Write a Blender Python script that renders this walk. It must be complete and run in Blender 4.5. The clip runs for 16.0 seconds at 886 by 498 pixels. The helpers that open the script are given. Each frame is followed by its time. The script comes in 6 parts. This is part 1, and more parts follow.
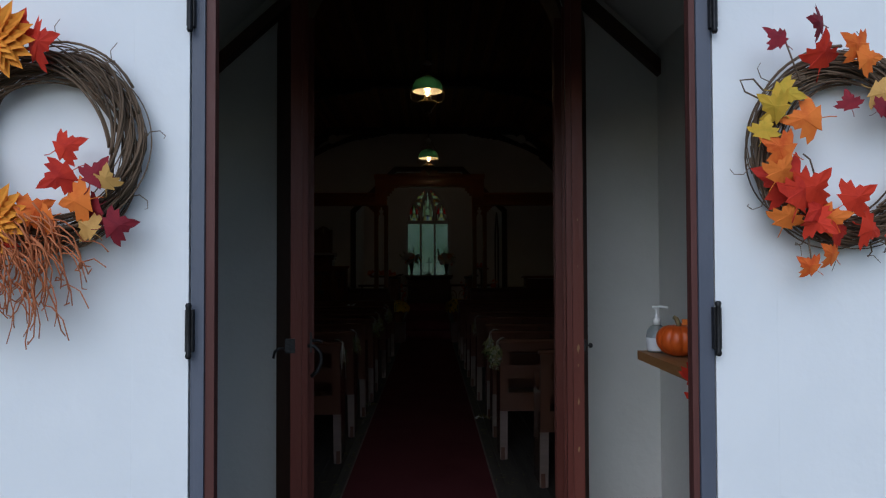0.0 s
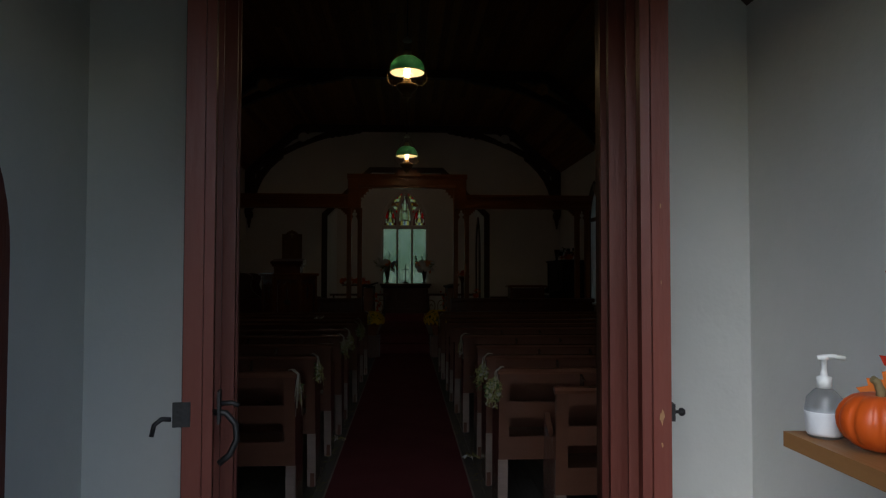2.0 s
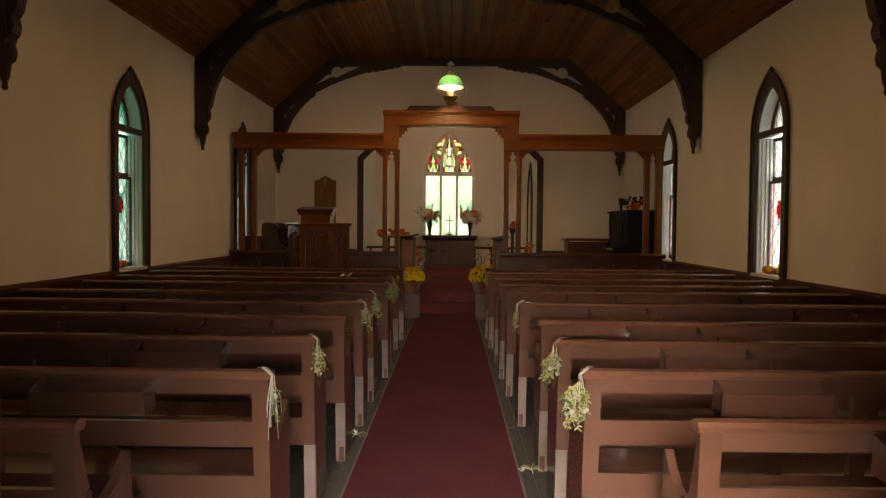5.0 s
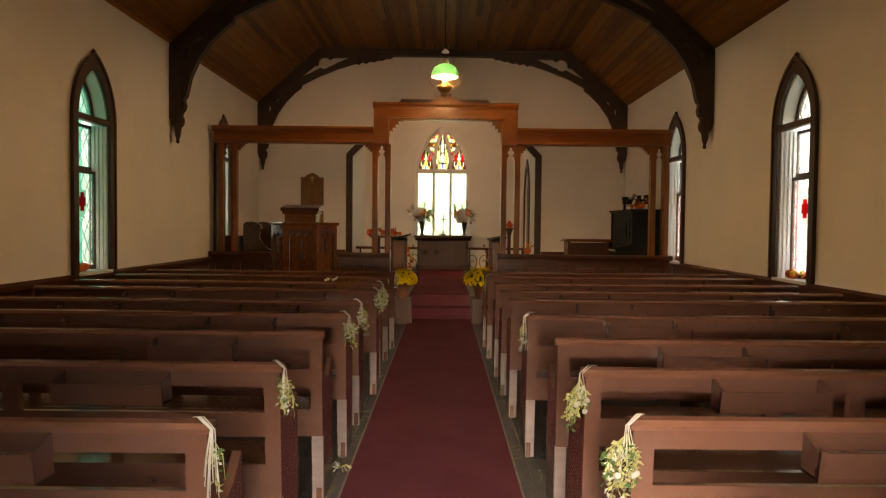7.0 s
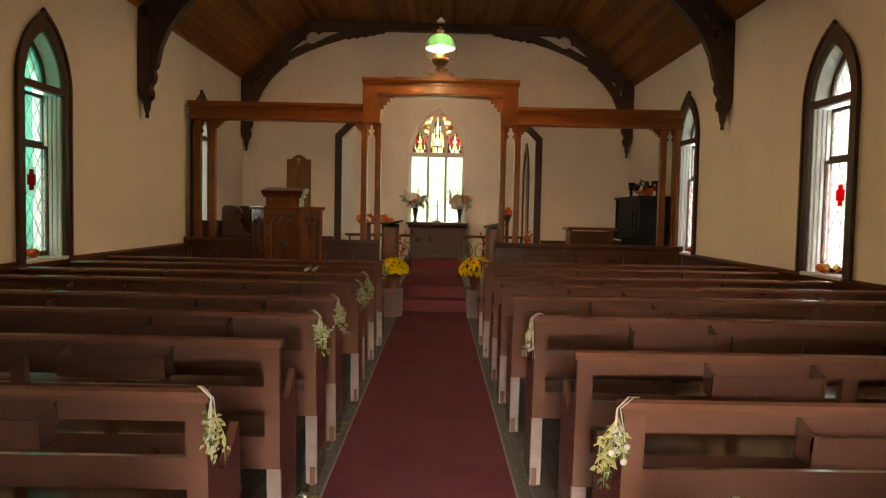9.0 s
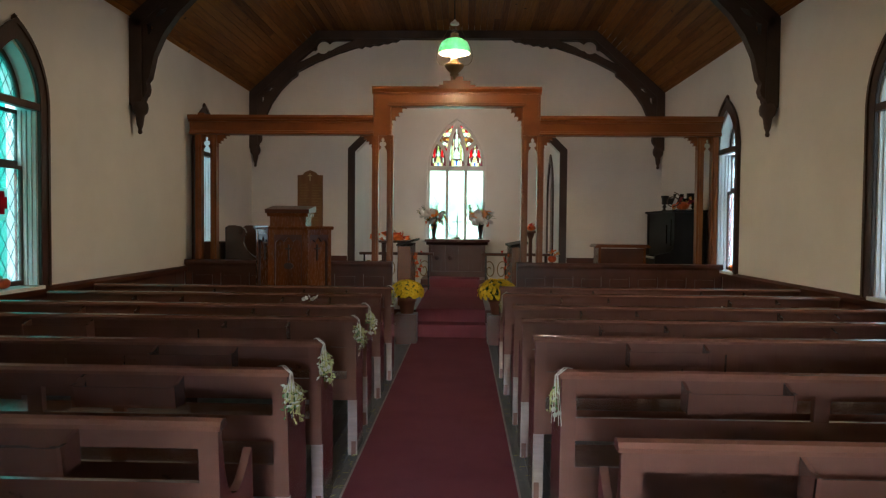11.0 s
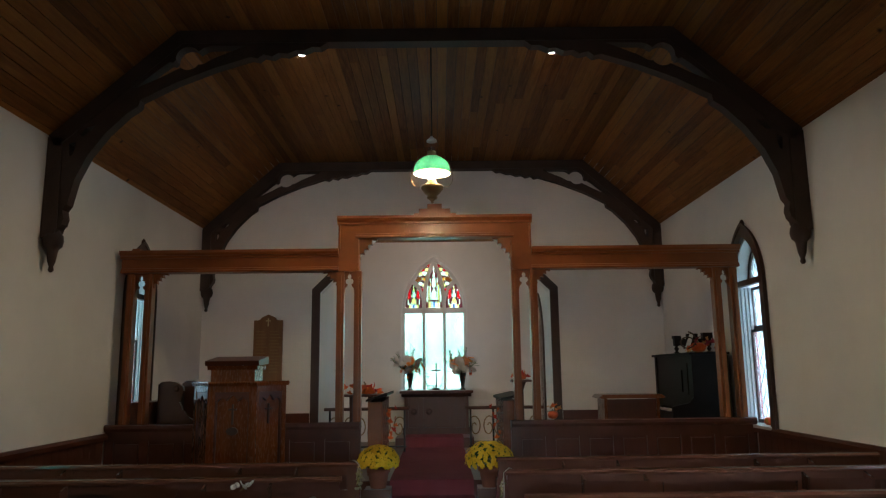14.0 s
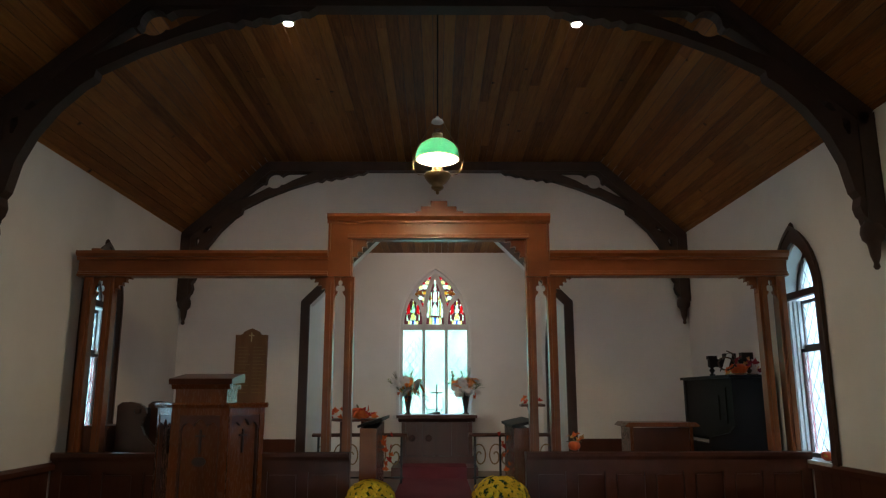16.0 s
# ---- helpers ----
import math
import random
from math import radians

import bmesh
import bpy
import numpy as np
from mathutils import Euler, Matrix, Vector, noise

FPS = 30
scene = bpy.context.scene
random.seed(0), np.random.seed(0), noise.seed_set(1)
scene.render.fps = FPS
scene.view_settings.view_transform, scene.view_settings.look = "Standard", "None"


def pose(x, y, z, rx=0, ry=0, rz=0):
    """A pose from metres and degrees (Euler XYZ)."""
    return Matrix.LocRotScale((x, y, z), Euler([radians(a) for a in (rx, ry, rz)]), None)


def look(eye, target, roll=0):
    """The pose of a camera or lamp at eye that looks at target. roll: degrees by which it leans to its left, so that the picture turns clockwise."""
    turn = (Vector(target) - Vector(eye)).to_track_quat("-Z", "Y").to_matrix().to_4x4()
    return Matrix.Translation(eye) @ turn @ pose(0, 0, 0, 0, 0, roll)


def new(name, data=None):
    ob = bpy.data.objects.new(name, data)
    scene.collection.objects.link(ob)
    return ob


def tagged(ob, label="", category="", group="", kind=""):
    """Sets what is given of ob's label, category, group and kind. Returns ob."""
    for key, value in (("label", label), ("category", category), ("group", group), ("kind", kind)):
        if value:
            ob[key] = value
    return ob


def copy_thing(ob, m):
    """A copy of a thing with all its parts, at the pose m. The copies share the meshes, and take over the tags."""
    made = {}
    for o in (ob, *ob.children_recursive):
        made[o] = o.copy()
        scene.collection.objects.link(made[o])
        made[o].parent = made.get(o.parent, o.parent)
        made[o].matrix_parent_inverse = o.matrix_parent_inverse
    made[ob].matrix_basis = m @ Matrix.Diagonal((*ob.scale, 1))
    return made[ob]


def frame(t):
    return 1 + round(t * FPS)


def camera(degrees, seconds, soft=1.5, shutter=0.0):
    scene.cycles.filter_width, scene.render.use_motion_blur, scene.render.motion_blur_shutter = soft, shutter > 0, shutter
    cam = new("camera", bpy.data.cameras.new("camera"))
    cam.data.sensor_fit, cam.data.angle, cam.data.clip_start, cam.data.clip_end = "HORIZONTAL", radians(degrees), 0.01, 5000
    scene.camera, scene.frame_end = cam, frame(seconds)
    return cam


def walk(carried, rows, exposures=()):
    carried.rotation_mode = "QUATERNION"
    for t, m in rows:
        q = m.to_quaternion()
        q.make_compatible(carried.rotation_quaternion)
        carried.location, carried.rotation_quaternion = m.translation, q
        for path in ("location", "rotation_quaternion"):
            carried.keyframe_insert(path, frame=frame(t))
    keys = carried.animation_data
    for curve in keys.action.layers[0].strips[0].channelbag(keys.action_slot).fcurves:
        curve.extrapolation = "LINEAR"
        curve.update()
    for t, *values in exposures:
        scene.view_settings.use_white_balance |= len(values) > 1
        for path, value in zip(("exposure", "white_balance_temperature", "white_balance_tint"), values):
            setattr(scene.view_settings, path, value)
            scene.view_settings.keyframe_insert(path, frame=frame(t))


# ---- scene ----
cam = camera(63.7, 16.0, 1.2)
PATH = [
    (0, (0.176, 0.665, 1.42), (0.211, 2.664, 1.47), -0.2),
    (0.5, (0.178, 0.96, 1.412), (0.213, 2.958, 1.508), -0.9),
    (1, (0.195, 1.236, 1.438), (0.16, 3.232, 1.556), -0.6),
    (1.5, (0.175, 1.497, 1.425), (0.204, 3.496, 1.502), -0.0),
    (2, (0.144, 1.756, 1.438), (0.247, 3.752, 1.508), 0.1),
    (2.5, (0.152, 2.017, 1.429), (0.238, 4.014, 1.471), -0.7),
    (3, (0.176, 2.286, 1.437), (0.189, 4.286, 1.468), -0.1),
    (3.5, (0.182, 2.541, 1.418), (0.162, 4.54, 1.349), 0.1),
    (6, (0.188, 3.627, 1.423), (0.178, 5.626, 1.36), 1.0),
    (6.5, (0.155, 3.774, 1.428), (0.183, 5.772, 1.362), 0.6),
    (7, (0.152, 3.917, 1.42), (0.15, 5.916, 1.354), 0.6),
    (7.5, (0.165, 4.09, 1.422), (0.111, 6.089, 1.368), 0.8),
    (8, (0.178, 4.231, 1.406), (0.14, 6.224, 1.251), 0.7),
    (8.5, (0.16, 4.444, 1.391), (0.18, 6.44, 1.268), 1.2),
    (11, (0.27, 5.364, 1.464), (0.211, 7.362, 1.399), 0.5),
    (11.5, (0.256, 5.597, 1.477), (0.213, 7.595, 1.548), -0.0),
    (12, (0.25, 5.81, 1.466), (0.258, 7.81, 1.505), -0.4),
    (12.5, (0.247, 6.047, 1.461), (0.194, 8.044, 1.561), -0.3),
    (13, (0.246, 6.262, 1.473), (0.179, 8.256, 1.618), 0.1),
    (13.5, (0.23, 6.495, 1.496), (0.197, 8.481, 1.728), 1.0),
    (14, (0.201, 6.723, 1.517), (0.213, 8.694, 1.856), -0.7),
    (14.5, (0.194, 6.967, 1.506), (0.202, 8.942, 1.819), -0.2),
    (15, (0.192, 7.218, 1.525), (0.158, 9.173, 1.947), 0.4),
    (15.5, (0.173, 7.477, 1.514), (0.134, 9.443, 1.881), 1.1),
    (16, (0.148, 7.739, 1.511), (0.163, 9.698, 1.911), -0.1),
]
EXPOSURES = [(0, -0.45, 5800, 10), (1.5, 0.0, 6250, 10), (2.0, 0.5, 6150, 10), (2.5, 1.1, 6200, 10), (3.0, 2.0, 6300, 10), (3.5, 3.0, 6550, 12), (4.6, 4.0, 7900, 18), (6, 4.5, 8900, 22), (7, 4.75, 8900, 23), (8.5, 4.9, 8700, 22), (11, 4.85, 5500, 10), (12, 4.75, 5300, 9), (13.5, 4.65, 5150, 8), (16, 4.55, 5100, 8)]
walk(cam, [(t, look(eye, target, roll)) for t, eye, target, roll in PATH], EXPOSURES)
LAMP_W = 0.75
SPOT_W = 3.6
CHANCEL_W = 1.8

# ---- light: sky, daylight outside the windows, exposure ----
world = bpy.data.worlds.new("sky")
scene.world = world
world.use_nodes = True
wn = world.node_tree
sky_tex = wn.nodes.new("ShaderNodeTexSky")
sky_tex.sky_type, sky_tex.sun_disc = "NISHITA", False
sky_tex.sun_elevation, sky_tex.sun_rotation = radians(40), radians(205)
wn.links.new(sky_tex.outputs[0], wn.nodes["Background"].inputs[0])
wn.nodes["Background"].inputs[1].default_value = 0.15
sun = new("sun", bpy.data.lights.new("sun", "SUN"))
sun.data.energy, sun.data.angle, sun.data.color = 1.8, radians(60), (0.95, 0.98, 1.0)
sun.matrix_basis = look((-2.3, -9.5, 9), (0, 2, 1))

CX = 0.105                      # the nave's middle line
WL, WR = -3.305, 3.515          # faces of the side walls
EAVE, FLAT = 3.66, 4.66         # wall head and flat ceiling
NAVE0, NAVE1 = 4.22, 17.27      # door wall and gable wall
CH0, CH1, CHEND = -1.56, 1.84, 19.42


# ---- materials ----
def node(nt, kind, **values):
    n = nt.nodes.new(kind)
    for k, v in values.items():
        n.inputs[k].default_value = v
    return n


def mat(name, a, b, rough=0.6, size=6.0, stretch=(1, 1, 1), bump=0.15, metal=0.0, fine=60.0, spec=0.4, wear=None, wear_at=0.66, coat=0.0, each=0.12, rvar=0.12):
    """A surface that drifts between two colours at a large scale, has a fine grain in relief, and may be worn to a third colour."""
    m = bpy.data.materials.new(name)
    m.use_nodes = True
    nt = m.node_tree
    p = nt.nodes["Principled BSDF"]
    co = nt.nodes.new("ShaderNodeTexCoord")
    mp = node(nt, "ShaderNodeMapping", Scale=stretch)
    nt.links.new(co.outputs["Object"], mp.inputs[0])
    big = node(nt, "ShaderNodeTexNoise", Scale=size, Detail=5.0, Roughness=0.6)
    small = node(nt, "ShaderNodeTexNoise", Scale=fine, Detail=3.0)
    for n in (big, small):
        nt.links.new(mp.outputs[0], n.inputs["Vector"])
    info = nt.nodes.new("ShaderNodeObjectInfo")
    add = nt.nodes.new("ShaderNodeMath")
    add.operation = "MULTIPLY_ADD"
    add.inputs[1].default_value = each * 2
    nt.links.new(info.outputs["Random"], add.inputs[0])
    nt.links.new(big.outputs[0], add.inputs[2])
    ramp = nt.nodes.new("ShaderNodeValToRGB")
    ramp.color_ramp.elements[0].position, ramp.color_ramp.elements[1].position = 0.3, 0.75
    ramp.color_ramp.elements[0].color, ramp.color_ramp.elements[1].color = (*a, 1), (*b, 1)
    nt.links.new(add.outputs[0], ramp.inputs[0])
    last = ramp.outputs[0]
    if wear:
        wn_ = node(nt, "ShaderNodeTexNoise", Scale=fine * 0.3, Detail=6.0, Roughness=0.7)
        nt.links.new(co.outputs["Object"], wn_.inputs["Vector"])
        wr = nt.nodes.new("ShaderNodeValToRGB")
        wr.color_ramp.elements[0].position, wr.color_ramp.elements[1].position = wear_at, wear_at + 0.04
        nt.links.new(wn_.outputs[0], wr.inputs[0])
        mix = nt.nodes.new("ShaderNodeMix")
        mix.data_type = "RGBA"
        mix.inputs["B"].default_value = (*wear, 1)
        for s in mix.inputs:
            if s.type == "RGBA" and s.name == "B":
                s.default_value = (*wear, 1)
            if s.type == "RGBA" and s.name == "A":
                nt.links.new(last, s)
        nt.links.new(wr.outputs[0], mix.inputs[0])
        last = [s for s in mix.outputs if s.type == "RGBA"][0]
    nt.links.new(last, p.inputs["Base Color"])
    rr = node(nt, "ShaderNodeMapRange")
    rr.inputs["To Min"].default_value, rr.inputs["To Max"].default_value = max(rough - rvar, 0.03), min(rough + rvar, 1)
    nt.links.new(small.outputs[0], rr.inputs[0])
    nt.links.new(rr.outputs[0], p.inputs["Roughness"])
    p.inputs["Metallic"].default_value = metal
    p.inputs["Specular IOR Level"].default_value = spec
    p.inputs["Coat Weight"].default_value = coat
    p.inputs["Coat Roughness"].default_value = 0.14
    if bump:
        bp = node(nt, "ShaderNodeBump", Strength=bump, Distance=0.01)
        nt.links.new(small.outputs[0], bp.inputs["Height"])
        nt.links.new(bp.outputs[0], p.inputs["Normal"])
    return m


def glass(name, colour, rough=0.1, haze=0.25):
    """Leaded glass: mostly clear, tinted, with a little scatter."""
    m = bpy.data.materials.new(name)
    m.use_nodes = True
    nt = m.node_tree
    out = nt.nodes["Material Output"]
    nt.nodes.remove(nt.nodes["Principled BSDF"])
    clear = node(nt, "ShaderNodeBsdfTransparent", Color=(*colour, 1))
    milk = node(nt, "ShaderNodeBsdfTranslucent", Color=(*colour, 1))
    gloss = node(nt, "ShaderNodeBsdfGlossy", Roughness=rough)
    m1 = node(nt, "ShaderNodeMixShader", Fac=haze)
    m2 = node(nt, "ShaderNodeMixShader", Fac=0.05)
    nt.links.new(clear.outputs[0], m1.inputs[1])
    nt.links.new(milk.outputs[0], m1.inputs[2])
    nt.links.new(m1.outputs[0], m2.inputs[1])
    nt.links.new(gloss.outputs[0], m2.inputs[2])
    nt.links.new(m2.outputs[0], out.inputs[0])
    return m


def glow(name, colour, strength):
    m = bpy.data.materials.new(name)
    m.use_nodes = True
    p = m.node_tree.nodes["Principled BSDF"]
    p.inputs["Base Color"].default_value = (*colour, 1)
    p.inputs["Emission Color"].default_value = (*colour, 1)
    p.inputs["Emission Strength"].default_value = strength
    return m


def outdoors(name, low, high, strength, size=0.9, ground=0.5, sky=1.4):
    """Sunlit leaves and sky far behind a window: soft blotches that glow, dim at the ground and bright in the sky."""
    m = bpy.data.materials.new(name)
    m.use_nodes = True
    nt = m.node_tree
    nt.nodes.remove(nt.nodes["Principled BSDF"])
    co = nt.nodes.new("ShaderNodeTexCoord")
    n1 = node(nt, "ShaderNodeTexNoise", Scale=size, Detail=6.0, Roughness=0.65)
    nt.links.new(co.outputs["Object"], n1.inputs["Vector"])
    ramp = nt.nodes.new("ShaderNodeValToRGB")
    ramp.color_ramp.elements[0].position, ramp.color_ramp.elements[1].position = 0.36, 0.66
    ramp.color_ramp.elements[0].color, ramp.color_ramp.elements[1].color = (*low, 1), (*high, 1)
    nt.links.new(n1.outputs[0], ramp.inputs[0])
    em = node(nt, "ShaderNodeEmission", Strength=strength)
    nt.links.new(ramp.outputs[0], em.inputs[0])
    up = nt.nodes.new("ShaderNodeSeparateXYZ")
    nt.links.new(co.outputs["Object"], up.inputs[0])
    rise = node(nt, "ShaderNodeMapRange")
    for key, value in (("From Min", 0.9), ("From Max", 4.6), ("To Min", ground * strength), ("To Max", sky * strength)):
        rise.inputs[key].default_value = value
    nt.links.new(up.outputs["Z"], rise.inputs[0])
    nt.links.new(rise.outputs[0], em.inputs["Strength"])
    nt.links.new(em.outputs[0], nt.nodes["Material Output"].inputs[0])
    return m


PLASTER = mat("plaster", (0.73, 0.71, 0.67), (0.82, 0.80, 0.76), 0.85, 1.2, bump=0.12, fine=45, spec=0.2)
PLASTER_PORCH = mat("porch plaster", (0.66, 0.67, 0.64), (0.76, 0.76, 0.73), 0.85, 1.6, bump=0.15, fine=40, spec=0.2)
WHITE = mat("white paint", (0.74, 0.76, 0.78), (0.82, 0.83, 0.84), 0.55, 2.0, bump=0.1, fine=35, wear=(0.6, 0.6, 0.6), wear_at=0.74)
PEW = mat("pew paint", (0.092, 0.042, 0.027), (0.138, 0.063, 0.041), 0.17, 1.6, (0.3, 1, 1), 0.02, fine=24, rvar=0.06, spec=0.6, coat=0.5, each=0.1, wear=(0.055, 0.026, 0.018), wear_at=0.66)
# lighter tone and pale flecks paint edge highlights as well as wear
PEW_RAIL = mat("worn and highlit pew rail", (0.11, 0.047, 0.028), (0.16, 0.07, 0.043), 0.15, 5.0, (0.5, 3, 3), 0.04, fine=40, rvar=0.07, spec=0.6, wear=(0.3, 0.17, 0.12), wear_at=0.7, coat=0.4)
PEW_BARE = mat("worn pew wood", (0.14, 0.1, 0.085), (0.24, 0.18, 0.155), 0.6, 5.0, (0.4, 3, 3), 0.2, fine=60)
DARKWOOD = mat("dark stained wood", (0.022, 0.011, 0.007), (0.045, 0.021, 0.012), 0.42, 4.0, (1, 1, 1), 0.12, fine=55)
CASING = mat("dark brown casing", (0.03, 0.014, 0.009), (0.055, 0.025, 0.015), 0.4, 4.0, (1, 1, 0.3), 0.1, fine=55)
TRUSS = mat("truss wood", (0.028, 0.016, 0.011), (0.055, 0.03, 0.02), 0.55, 4.0, (1, 1, 1), 0.15, fine=45)
SCREEN = mat("honey wood", (0.12, 0.034, 0.007), (0.215, 0.07, 0.015), 0.34, 3.5, (0.5, 1, 1), 0.05, fine=60, spec=0.3, coat=0.1)
DADO = mat("dado wood", (0.045, 0.012, 0.004), (0.085, 0.025, 0.009), 0.32, 3.0, (1, 1, 0.4), 0.02, fine=40, spec=0.35, coat=0.2, rvar=0.03)
PULPIT = mat("pulpit oak", (0.085, 0.024, 0.005), (0.17, 0.052, 0.011), 0.27, 4.0, (2, 2, 0.4), 0.02, fine=40, spec=0.4, coat=0.4, rvar=0.03)
DOOR = mat("red door paint", (0.094, 0.023, 0.0165), (0.14, 0.041, 0.03), 0.42, 3.0, (2, 2, 0.3), 0.15, fine=40, spec=0.18, wear=(0.36, 0.27, 0.2), wear_at=0.715)
BLUEGREY = mat("blue-grey paint", (0.075, 0.085, 0.115), (0.12, 0.13, 0.165), 0.55, 4.0, (1, 1, 0.3), 0.2, fine=50, wear=(0.45, 0.45, 0.45), wear_at=0.70)
CARPET = mat("red carpet", (0.12, 0.026, 0.031), (0.185, 0.047, 0.053), 0.95, 1.6, bump=0.5, fine=260, spec=0.1, wear=(0.21, 0.09, 0.085), wear_at=0.73)
FLOOR = mat("grey floor boards", (0.042, 0.04, 0.036), (0.105, 0.098, 0.085), 0.6, 4.0, (5, 0.5, 1), 0.25, fine=50, wear=(0.19, 0.18, 0.15), wear_at=0.68)
IRON = mat("black iron", (0.012, 0.012, 0.013), (0.03, 0.029, 0.03), 0.45, 8.0, bump=0.2, metal=0.6, fine=80)
BRASS = mat("aged brass", (0.15, 0.1, 0.045), (0.32, 0.22, 0.1), 0.38, 9.0, bump=0.25, metal=0.9, fine=60)
LEAD = mat("lead came", (0.03, 0.033, 0.035), (0.06, 0.062, 0.064), 0.5, 20.0, bump=0.1, metal=0.5)
SASHW = mat("white sash", (0.62, 0.64, 0.62), (0.74, 0.75, 0.73), 0.5, 3.0, bump=0.1)
CLEAR = glass("leaded glass", (0.9, 0.96, 0.92), 0.15, 0.22)
OUT_GREEN = outdoors("leaves outside", (0.1, 0.32, 0.1), (0.75, 0.95, 0.76), 0.18, 0.9, 0.85, 1.15)
OUT_WHITE = outdoors("bright sky outside", (0.6, 0.66, 0.68), (0.85, 0.95, 1.0), 0.085, 0.6, 0.5, 1.5)
# OUT_WHITE's sky at twice the strength, added to brighten the gable wall
OUT_NORTH = outdoors("sky outside, doubled for the gable wall", (0.6, 0.66, 0.7), (0.85, 0.95, 1.0), 0.17, 0.6, 0.5, 1.5)
OUT_LEFT = outdoors("pale green light outside", (0.012, 0.3, 0.22), (0.12, 0.8, 0.62), 0.075, 0.8, 0.5, 1.4)


# ---- mesh helpers ----
def box(bm, x0, x1, y0, y1, z0, z1):
    v = [bm.verts.new(c) for c in ((x0, y0, z0), (x1, y0, z0), (x1, y1, z0), (x0, y1, z0), (x0, y0, z1), (x1, y0, z1), (x1, y1, z1), (x0, y1, z1))]
    for f in ((3, 2, 1, 0), (4, 5, 6, 7), (0, 1, 5, 4), (1, 2, 6, 5), (2, 3, 7, 6), (3, 0, 4, 7)):
        bm.faces.new([v[i] for i in f])
    return bm


def prism(bm, pts, axis, a, b):
    """A flat outline carried along one axis from a to b."""
    def at(p, d):
        return {"x": (d, p[0], p[1]), "y": (p[0], d, p[1]), "z": (p[0], p[1], d)}[axis]
    lo, hi = [bm.verts.new(at(p, a)) for p in pts], [bm.verts.new(at(p, b)) for p in pts]
    bm.faces.new(lo)
    bm.faces.new(hi[::-1])
    for i in range(len(pts)):
        j = (i + 1) % len(pts)
        bm.faces.new((lo[j], lo[i], hi[i], hi[j]))
    return bm


def lathe(bm, profile, centre=(0, 0, 0), n=20, axis="z"):
    rings = []
    for r, h in profile:
        ring = []
        for i in range(n):
            t = 2 * math.pi * i / n
            c, s = r * math.cos(t), r * math.sin(t)
            p = {"z": (c, s, h), "x": (h, c, s), "y": (c, h, s)}[axis]
            ring.append(bm.verts.new(Vector(p) + Vector(centre)))
        rings.append(ring)
    for a, b in zip(rings, rings[1:]):
        for i in range(n):
            bm.faces.new((a[i], a[(i + 1) % n], b[(i + 1) % n], b[i]))
    for ring, flip in ((rings[0], True), (rings[-1], False)):
        if min((v.co - ring[0].co).length for v in ring[1:]) > 1e-5:
            bm.faces.new(ring[::-1] if flip else ring)
    for f in bm.faces:
        f.smooth = True
    return bm


def tube(bm, pts, r, n=6, closed=False):
    """A round bar along a line of points; r is one radius, or two for a taper."""
    pts = [Vector(p) for p in pts]
    r0, r1 = r if isinstance(r, tuple) else (r, r)
    rings, up = [], None
    for i, p in enumerate(pts):
        if closed:
            d = pts[(i + 1) % len(pts)] - pts[i - 1]
        else:
            d = pts[min(i + 1, len(pts) - 1)] - pts[max(i - 1, 0)]
        d.normalize()
        if up is None:
            up = d.orthogonal().normalized()
        up = (up - d * up.dot(d)).normalized() if (up - d * up.dot(d)).length > 1e-6 else d.orthogonal().normalized()
        side = d.cross(up)
        rr = r0 + (r1 - r0) * i / max(len(pts) - 1, 1)
        rings.append([bm.verts.new(p + (up * math.cos(2 * math.pi * k / n) + side * math.sin(2 * math.pi * k / n)) * rr) for k in range(n)])
    pairs = list(zip(rings, rings[1:])) + ([(rings[-1], rings[0])] if closed else [])
    for a, b in pairs:
        for k in range(n):
            f = bm.faces.new((a[k], a[(k + 1) % n], b[(k + 1) % n], b[k]))
            f.smooth = True
    if not closed:
        bm.faces.new(rings[0][::-1])
        bm.faces.new(rings[-1])
    return bm


def soften(bm, w=0.006, n=2, angle=30):
    es = [e for e in bm.edges if len(e.link_faces) == 2 and e.calc_face_angle(0) > radians(angle)]
    bmesh.ops.bevel(bm, geom=es, offset=w, segments=n, affect="EDGES", clamp_overlap=True)
    return bm


ORIGIN = {}


def thing(name, at, label, category, group="", kind=""):
    ob = new(name)
    ob.location = at
    ob.empty_display_size = 0.1
    ORIGIN[ob] = Vector(at)
    return tagged(ob, label, category, group, kind)


def part(name, bm, material, parent, label="", bev=0.0):
    if bev:
        soften(bm, bev)
    bmesh.ops.recalc_face_normals(bm, faces=bm.faces)
    o = ORIGIN[parent]
    bm.transform(Matrix.Translation(-o))
    me = bpy.data.meshes.new(name)
    bm.to_mesh(me)
    bm.free()
    me.materials.append(material)
    ob = new(name, me)
    ob.parent = parent
    ORIGIN[ob] = o
    return tagged(ob, label)


def solid(name, bm, material, label="", category="", group="", kind="", bev=0.0):
    """A top-level thing of one mesh; its origin lies at the foot of it."""
    if bev:
        soften(bm, bev)
    bmesh.ops.recalc_face_normals(bm, faces=bm.faces)
    vs = [v.co for v in bm.verts]
    o = Vector((sum(v.x for v in vs) / len(vs), sum(v.y for v in vs) / len(vs), min(v.z for v in vs)))
    bm.transform(Matrix.Translation(-o))
    me = bpy.data.meshes.new(name)
    bm.to_mesh(me)
    bm.free()
    me.materials.append(material)
    ob = new(name, me)
    ob.location = o
    ORIGIN[ob] = o
    return tagged(ob, label, category, group, kind)


def B():
    return bmesh.new()


def bx(*a):
    return box(bmesh.new(), *a)


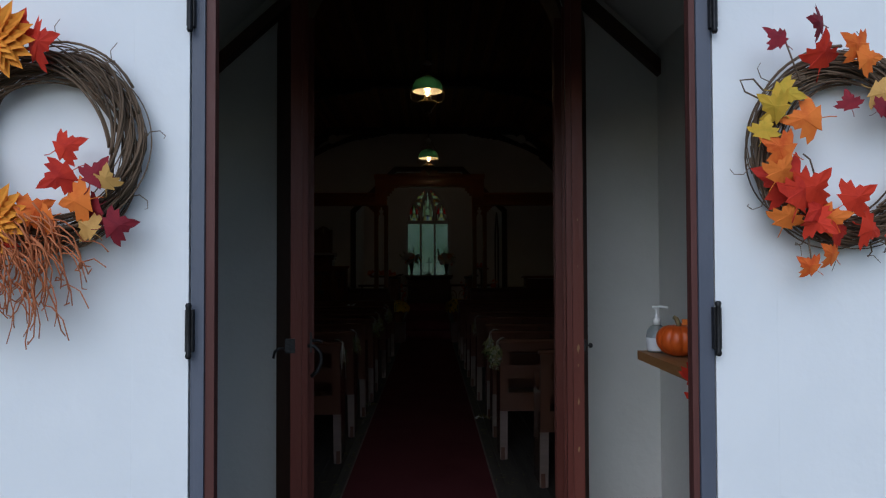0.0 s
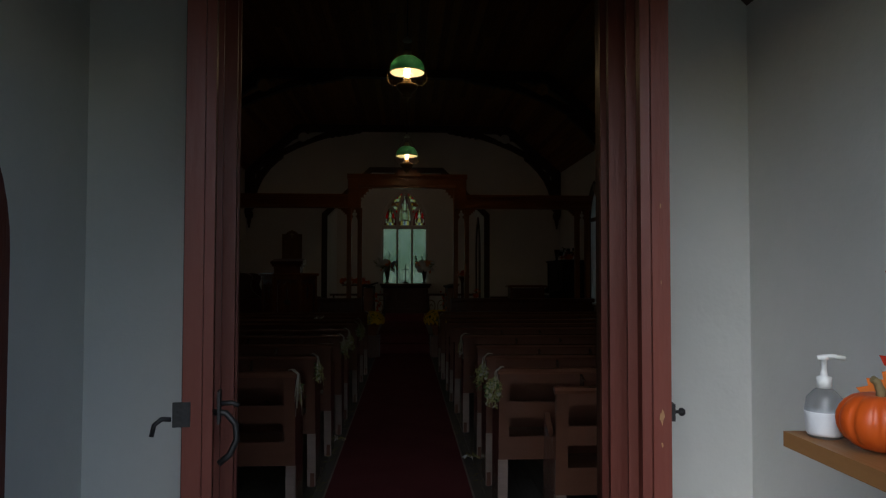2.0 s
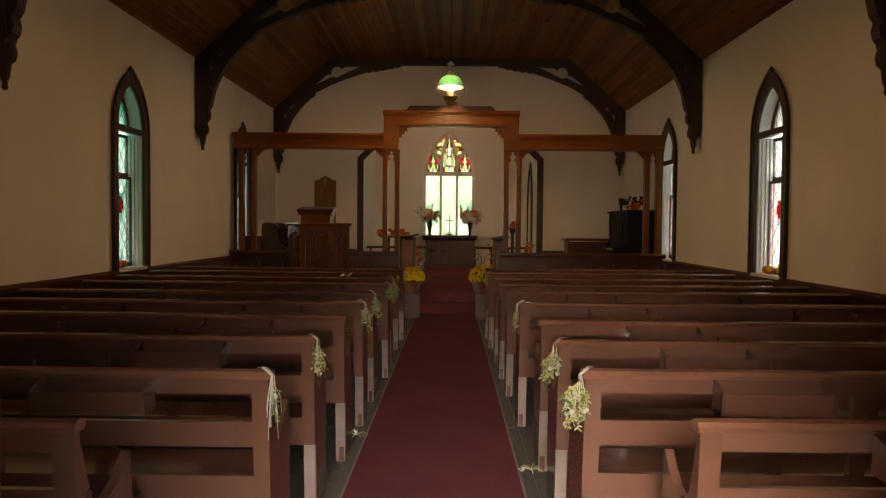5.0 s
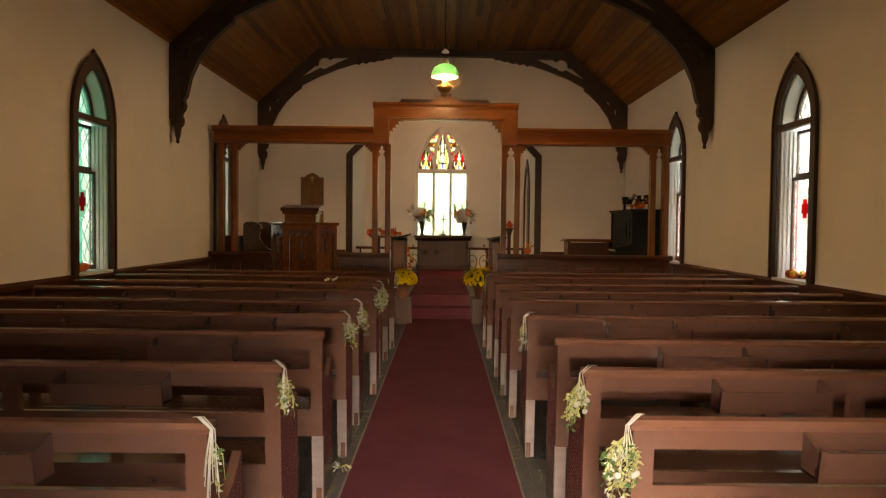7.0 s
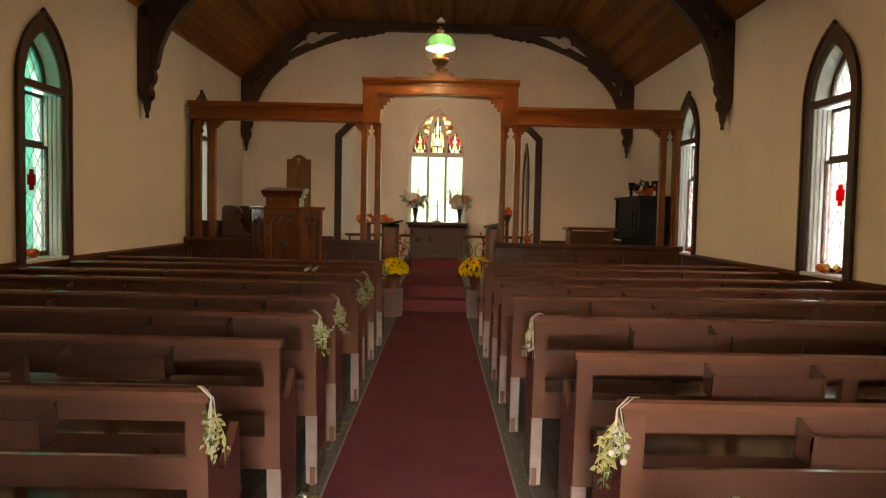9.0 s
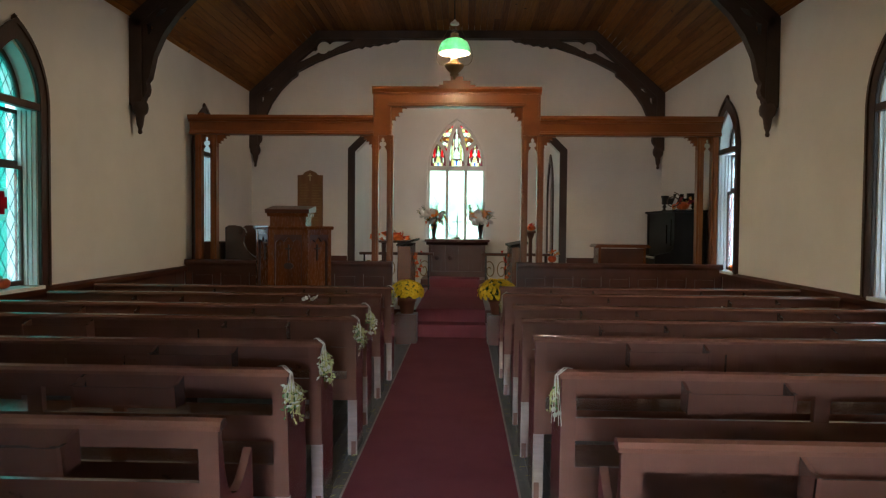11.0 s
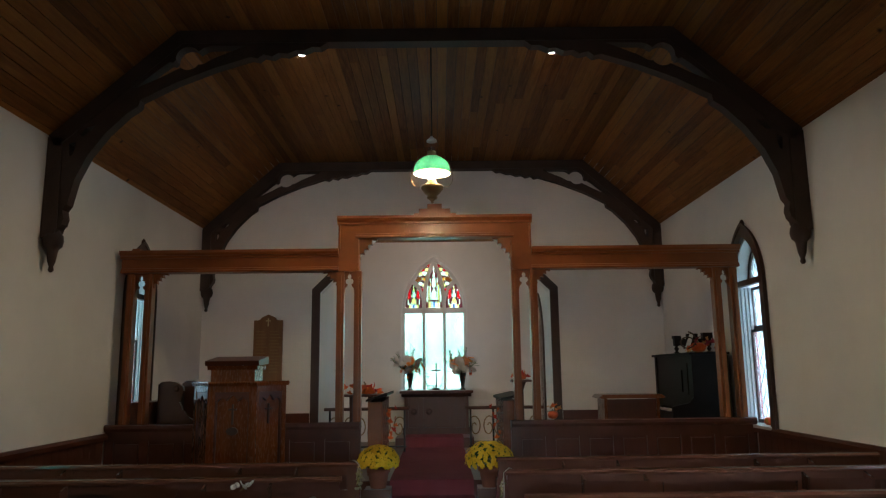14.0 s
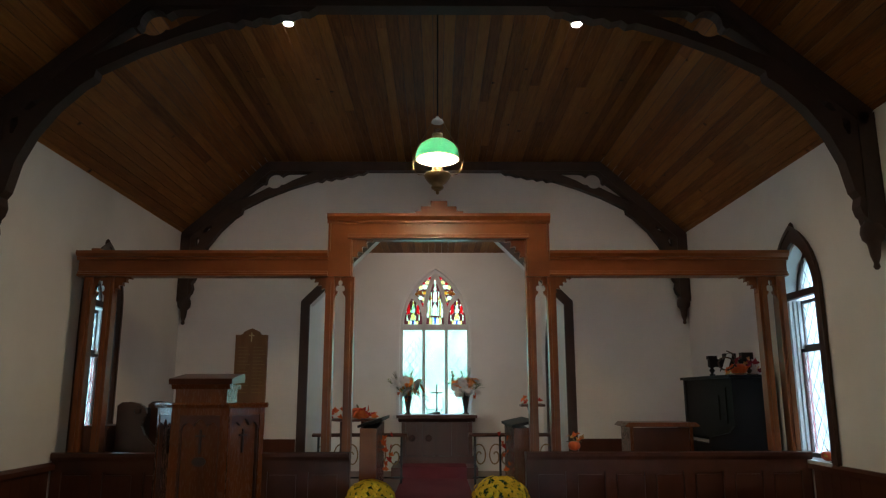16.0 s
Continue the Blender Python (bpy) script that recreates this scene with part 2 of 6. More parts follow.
def arch(c, h, spring, apex, n=10):
    """The pointed head of an opening: points from its left springing over the tip to the right."""
    r = apex - spring
    R = (h * h + r * r) / (2 * h)
    top = math.asin(min(r / R, 1))
    right = [(c + h - R + R * math.cos(top * i / n), spring + R * math.sin(top * i / n)) for i in range(n + 1)]
    left = [(2 * c - x, z) for x, z in right]
    return left + right[-2::-1]


def gothic(c, h, bottom, spring, apex, n=10):
    return [(c - h, bottom)] + arch(c, h, spring, apex, n) + [(c + h, bottom)]


def band(bm, outer, inner, axis, a, b):
    """A frame between two outlines of equal length, open at the foot."""
    for i in range(len(outer) - 1):
        prism(bm, [outer[i], outer[i + 1], inner[i + 1], inner[i]], axis, a, b)
    bmesh.ops.remove_doubles(bm, verts=bm.verts, dist=0.0004)
    return bm


def fretwork(bm, outer, holes, axis, a, b):
    """A plate of any outline with shaped holes right through it."""
    def at(p, d):
        return {"x": (d, p[0], p[1]), "y": (p[0], d, p[1])}[axis]
    sides = []
    for d in (a, b):
        edges, loops = [], []
        for pts in [outer] + holes:
            vs = [bm.verts.new(at(p, d)) for p in pts]
            edges += [bm.edges.new((vs[i - 1], vs[i])) for i in range(len(vs))]
            loops.append(vs)
        bmesh.ops.triangle_fill(bm, edges=edges, use_beauty=True)
        sides.append(loops)
    for lo, hi in zip(*sides):
        for i in range(len(lo)):
            bm.faces.new((lo[i - 1], lo[i], hi[i], hi[i - 1]))
    bmesh.ops.recalc_face_normals(bm, faces=bm.faces)
    return bm


def pierced(bm, axis, a, b, lo, hi, z0, z1, holes):
    """A wall from lo to hi with pointed openings (centre, half width, sill, spring, apex)."""
    at = lo
    for c, h, sill, spring, apex in holes:
        prism(bm, [(at, z0), (c - h, z0), (c - h, z1), (at, z1)], axis, a, b)
        if sill > z0:
            prism(bm, [(c - h, z0), (c + h, z0), (c + h, sill), (c - h, sill)], axis, a, b)
        pts = arch(c, h, spring, apex)
        half = len(pts) // 2
        prism(bm, pts[:half + 1] + [(c, z1), (c - h, z1)], axis, a, b)
        prism(bm, pts[half:] + [(c + h, z1), (c, z1)], axis, a, b)
        at = c + h
    prism(bm, [(at, z0), (hi, z0), (hi, z1), (at, z1)], axis, a, b)
    bmesh.ops.remove_doubles(bm, verts=bm.verts, dist=0.0004)
    return bm

# ---- the large structure ----
def mat_island(name, a, b, rough, stretch, dark):
    """Boards joined into one mesh, each with its own tone and its own run of grain and knots."""
    m = bpy.data.materials.new(name)
    m.use_nodes = True
    nt = m.node_tree
    p = nt.nodes["Principled BSDF"]
    co, geo = nt.nodes.new("ShaderNodeTexCoord"), nt.nodes.new("ShaderNodeNewGeometry")
    shift = nt.nodes.new("ShaderNodeVectorMath")
    shift.operation = "SCALE"
    comb = nt.nodes.new("ShaderNodeCombineXYZ")
    for i in range(3):
        nt.links.new(geo.outputs["Random Per Island"], comb.inputs[i])
    nt.links.new(comb.outputs[0], shift.inputs[0])
    shift.inputs["Scale"].default_value = 37.0
    addv = nt.nodes.new("ShaderNodeVectorMath")
    nt.links.new(co.outputs["Object"], addv.inputs[0])
    nt.links.new(shift.outputs[0], addv.inputs[1])
    mp = node(nt, "ShaderNodeMapping", Scale=stretch)
    nt.links.new(addv.outputs[0], mp.inputs[0])
    grain = node(nt, "ShaderNodeTexNoise", Scale=3.0, Detail=6.0, Roughness=0.65, Distortion=0.6)
    nt.links.new(mp.outputs[0], grain.inputs["Vector"])
    knot = node(nt, "ShaderNodeTexVoronoi", Scale=2.6)
    nt.links.new(addv.outputs[0], knot.inputs["Vector"])
    kr = nt.nodes.new("ShaderNodeValToRGB")
    kr.color_ramp.elements[0].position, kr.color_ramp.elements[1].position = 0.03, 0.085
    nt.links.new(knot.outputs["Distance"], kr.inputs[0])
    tone = nt.nodes.new("ShaderNodeMath")
    tone.operation = "MULTIPLY_ADD"
    tone.inputs[1].default_value = 0.28
    nt.links.new(geo.outputs["Random Per Island"], tone.inputs[0])
    half = nt.nodes.new("ShaderNodeMath")
    half.operation = "MULTIPLY"
    half.inputs[1].default_value = 0.6
    nt.links.new(grain.outputs[0], half.inputs[0])
    nt.links.new(half.outputs[0], tone.inputs[2])
    ramp = nt.nodes.new("ShaderNodeValToRGB")
    ramp.color_ramp.elements[0].position, ramp.color_ramp.elements[1].position = 0.22, 0.7
    ramp.color_ramp.elements[0].color, ramp.color_ramp.elements[1].color = (*a, 1), (*b, 1)
    nt.links.new(tone.outputs[0], ramp.inputs[0])
    mix = nt.nodes.new("ShaderNodeMix")
    mix.data_type = "RGBA"
    cols = [s for s in mix.inputs if s.type == "RGBA"]
    cols[0].default_value = (*dark, 1)
    nt.links.new(ramp.outputs[0], cols[1])
    nt.links.new(kr.outputs[0], mix.inputs[0])
    nt.links.new([s for s in mix.outputs if s.type == "RGBA"][0], p.inputs["Base Color"])
    p.inputs["Roughness"].default_value = rough
    p.inputs["Specular IOR Level"].default_value = 0.12
    bp = node(nt, "ShaderNodeBump", Strength=0.2, Distance=0.004)
    nt.links.new(grain.outputs[0], bp.inputs["Height"])
    nt.links.new(bp.outputs[0], p.inputs["Normal"])
    return m


CEIL = mat_island("varnished ceiling boards", (0.115, 0.038, 0.008), (0.42, 0.18, 0.038), 0.5, (14, 0.9, 14), (0.035, 0.013, 0.006))

WIN_L, WIN_R = (10.93, 15.03), (10.775, 14.30)
SILL, SPRING, APEX, HALF = 0.93, 2.42, 2.91, 0.313


def side_wall(name, x, centres):
    s = -1 if x < 0 else 1
    bm = pierced(B(), "x", x, x + s * 0.26, NAVE0 - 0.22, NAVE1 + 0.2, 0.0, EAVE + 0.05, [(c, HALF, SILL, SPRING, APEX) for c in centres])
    return solid(name, bm, PLASTER, "cream plastered side wall of the nave", "wall", kind="structure")


side_wall("wall_west", WL, WIN_L)
side_wall("wall_east", WR, WIN_R)

# gable wall with the chancel opening, whose upper corners are cut off
bm = B()
g0, g1 = NAVE1, NAVE1 + 0.2
top = [(WL, EAVE + 0.2), (CX - 2.3, FLAT + 0.25), (CX + 2.3, FLAT + 0.25), (WR, EAVE + 0.2)]
prism(bm, [(WL, 0), (CH0, 0), (CH0, 2.69), (CH0 + 0.95, 3.64), (CX, 3.64), (CX, FLAT + 0.25), top[1], top[0]], "y", g0, g1)
prism(bm, [(WR, 0), top[3], top[2], (CX, FLAT + 0.25), (CX, 3.64), (CH1 - 0.95, 3.64), (CH1, 2.69), (CH1, 0)], "y", g0, g1)
solid("wall_north", bm, PLASTER, "cream plastered gable wall with a wide chancel opening", "wall", kind="structure")

# door wall between porch and nave
DOOR_X0, DOOR_X1, DOOR_C = -0.40, 0.77, 0.185
bm = pierced(B(), "y", 4.0, NAVE0, WL, WR, -0.05, EAVE + 0.05, [(DOOR_C, 0.64, -0.05, 2.5, 2.97)])
prism(bm, [(WL, EAVE + 0.05), (WR, EAVE + 0.05), (WR, EAVE + 0.2), (CX + 2.3, FLAT + 0.25), (CX - 2.3, FLAT + 0.25), (WL, EAVE + 0.2)], "y", 4.0, NAVE0)
solid("wall_south", bm, PLASTER_PORCH, "pale plastered wall with a tall arched doorway", "wall", kind="structure")

# chancel: side walls, end wall with the large window, sloped ceiling
bm = box(B(), CH0 - 0.2, CH0, g1, CHEND, 0, 3.35)
solid("wall_chancel_west", bm, PLASTER, "cream plastered chancel side wall", "wall", kind="structure")
bm = pierced(B(), "x", CH1, CH1 + 0.2, g1, CHEND, 0, 3.35, [(18.42, 0.36, 0.34, 2.0, 2.62)])
solid("wall_chancel_east", bm, PLASTER, "cream plastered chancel side wall with a pointed doorway", "wall", kind="structure")
CW_C, CW_H, CW_SILL, CW_SPRING, CW_APEX = 0.105, 0.57, 1.19, 2.58, 3.56
bm = pierced(B(), "y", CHEND, CHEND + 0.25, CH0 - 0.2, CH1 + 0.2, 0, 4.0, [(CW_C, CW_H, CW_SILL, CW_SPRING, CW_APEX)])
solid("wall_chancel_end", bm, PLASTER, "cream plastered chancel end wall round the stained window", "wall", kind="structure")
bm = B()
n = 22
for i in range(n):
    w = 2.34 / n
    x0 = CX - 1.17 + i * w
    box(bm, x0 + 0.002, x0 + w - 0.002, g1, CHEND + 0.2, 3.83, 3.86)
for s in (-1, 1):
    for i in range(6):
        p = [(CX + s * (1.17 + 0.1 * i), 3.83 - 0.085 * i), (CX + s * (1.268 + 0.1 * i), 3.83 - 0.085 * i - 0.083)]
        prism(bm, [p[0], p[1], (p[1][0], p[1][1] + 0.03), (p[0][0], p[0][1] + 0.03)], "y", g1, CHEND + 0.2)
solid("ceiling_chancel", bm, CEIL, "dark varnished board ceiling of the chancel", "ceiling", kind="structure")
# nave ceiling: boards on a flat middle and two slopes
bm = B()
rng = random.Random(4)


def board_run(put, y0, y1):
    y = y0
    first = True
    while y < y1:
        e = min(y + (rng.uniform(2.0, 7.5) if first else rng.uniform(5.0, 7.5)), y1)
        first = False
        put(y + 0.001, e - 0.001)
        y = e


n = 46
w = 4.6 / n
for i in range(n):
    x0 = CX - 2.3 + i * w
    z = FLAT + rng.uniform(0, 0.003)
    board_run(lambda a, b: box(bm, x0 + 0.0025, x0 + w - 0.0025, a, b, z, z + 0.03), NAVE0, NAVE1 + 0.1)
m_ = 15
for s in (-1, 1):
    for i in range(m_):
        u0, u1 = 3.45 - 1.15 * i / m_ - 0.002, 3.45 - 1.15 * (i + 1) / m_ + 0.002
        k = 1.0 / 1.11
        q0, q1 = (CX + s * u0, EAVE + (3.41 - u0) * k), (CX + s * u1, EAVE + (3.41 - u1) * k)
        board_run(lambda a, b: prism(bm, [q0, q1, (q1[0] + s * 0.02, q1[1] + 0.025), (q0[0] + s * 0.02, q0[1] + 0.025)], "y", a, b), NAVE0, NAVE1 + 0.1)
solid("ceiling", bm, CEIL, "dark varnished narrow board ceiling with sloped sides", "ceiling", kind="structure")
bm = B()
prism(bm, [(WL - 0.4, EAVE + 0.06), (CX - 2.36, FLAT + 0.12), (CX + 2.36, FLAT + 0.12), (WR + 0.4, EAVE + 0.06), (CX, FLAT + 1.9)], "y", 3.9, NAVE1 + 0.3)
solid("roof", bm, DARKWOOD, "dark shingled roof over the nave", "roof", kind="structure")
bm = prism(B(), [(CH0 - 0.4, 3.3), (CX - 1.3, 4.01), (CX + 1.3, 4.01), (CH1 + 0.4, 3.3), (CX + 0.3, 5.0), (CX - 0.3, 5.0)], "y", g1 + 0.1, CHEND + 0.3)
solid("roof_chancel", bm, DARKWOOD, "dark shingled roof over the chancel", "roof", kind="structure")

# floors
PLAT = 0.335
ALT = 0.49
floor = solid("floor", bx(WL - 0.1, WR + 0.1, 2.4, 14.62, -0.08, -0.012), DARKWOOD, "old grey painted board floor with dry litter", "floor", kind="structure")
platform = solid("floor_platform", bx(WL - 0.1, WR + 0.1, 14.92, CHEND, 0.0, PLAT), DADO, "raised board platform behind the screen", "floor", kind="structure")
solid("floor_altar_step", bx(CX - 0.62, CX + 0.62, 18.3, CHEND, PLAT, ALT), DADO, "low wooden altar step", "step", kind="structure", bev=0.008)
solid("floor_step", bx(-0.64, 0.94, 14.62, 14.92, -0.05, 0.165), DADO, "wooden step with rounded nosing", "step", kind="structure", bev=0.01)

# carpet runner with its climb over the steps
x0, x1 = -0.385, 0.59
cp = thing("carpet_runner", (CX, 9.4, 0.0), "worn dark red carpet runner along the aisle", "carpet")
part("woven_strip", bx(x0 + 0.014, x1 - 0.014, 4.3, 14.598, 0.002, 0.012), CARPET, cp, "", 0.003)
BIND = mat("frayed binding", (0.2, 0.16, 0.14), (0.32, 0.27, 0.23), 0.9, 9, bump=0.5, fine=120)
for a in (x0, x1 - 0.013):
    part("edge_binding", bx(a, a + 0.013, 4.3, 14.598, 0.002, 0.0105), BIND, cp, "pale frayed edge binding", 0.002)
bm = prism(B(), [(14.615, 0.013), (14.6, 0.013), (14.6, 0.172), (14.61, 0.18), (14.9, 0.18), (14.9, 0.34), (14.91, 0.349), (18.285, 0.349), (18.285, 0.495), (18.295, 0.503), (18.85, 0.503), (18.85, 0.492), (18.301, 0.492), (18.297, 0.337), (14.915, 0.337), (14.915, 0.17), (14.615, 0.168)], "x", x0 + 0.02, x1 - 0.03)
solid("stair_carpet", bm, CARPET, "dark red carpet laid over the chancel steps", "carpet")

# wainscot along the walls, with a capping rail
for name, x, s, y1 in (("wainscot_west", WL, 1, 14.36), ("wainscot_east", WR, -1, 14.36)):
    t_ = thing(name, (x, 9.3, 0), "dark brown wooden wainscot with a moulded capping", "wainscot", kind="structure")
    y = NAVE0 + 0.02
    i = 0
    while y < y1 - 0.05:
        e = min(y + 0.14, y1)
        part("plank", bx(min(x + s * 0.001, x + s * 0.022), max(x + s * 0.001, x + s * 0.022), y + 0.002, e - 0.002, 0, 0.86), DADO, t_)
        y = e
    part("capping", prism(B(), [(x + s * 0.001, 0.86), (x + s * 0.05, 0.86), (x + s * 0.055, 0.9), (x + s * 0.03, 0.925), (x + s * 0.001, 0.925)], "y", NAVE0, y1), DADO, t_)

# ---- windows of the nave ----
def lattice(bm, axis, a, b, z0, z1, c, dx, dz, r, inside):
    """Lead cames crossing as diamonds, cut to the light."""
    def run(slope):
        k = -60
        while k < 60:
            pts = []
            for i in range(81):
                u = a + (b - a) * i / 80
                z = z0 + k * dz + slope * (u - a) * dz / dx
                if inside(u, z):
                    pts.append((u, z))
            if len(pts) > 2:
                p, q = pts[0], pts[-1]
                P = (c, p[0], p[1]) if axis == "x" else (p[0], c, p[1])
                Q = (c, q[0], q[1]) if axis == "x" else (q[0], c, q[1])
                tube(bm, [P, Q], r, 4)
            k += 1
    run(1)
    run(-1)
    return bm


RED = glass("ruby glass", (0.8, 0.03, 0.05), 0.1, 0.4)
SHIELD = glass("white shield glass", (0.92, 0.92, 0.9), 0.1, 0.6)


def nave_window(name, x, c, label, cross=False):
    s = -1 if x < 0 else 1
    w = thing(name, (x, c, SILL), label, "window", kind="structure")
    inner, outer = gothic(c, HALF, SILL - 0.01, SPRING, APEX), gothic(c, HALF + 0.105, SILL - 0.01, SPRING, APEX + 0.145)
    part("casing", band(B(), outer, inner, "x", x - s * 0.035, x - s * 0.001), CASING, w, "dark brown pointed casing", 0.006)
    part("casing_bead", band(B(), gothic(c, HALF + 0.118, SILL - 0.01, SPRING, APEX + 0.165), gothic(c, HALF + 0.09, SILL - 0.01, SPRING, APEX + 0.12), "x", x - s * 0.047, x - s * 0.034), CASING, w)
    part("tip", lathe(B(), [(0.001, -0.05), (0.022, -0.03), (0.028, 0), (0.02, 0.03), (0.001, 0.05)], (x - s * 0.02, c, APEX + 0.15), 8), CASING, w)
    part("transom", bx(min(x - s * 0.03, x + s * 0.03), max(x - s * 0.03, x + s * 0.03), c - HALF, c + HALF, SPRING - 0.03, SPRING + 0.03), CASING, w, "", 0.006)
    lin = band(B(), gothic(c, HALF, SILL, SPRING, APEX), gothic(c, HALF - 0.012, SILL, SPRING, APEX - 0.016), "x", x + s * 0.004, x + s * 0.258)
    part("reveal", lin, SASHW, w, "white painted reveal")
    part("window_sill", bx(min(x - s * 0.05, x + s * 0.25), max(x - s * 0.05, x + s * 0.25), c - HALF - 0.02, c + HALF + 0.02, SILL - 0.04, SILL + 0.004), SASHW, w, "white sill", 0.006)
    xo = x + s * 0.145
    h = HALF - 0.014
    mid = 1.93
    for nm, z0, z1 in (("lower_sash", SILL + 0.01, mid), ("upper_sash", mid, SPRING - 0.03)):
        bm = B()
        d = 0.02 if nm == "lower_sash" else -0.015
        xa, xb = xo - s * (0.02 + d), xo + s * (0.012 - d)
        xa, xb = min(xa, xb), max(xa, xb)
        box(bm, xa, xb, c - h, c - h + 0.03, z0, z1)
        box(bm, xa, xb, c + h - 0.03, c + h, z0, z1)
        box(bm, xa, xb, c - h + 0.03, c + h - 0.03, z0, z0 + 0.04)
        box(bm, xa, xb, c - h + 0.03, c + h - 0.03, z1 - 0.03, z1)
        sash = part(nm, bm, CASING, w, "", 0.004)
        xc = (xa + xb) / 2
        part("glass", bx(xc - 0.002, xc + 0.002, c - h + 0.035, c + h - 0.035, z0 + 0.035, z1 - 0.025), CLEAR, sash, "leaded clear glass").visible_shadow = False
        part("lattice", lattice(B(), "x", c - h + 0.04, c + h - 0.04, z0 + 0.04, z1 - 0.03, xc - s * 0.004, 0.13, 0.2, 0.003, lambda u, z: z0 + 0.03 < z < z1 - 0.02), LEAD, sash)
    for side in (-1, 1):
        for depth, wide in ((0.035, 0.012), (0.075, 0.02), (0.11, 0.03)):
            xa = x + s * depth
            ya, yb = sorted((c + side * (HALF - 0.012), c + side * (HALF - 0.012 - wide)))
            part("stop_moulding", bx(min(xa, xa + s * 0.03), max(xa, xa + s * 0.03), ya, yb, SILL + 0.005, SPRING - 0.031), SASHW, w, "white painted stop", 0.004)
    # coloured border strip and a red cross medallion in the lower light
    bm = B()
    box(bm, xo - 0.006, xo + 0.006, c + h - 0.06, c + h - 0.042, SILL + 0.05, mid - 0.03)
    box(bm, xo - 0.006, xo + 0.006, c - h + 0.042, c - h + 0.06, SILL + 0.05, mid - 0.03)
    part("border_pane", bm, RED, w, "ruby glass border").visible_shadow = False
    if cross:
        bm = B()
        xr = xo - s * 0.045
        box(bm, xr - 0.002, xr + 0.002, c - 0.065, c + 0.065, 1.57, 1.665)
        box(bm, xr - 0.002, xr + 0.002, c - 0.034, c + 0.034, 1.525, 1.57)
        box(bm, xr - 0.002, xr + 0.002, c - 0.034, c + 0.034, 1.665, 1.71)
        part("medallion", bm, RED, w, "red glass cross medallion")
        shield = [(c - 0.085, 1.73), (c - 0.085, 1.53), (c - 0.05, 1.48), (c, 1.46), (c + 0.05, 1.48), (c + 0.085, 1.53), (c + 0.085, 1.73)]
        part("shield", prism(B(), shield, "x", xr + s * 0.004, xr + s * 0.008), SHIELD, w, "white glass shield").visible_shadow = False
    head = gothic(c, HALF - 0.02, SPRING + 0.02, SPRING + 0.021, APEX - 0.03)
    part("head_glass", prism(B(), head, "x", xo - 0.002, xo + 0.002), CLEAR, w, "leaded glass in the pointed head").visible_shadow = False
    part("head_sash", band(B(), gothic(c, HALF - 0.012, SPRING + 0.02, SPRING + 0.021, APEX - 0.016), gothic(c, HALF - 0.05, SPRING + 0.02, SPRING + 0.021, APEX - 0.075), "x", xo - 0.02, xo + 0.02), CASING, w)
    hh, ap = HALF - 0.05, APEX - 0.08
    R = (hh * hh + (ap - SPRING) ** 2) / (2 * hh)
    part("head_lattice", lattice(B(), "x", c - hh, c + hh, SPRING, ap, xo - s * 0.004, 0.13, 0.2, 0.003, lambda u, z: z > SPRING + 0.02 and (abs(u - c) - hh + R) ** 2 + (z - SPRING) ** 2 < R * R), LEAD, w)
    return w


for k, (x, cs) in enumerate(((WL, WIN_L), (WR, WIN_R))):
    nave_window(f"window_{1 + 2 * k}", x, cs[0], "tall pointed window with diamond leaded glass and dark casing", True)
    nave_window(f"window_{2 + 2 * k}", x, cs[1], "tall pointed window beside the screen, partly behind its posts")

# ---- the stained window over the altar ----
AMBER, GOLD = glass("amber glass", (0.85, 0.5, 0.06), 0.1, 0.1), glass("straw glass", (0.95, 0.82, 0.42), 0.1, 0.1)
BLUE, PALE = glass("blue glass", (0.12, 0.2, 0.75), 0.1, 0.1), glass("pale glass", (0.95, 0.95, 0.85), 0.1, 0.1)
DARKG, BROWN = glass("dark plum glass", (0.07, 0.012, 0.016), 0.1, 0.15), glass("brown glass", (0.35, 0.14, 0.03), 0.1, 0.1)
TRACERY = mat("stone-coloured paint", (0.66, 0.64, 0.6), (0.74, 0.72, 0.68), 0.6, 3.0, bump=0.1)
cw = thing("window_5", (CW_C, CHEND, CW_SILL), "large pointed chancel window with stained tracery over clear lights", "window", kind="structure")
yo = CHEND + 0.12
g_in, g_out = gothic(CW_C, CW_H, CW_SILL, CW_SPRING, CW_APEX), gothic(CW_C, CW_H + 0.045, CW_SILL, CW_SPRING, CW_APEX + 0.06)
part("casing", band(B(), g_out, g_in, "y", CHEND - 0.03, CHEND - 0.001), PLASTER, cw, "cream moulded casing", 0.008)
part("casing_bead", band(B(), gothic(CW_C, CW_H + 0.052, CW_SILL, CW_SPRING, CW_APEX + 0.07), gothic(CW_C, CW_H + 0.032, CW_SILL, CW_SPRING, CW_APEX + 0.043), "y", CHEND - 0.042, CHEND - 0.028), PLASTER, cw, "", 0.004)
part("window_frame", band(B(), g_in, gothic(CW_C, CW_H - 0.045, CW_SILL, CW_SPRING, CW_APEX - 0.06), "y", yo - 0.06, yo + 0.06), TRACERY, cw)
part("window_sill", bx(CW_C - CW_H - 0.1, CW_C + CW_H + 0.1, CHEND - 0.09, CHEND + 0.2, CW_SILL - 0.05, CW_SILL), SASHW, cw, "", 0.008)
part("transom", bx(CW_C - CW_H + 0.02, CW_C + CW_H - 0.02, yo - 0.055, yo + 0.045, 2.555, 2.643), TRACERY, cw, "", 0.006)
lw = (2 * CW_H - 0.09 - 0.1) / 3
lights = []
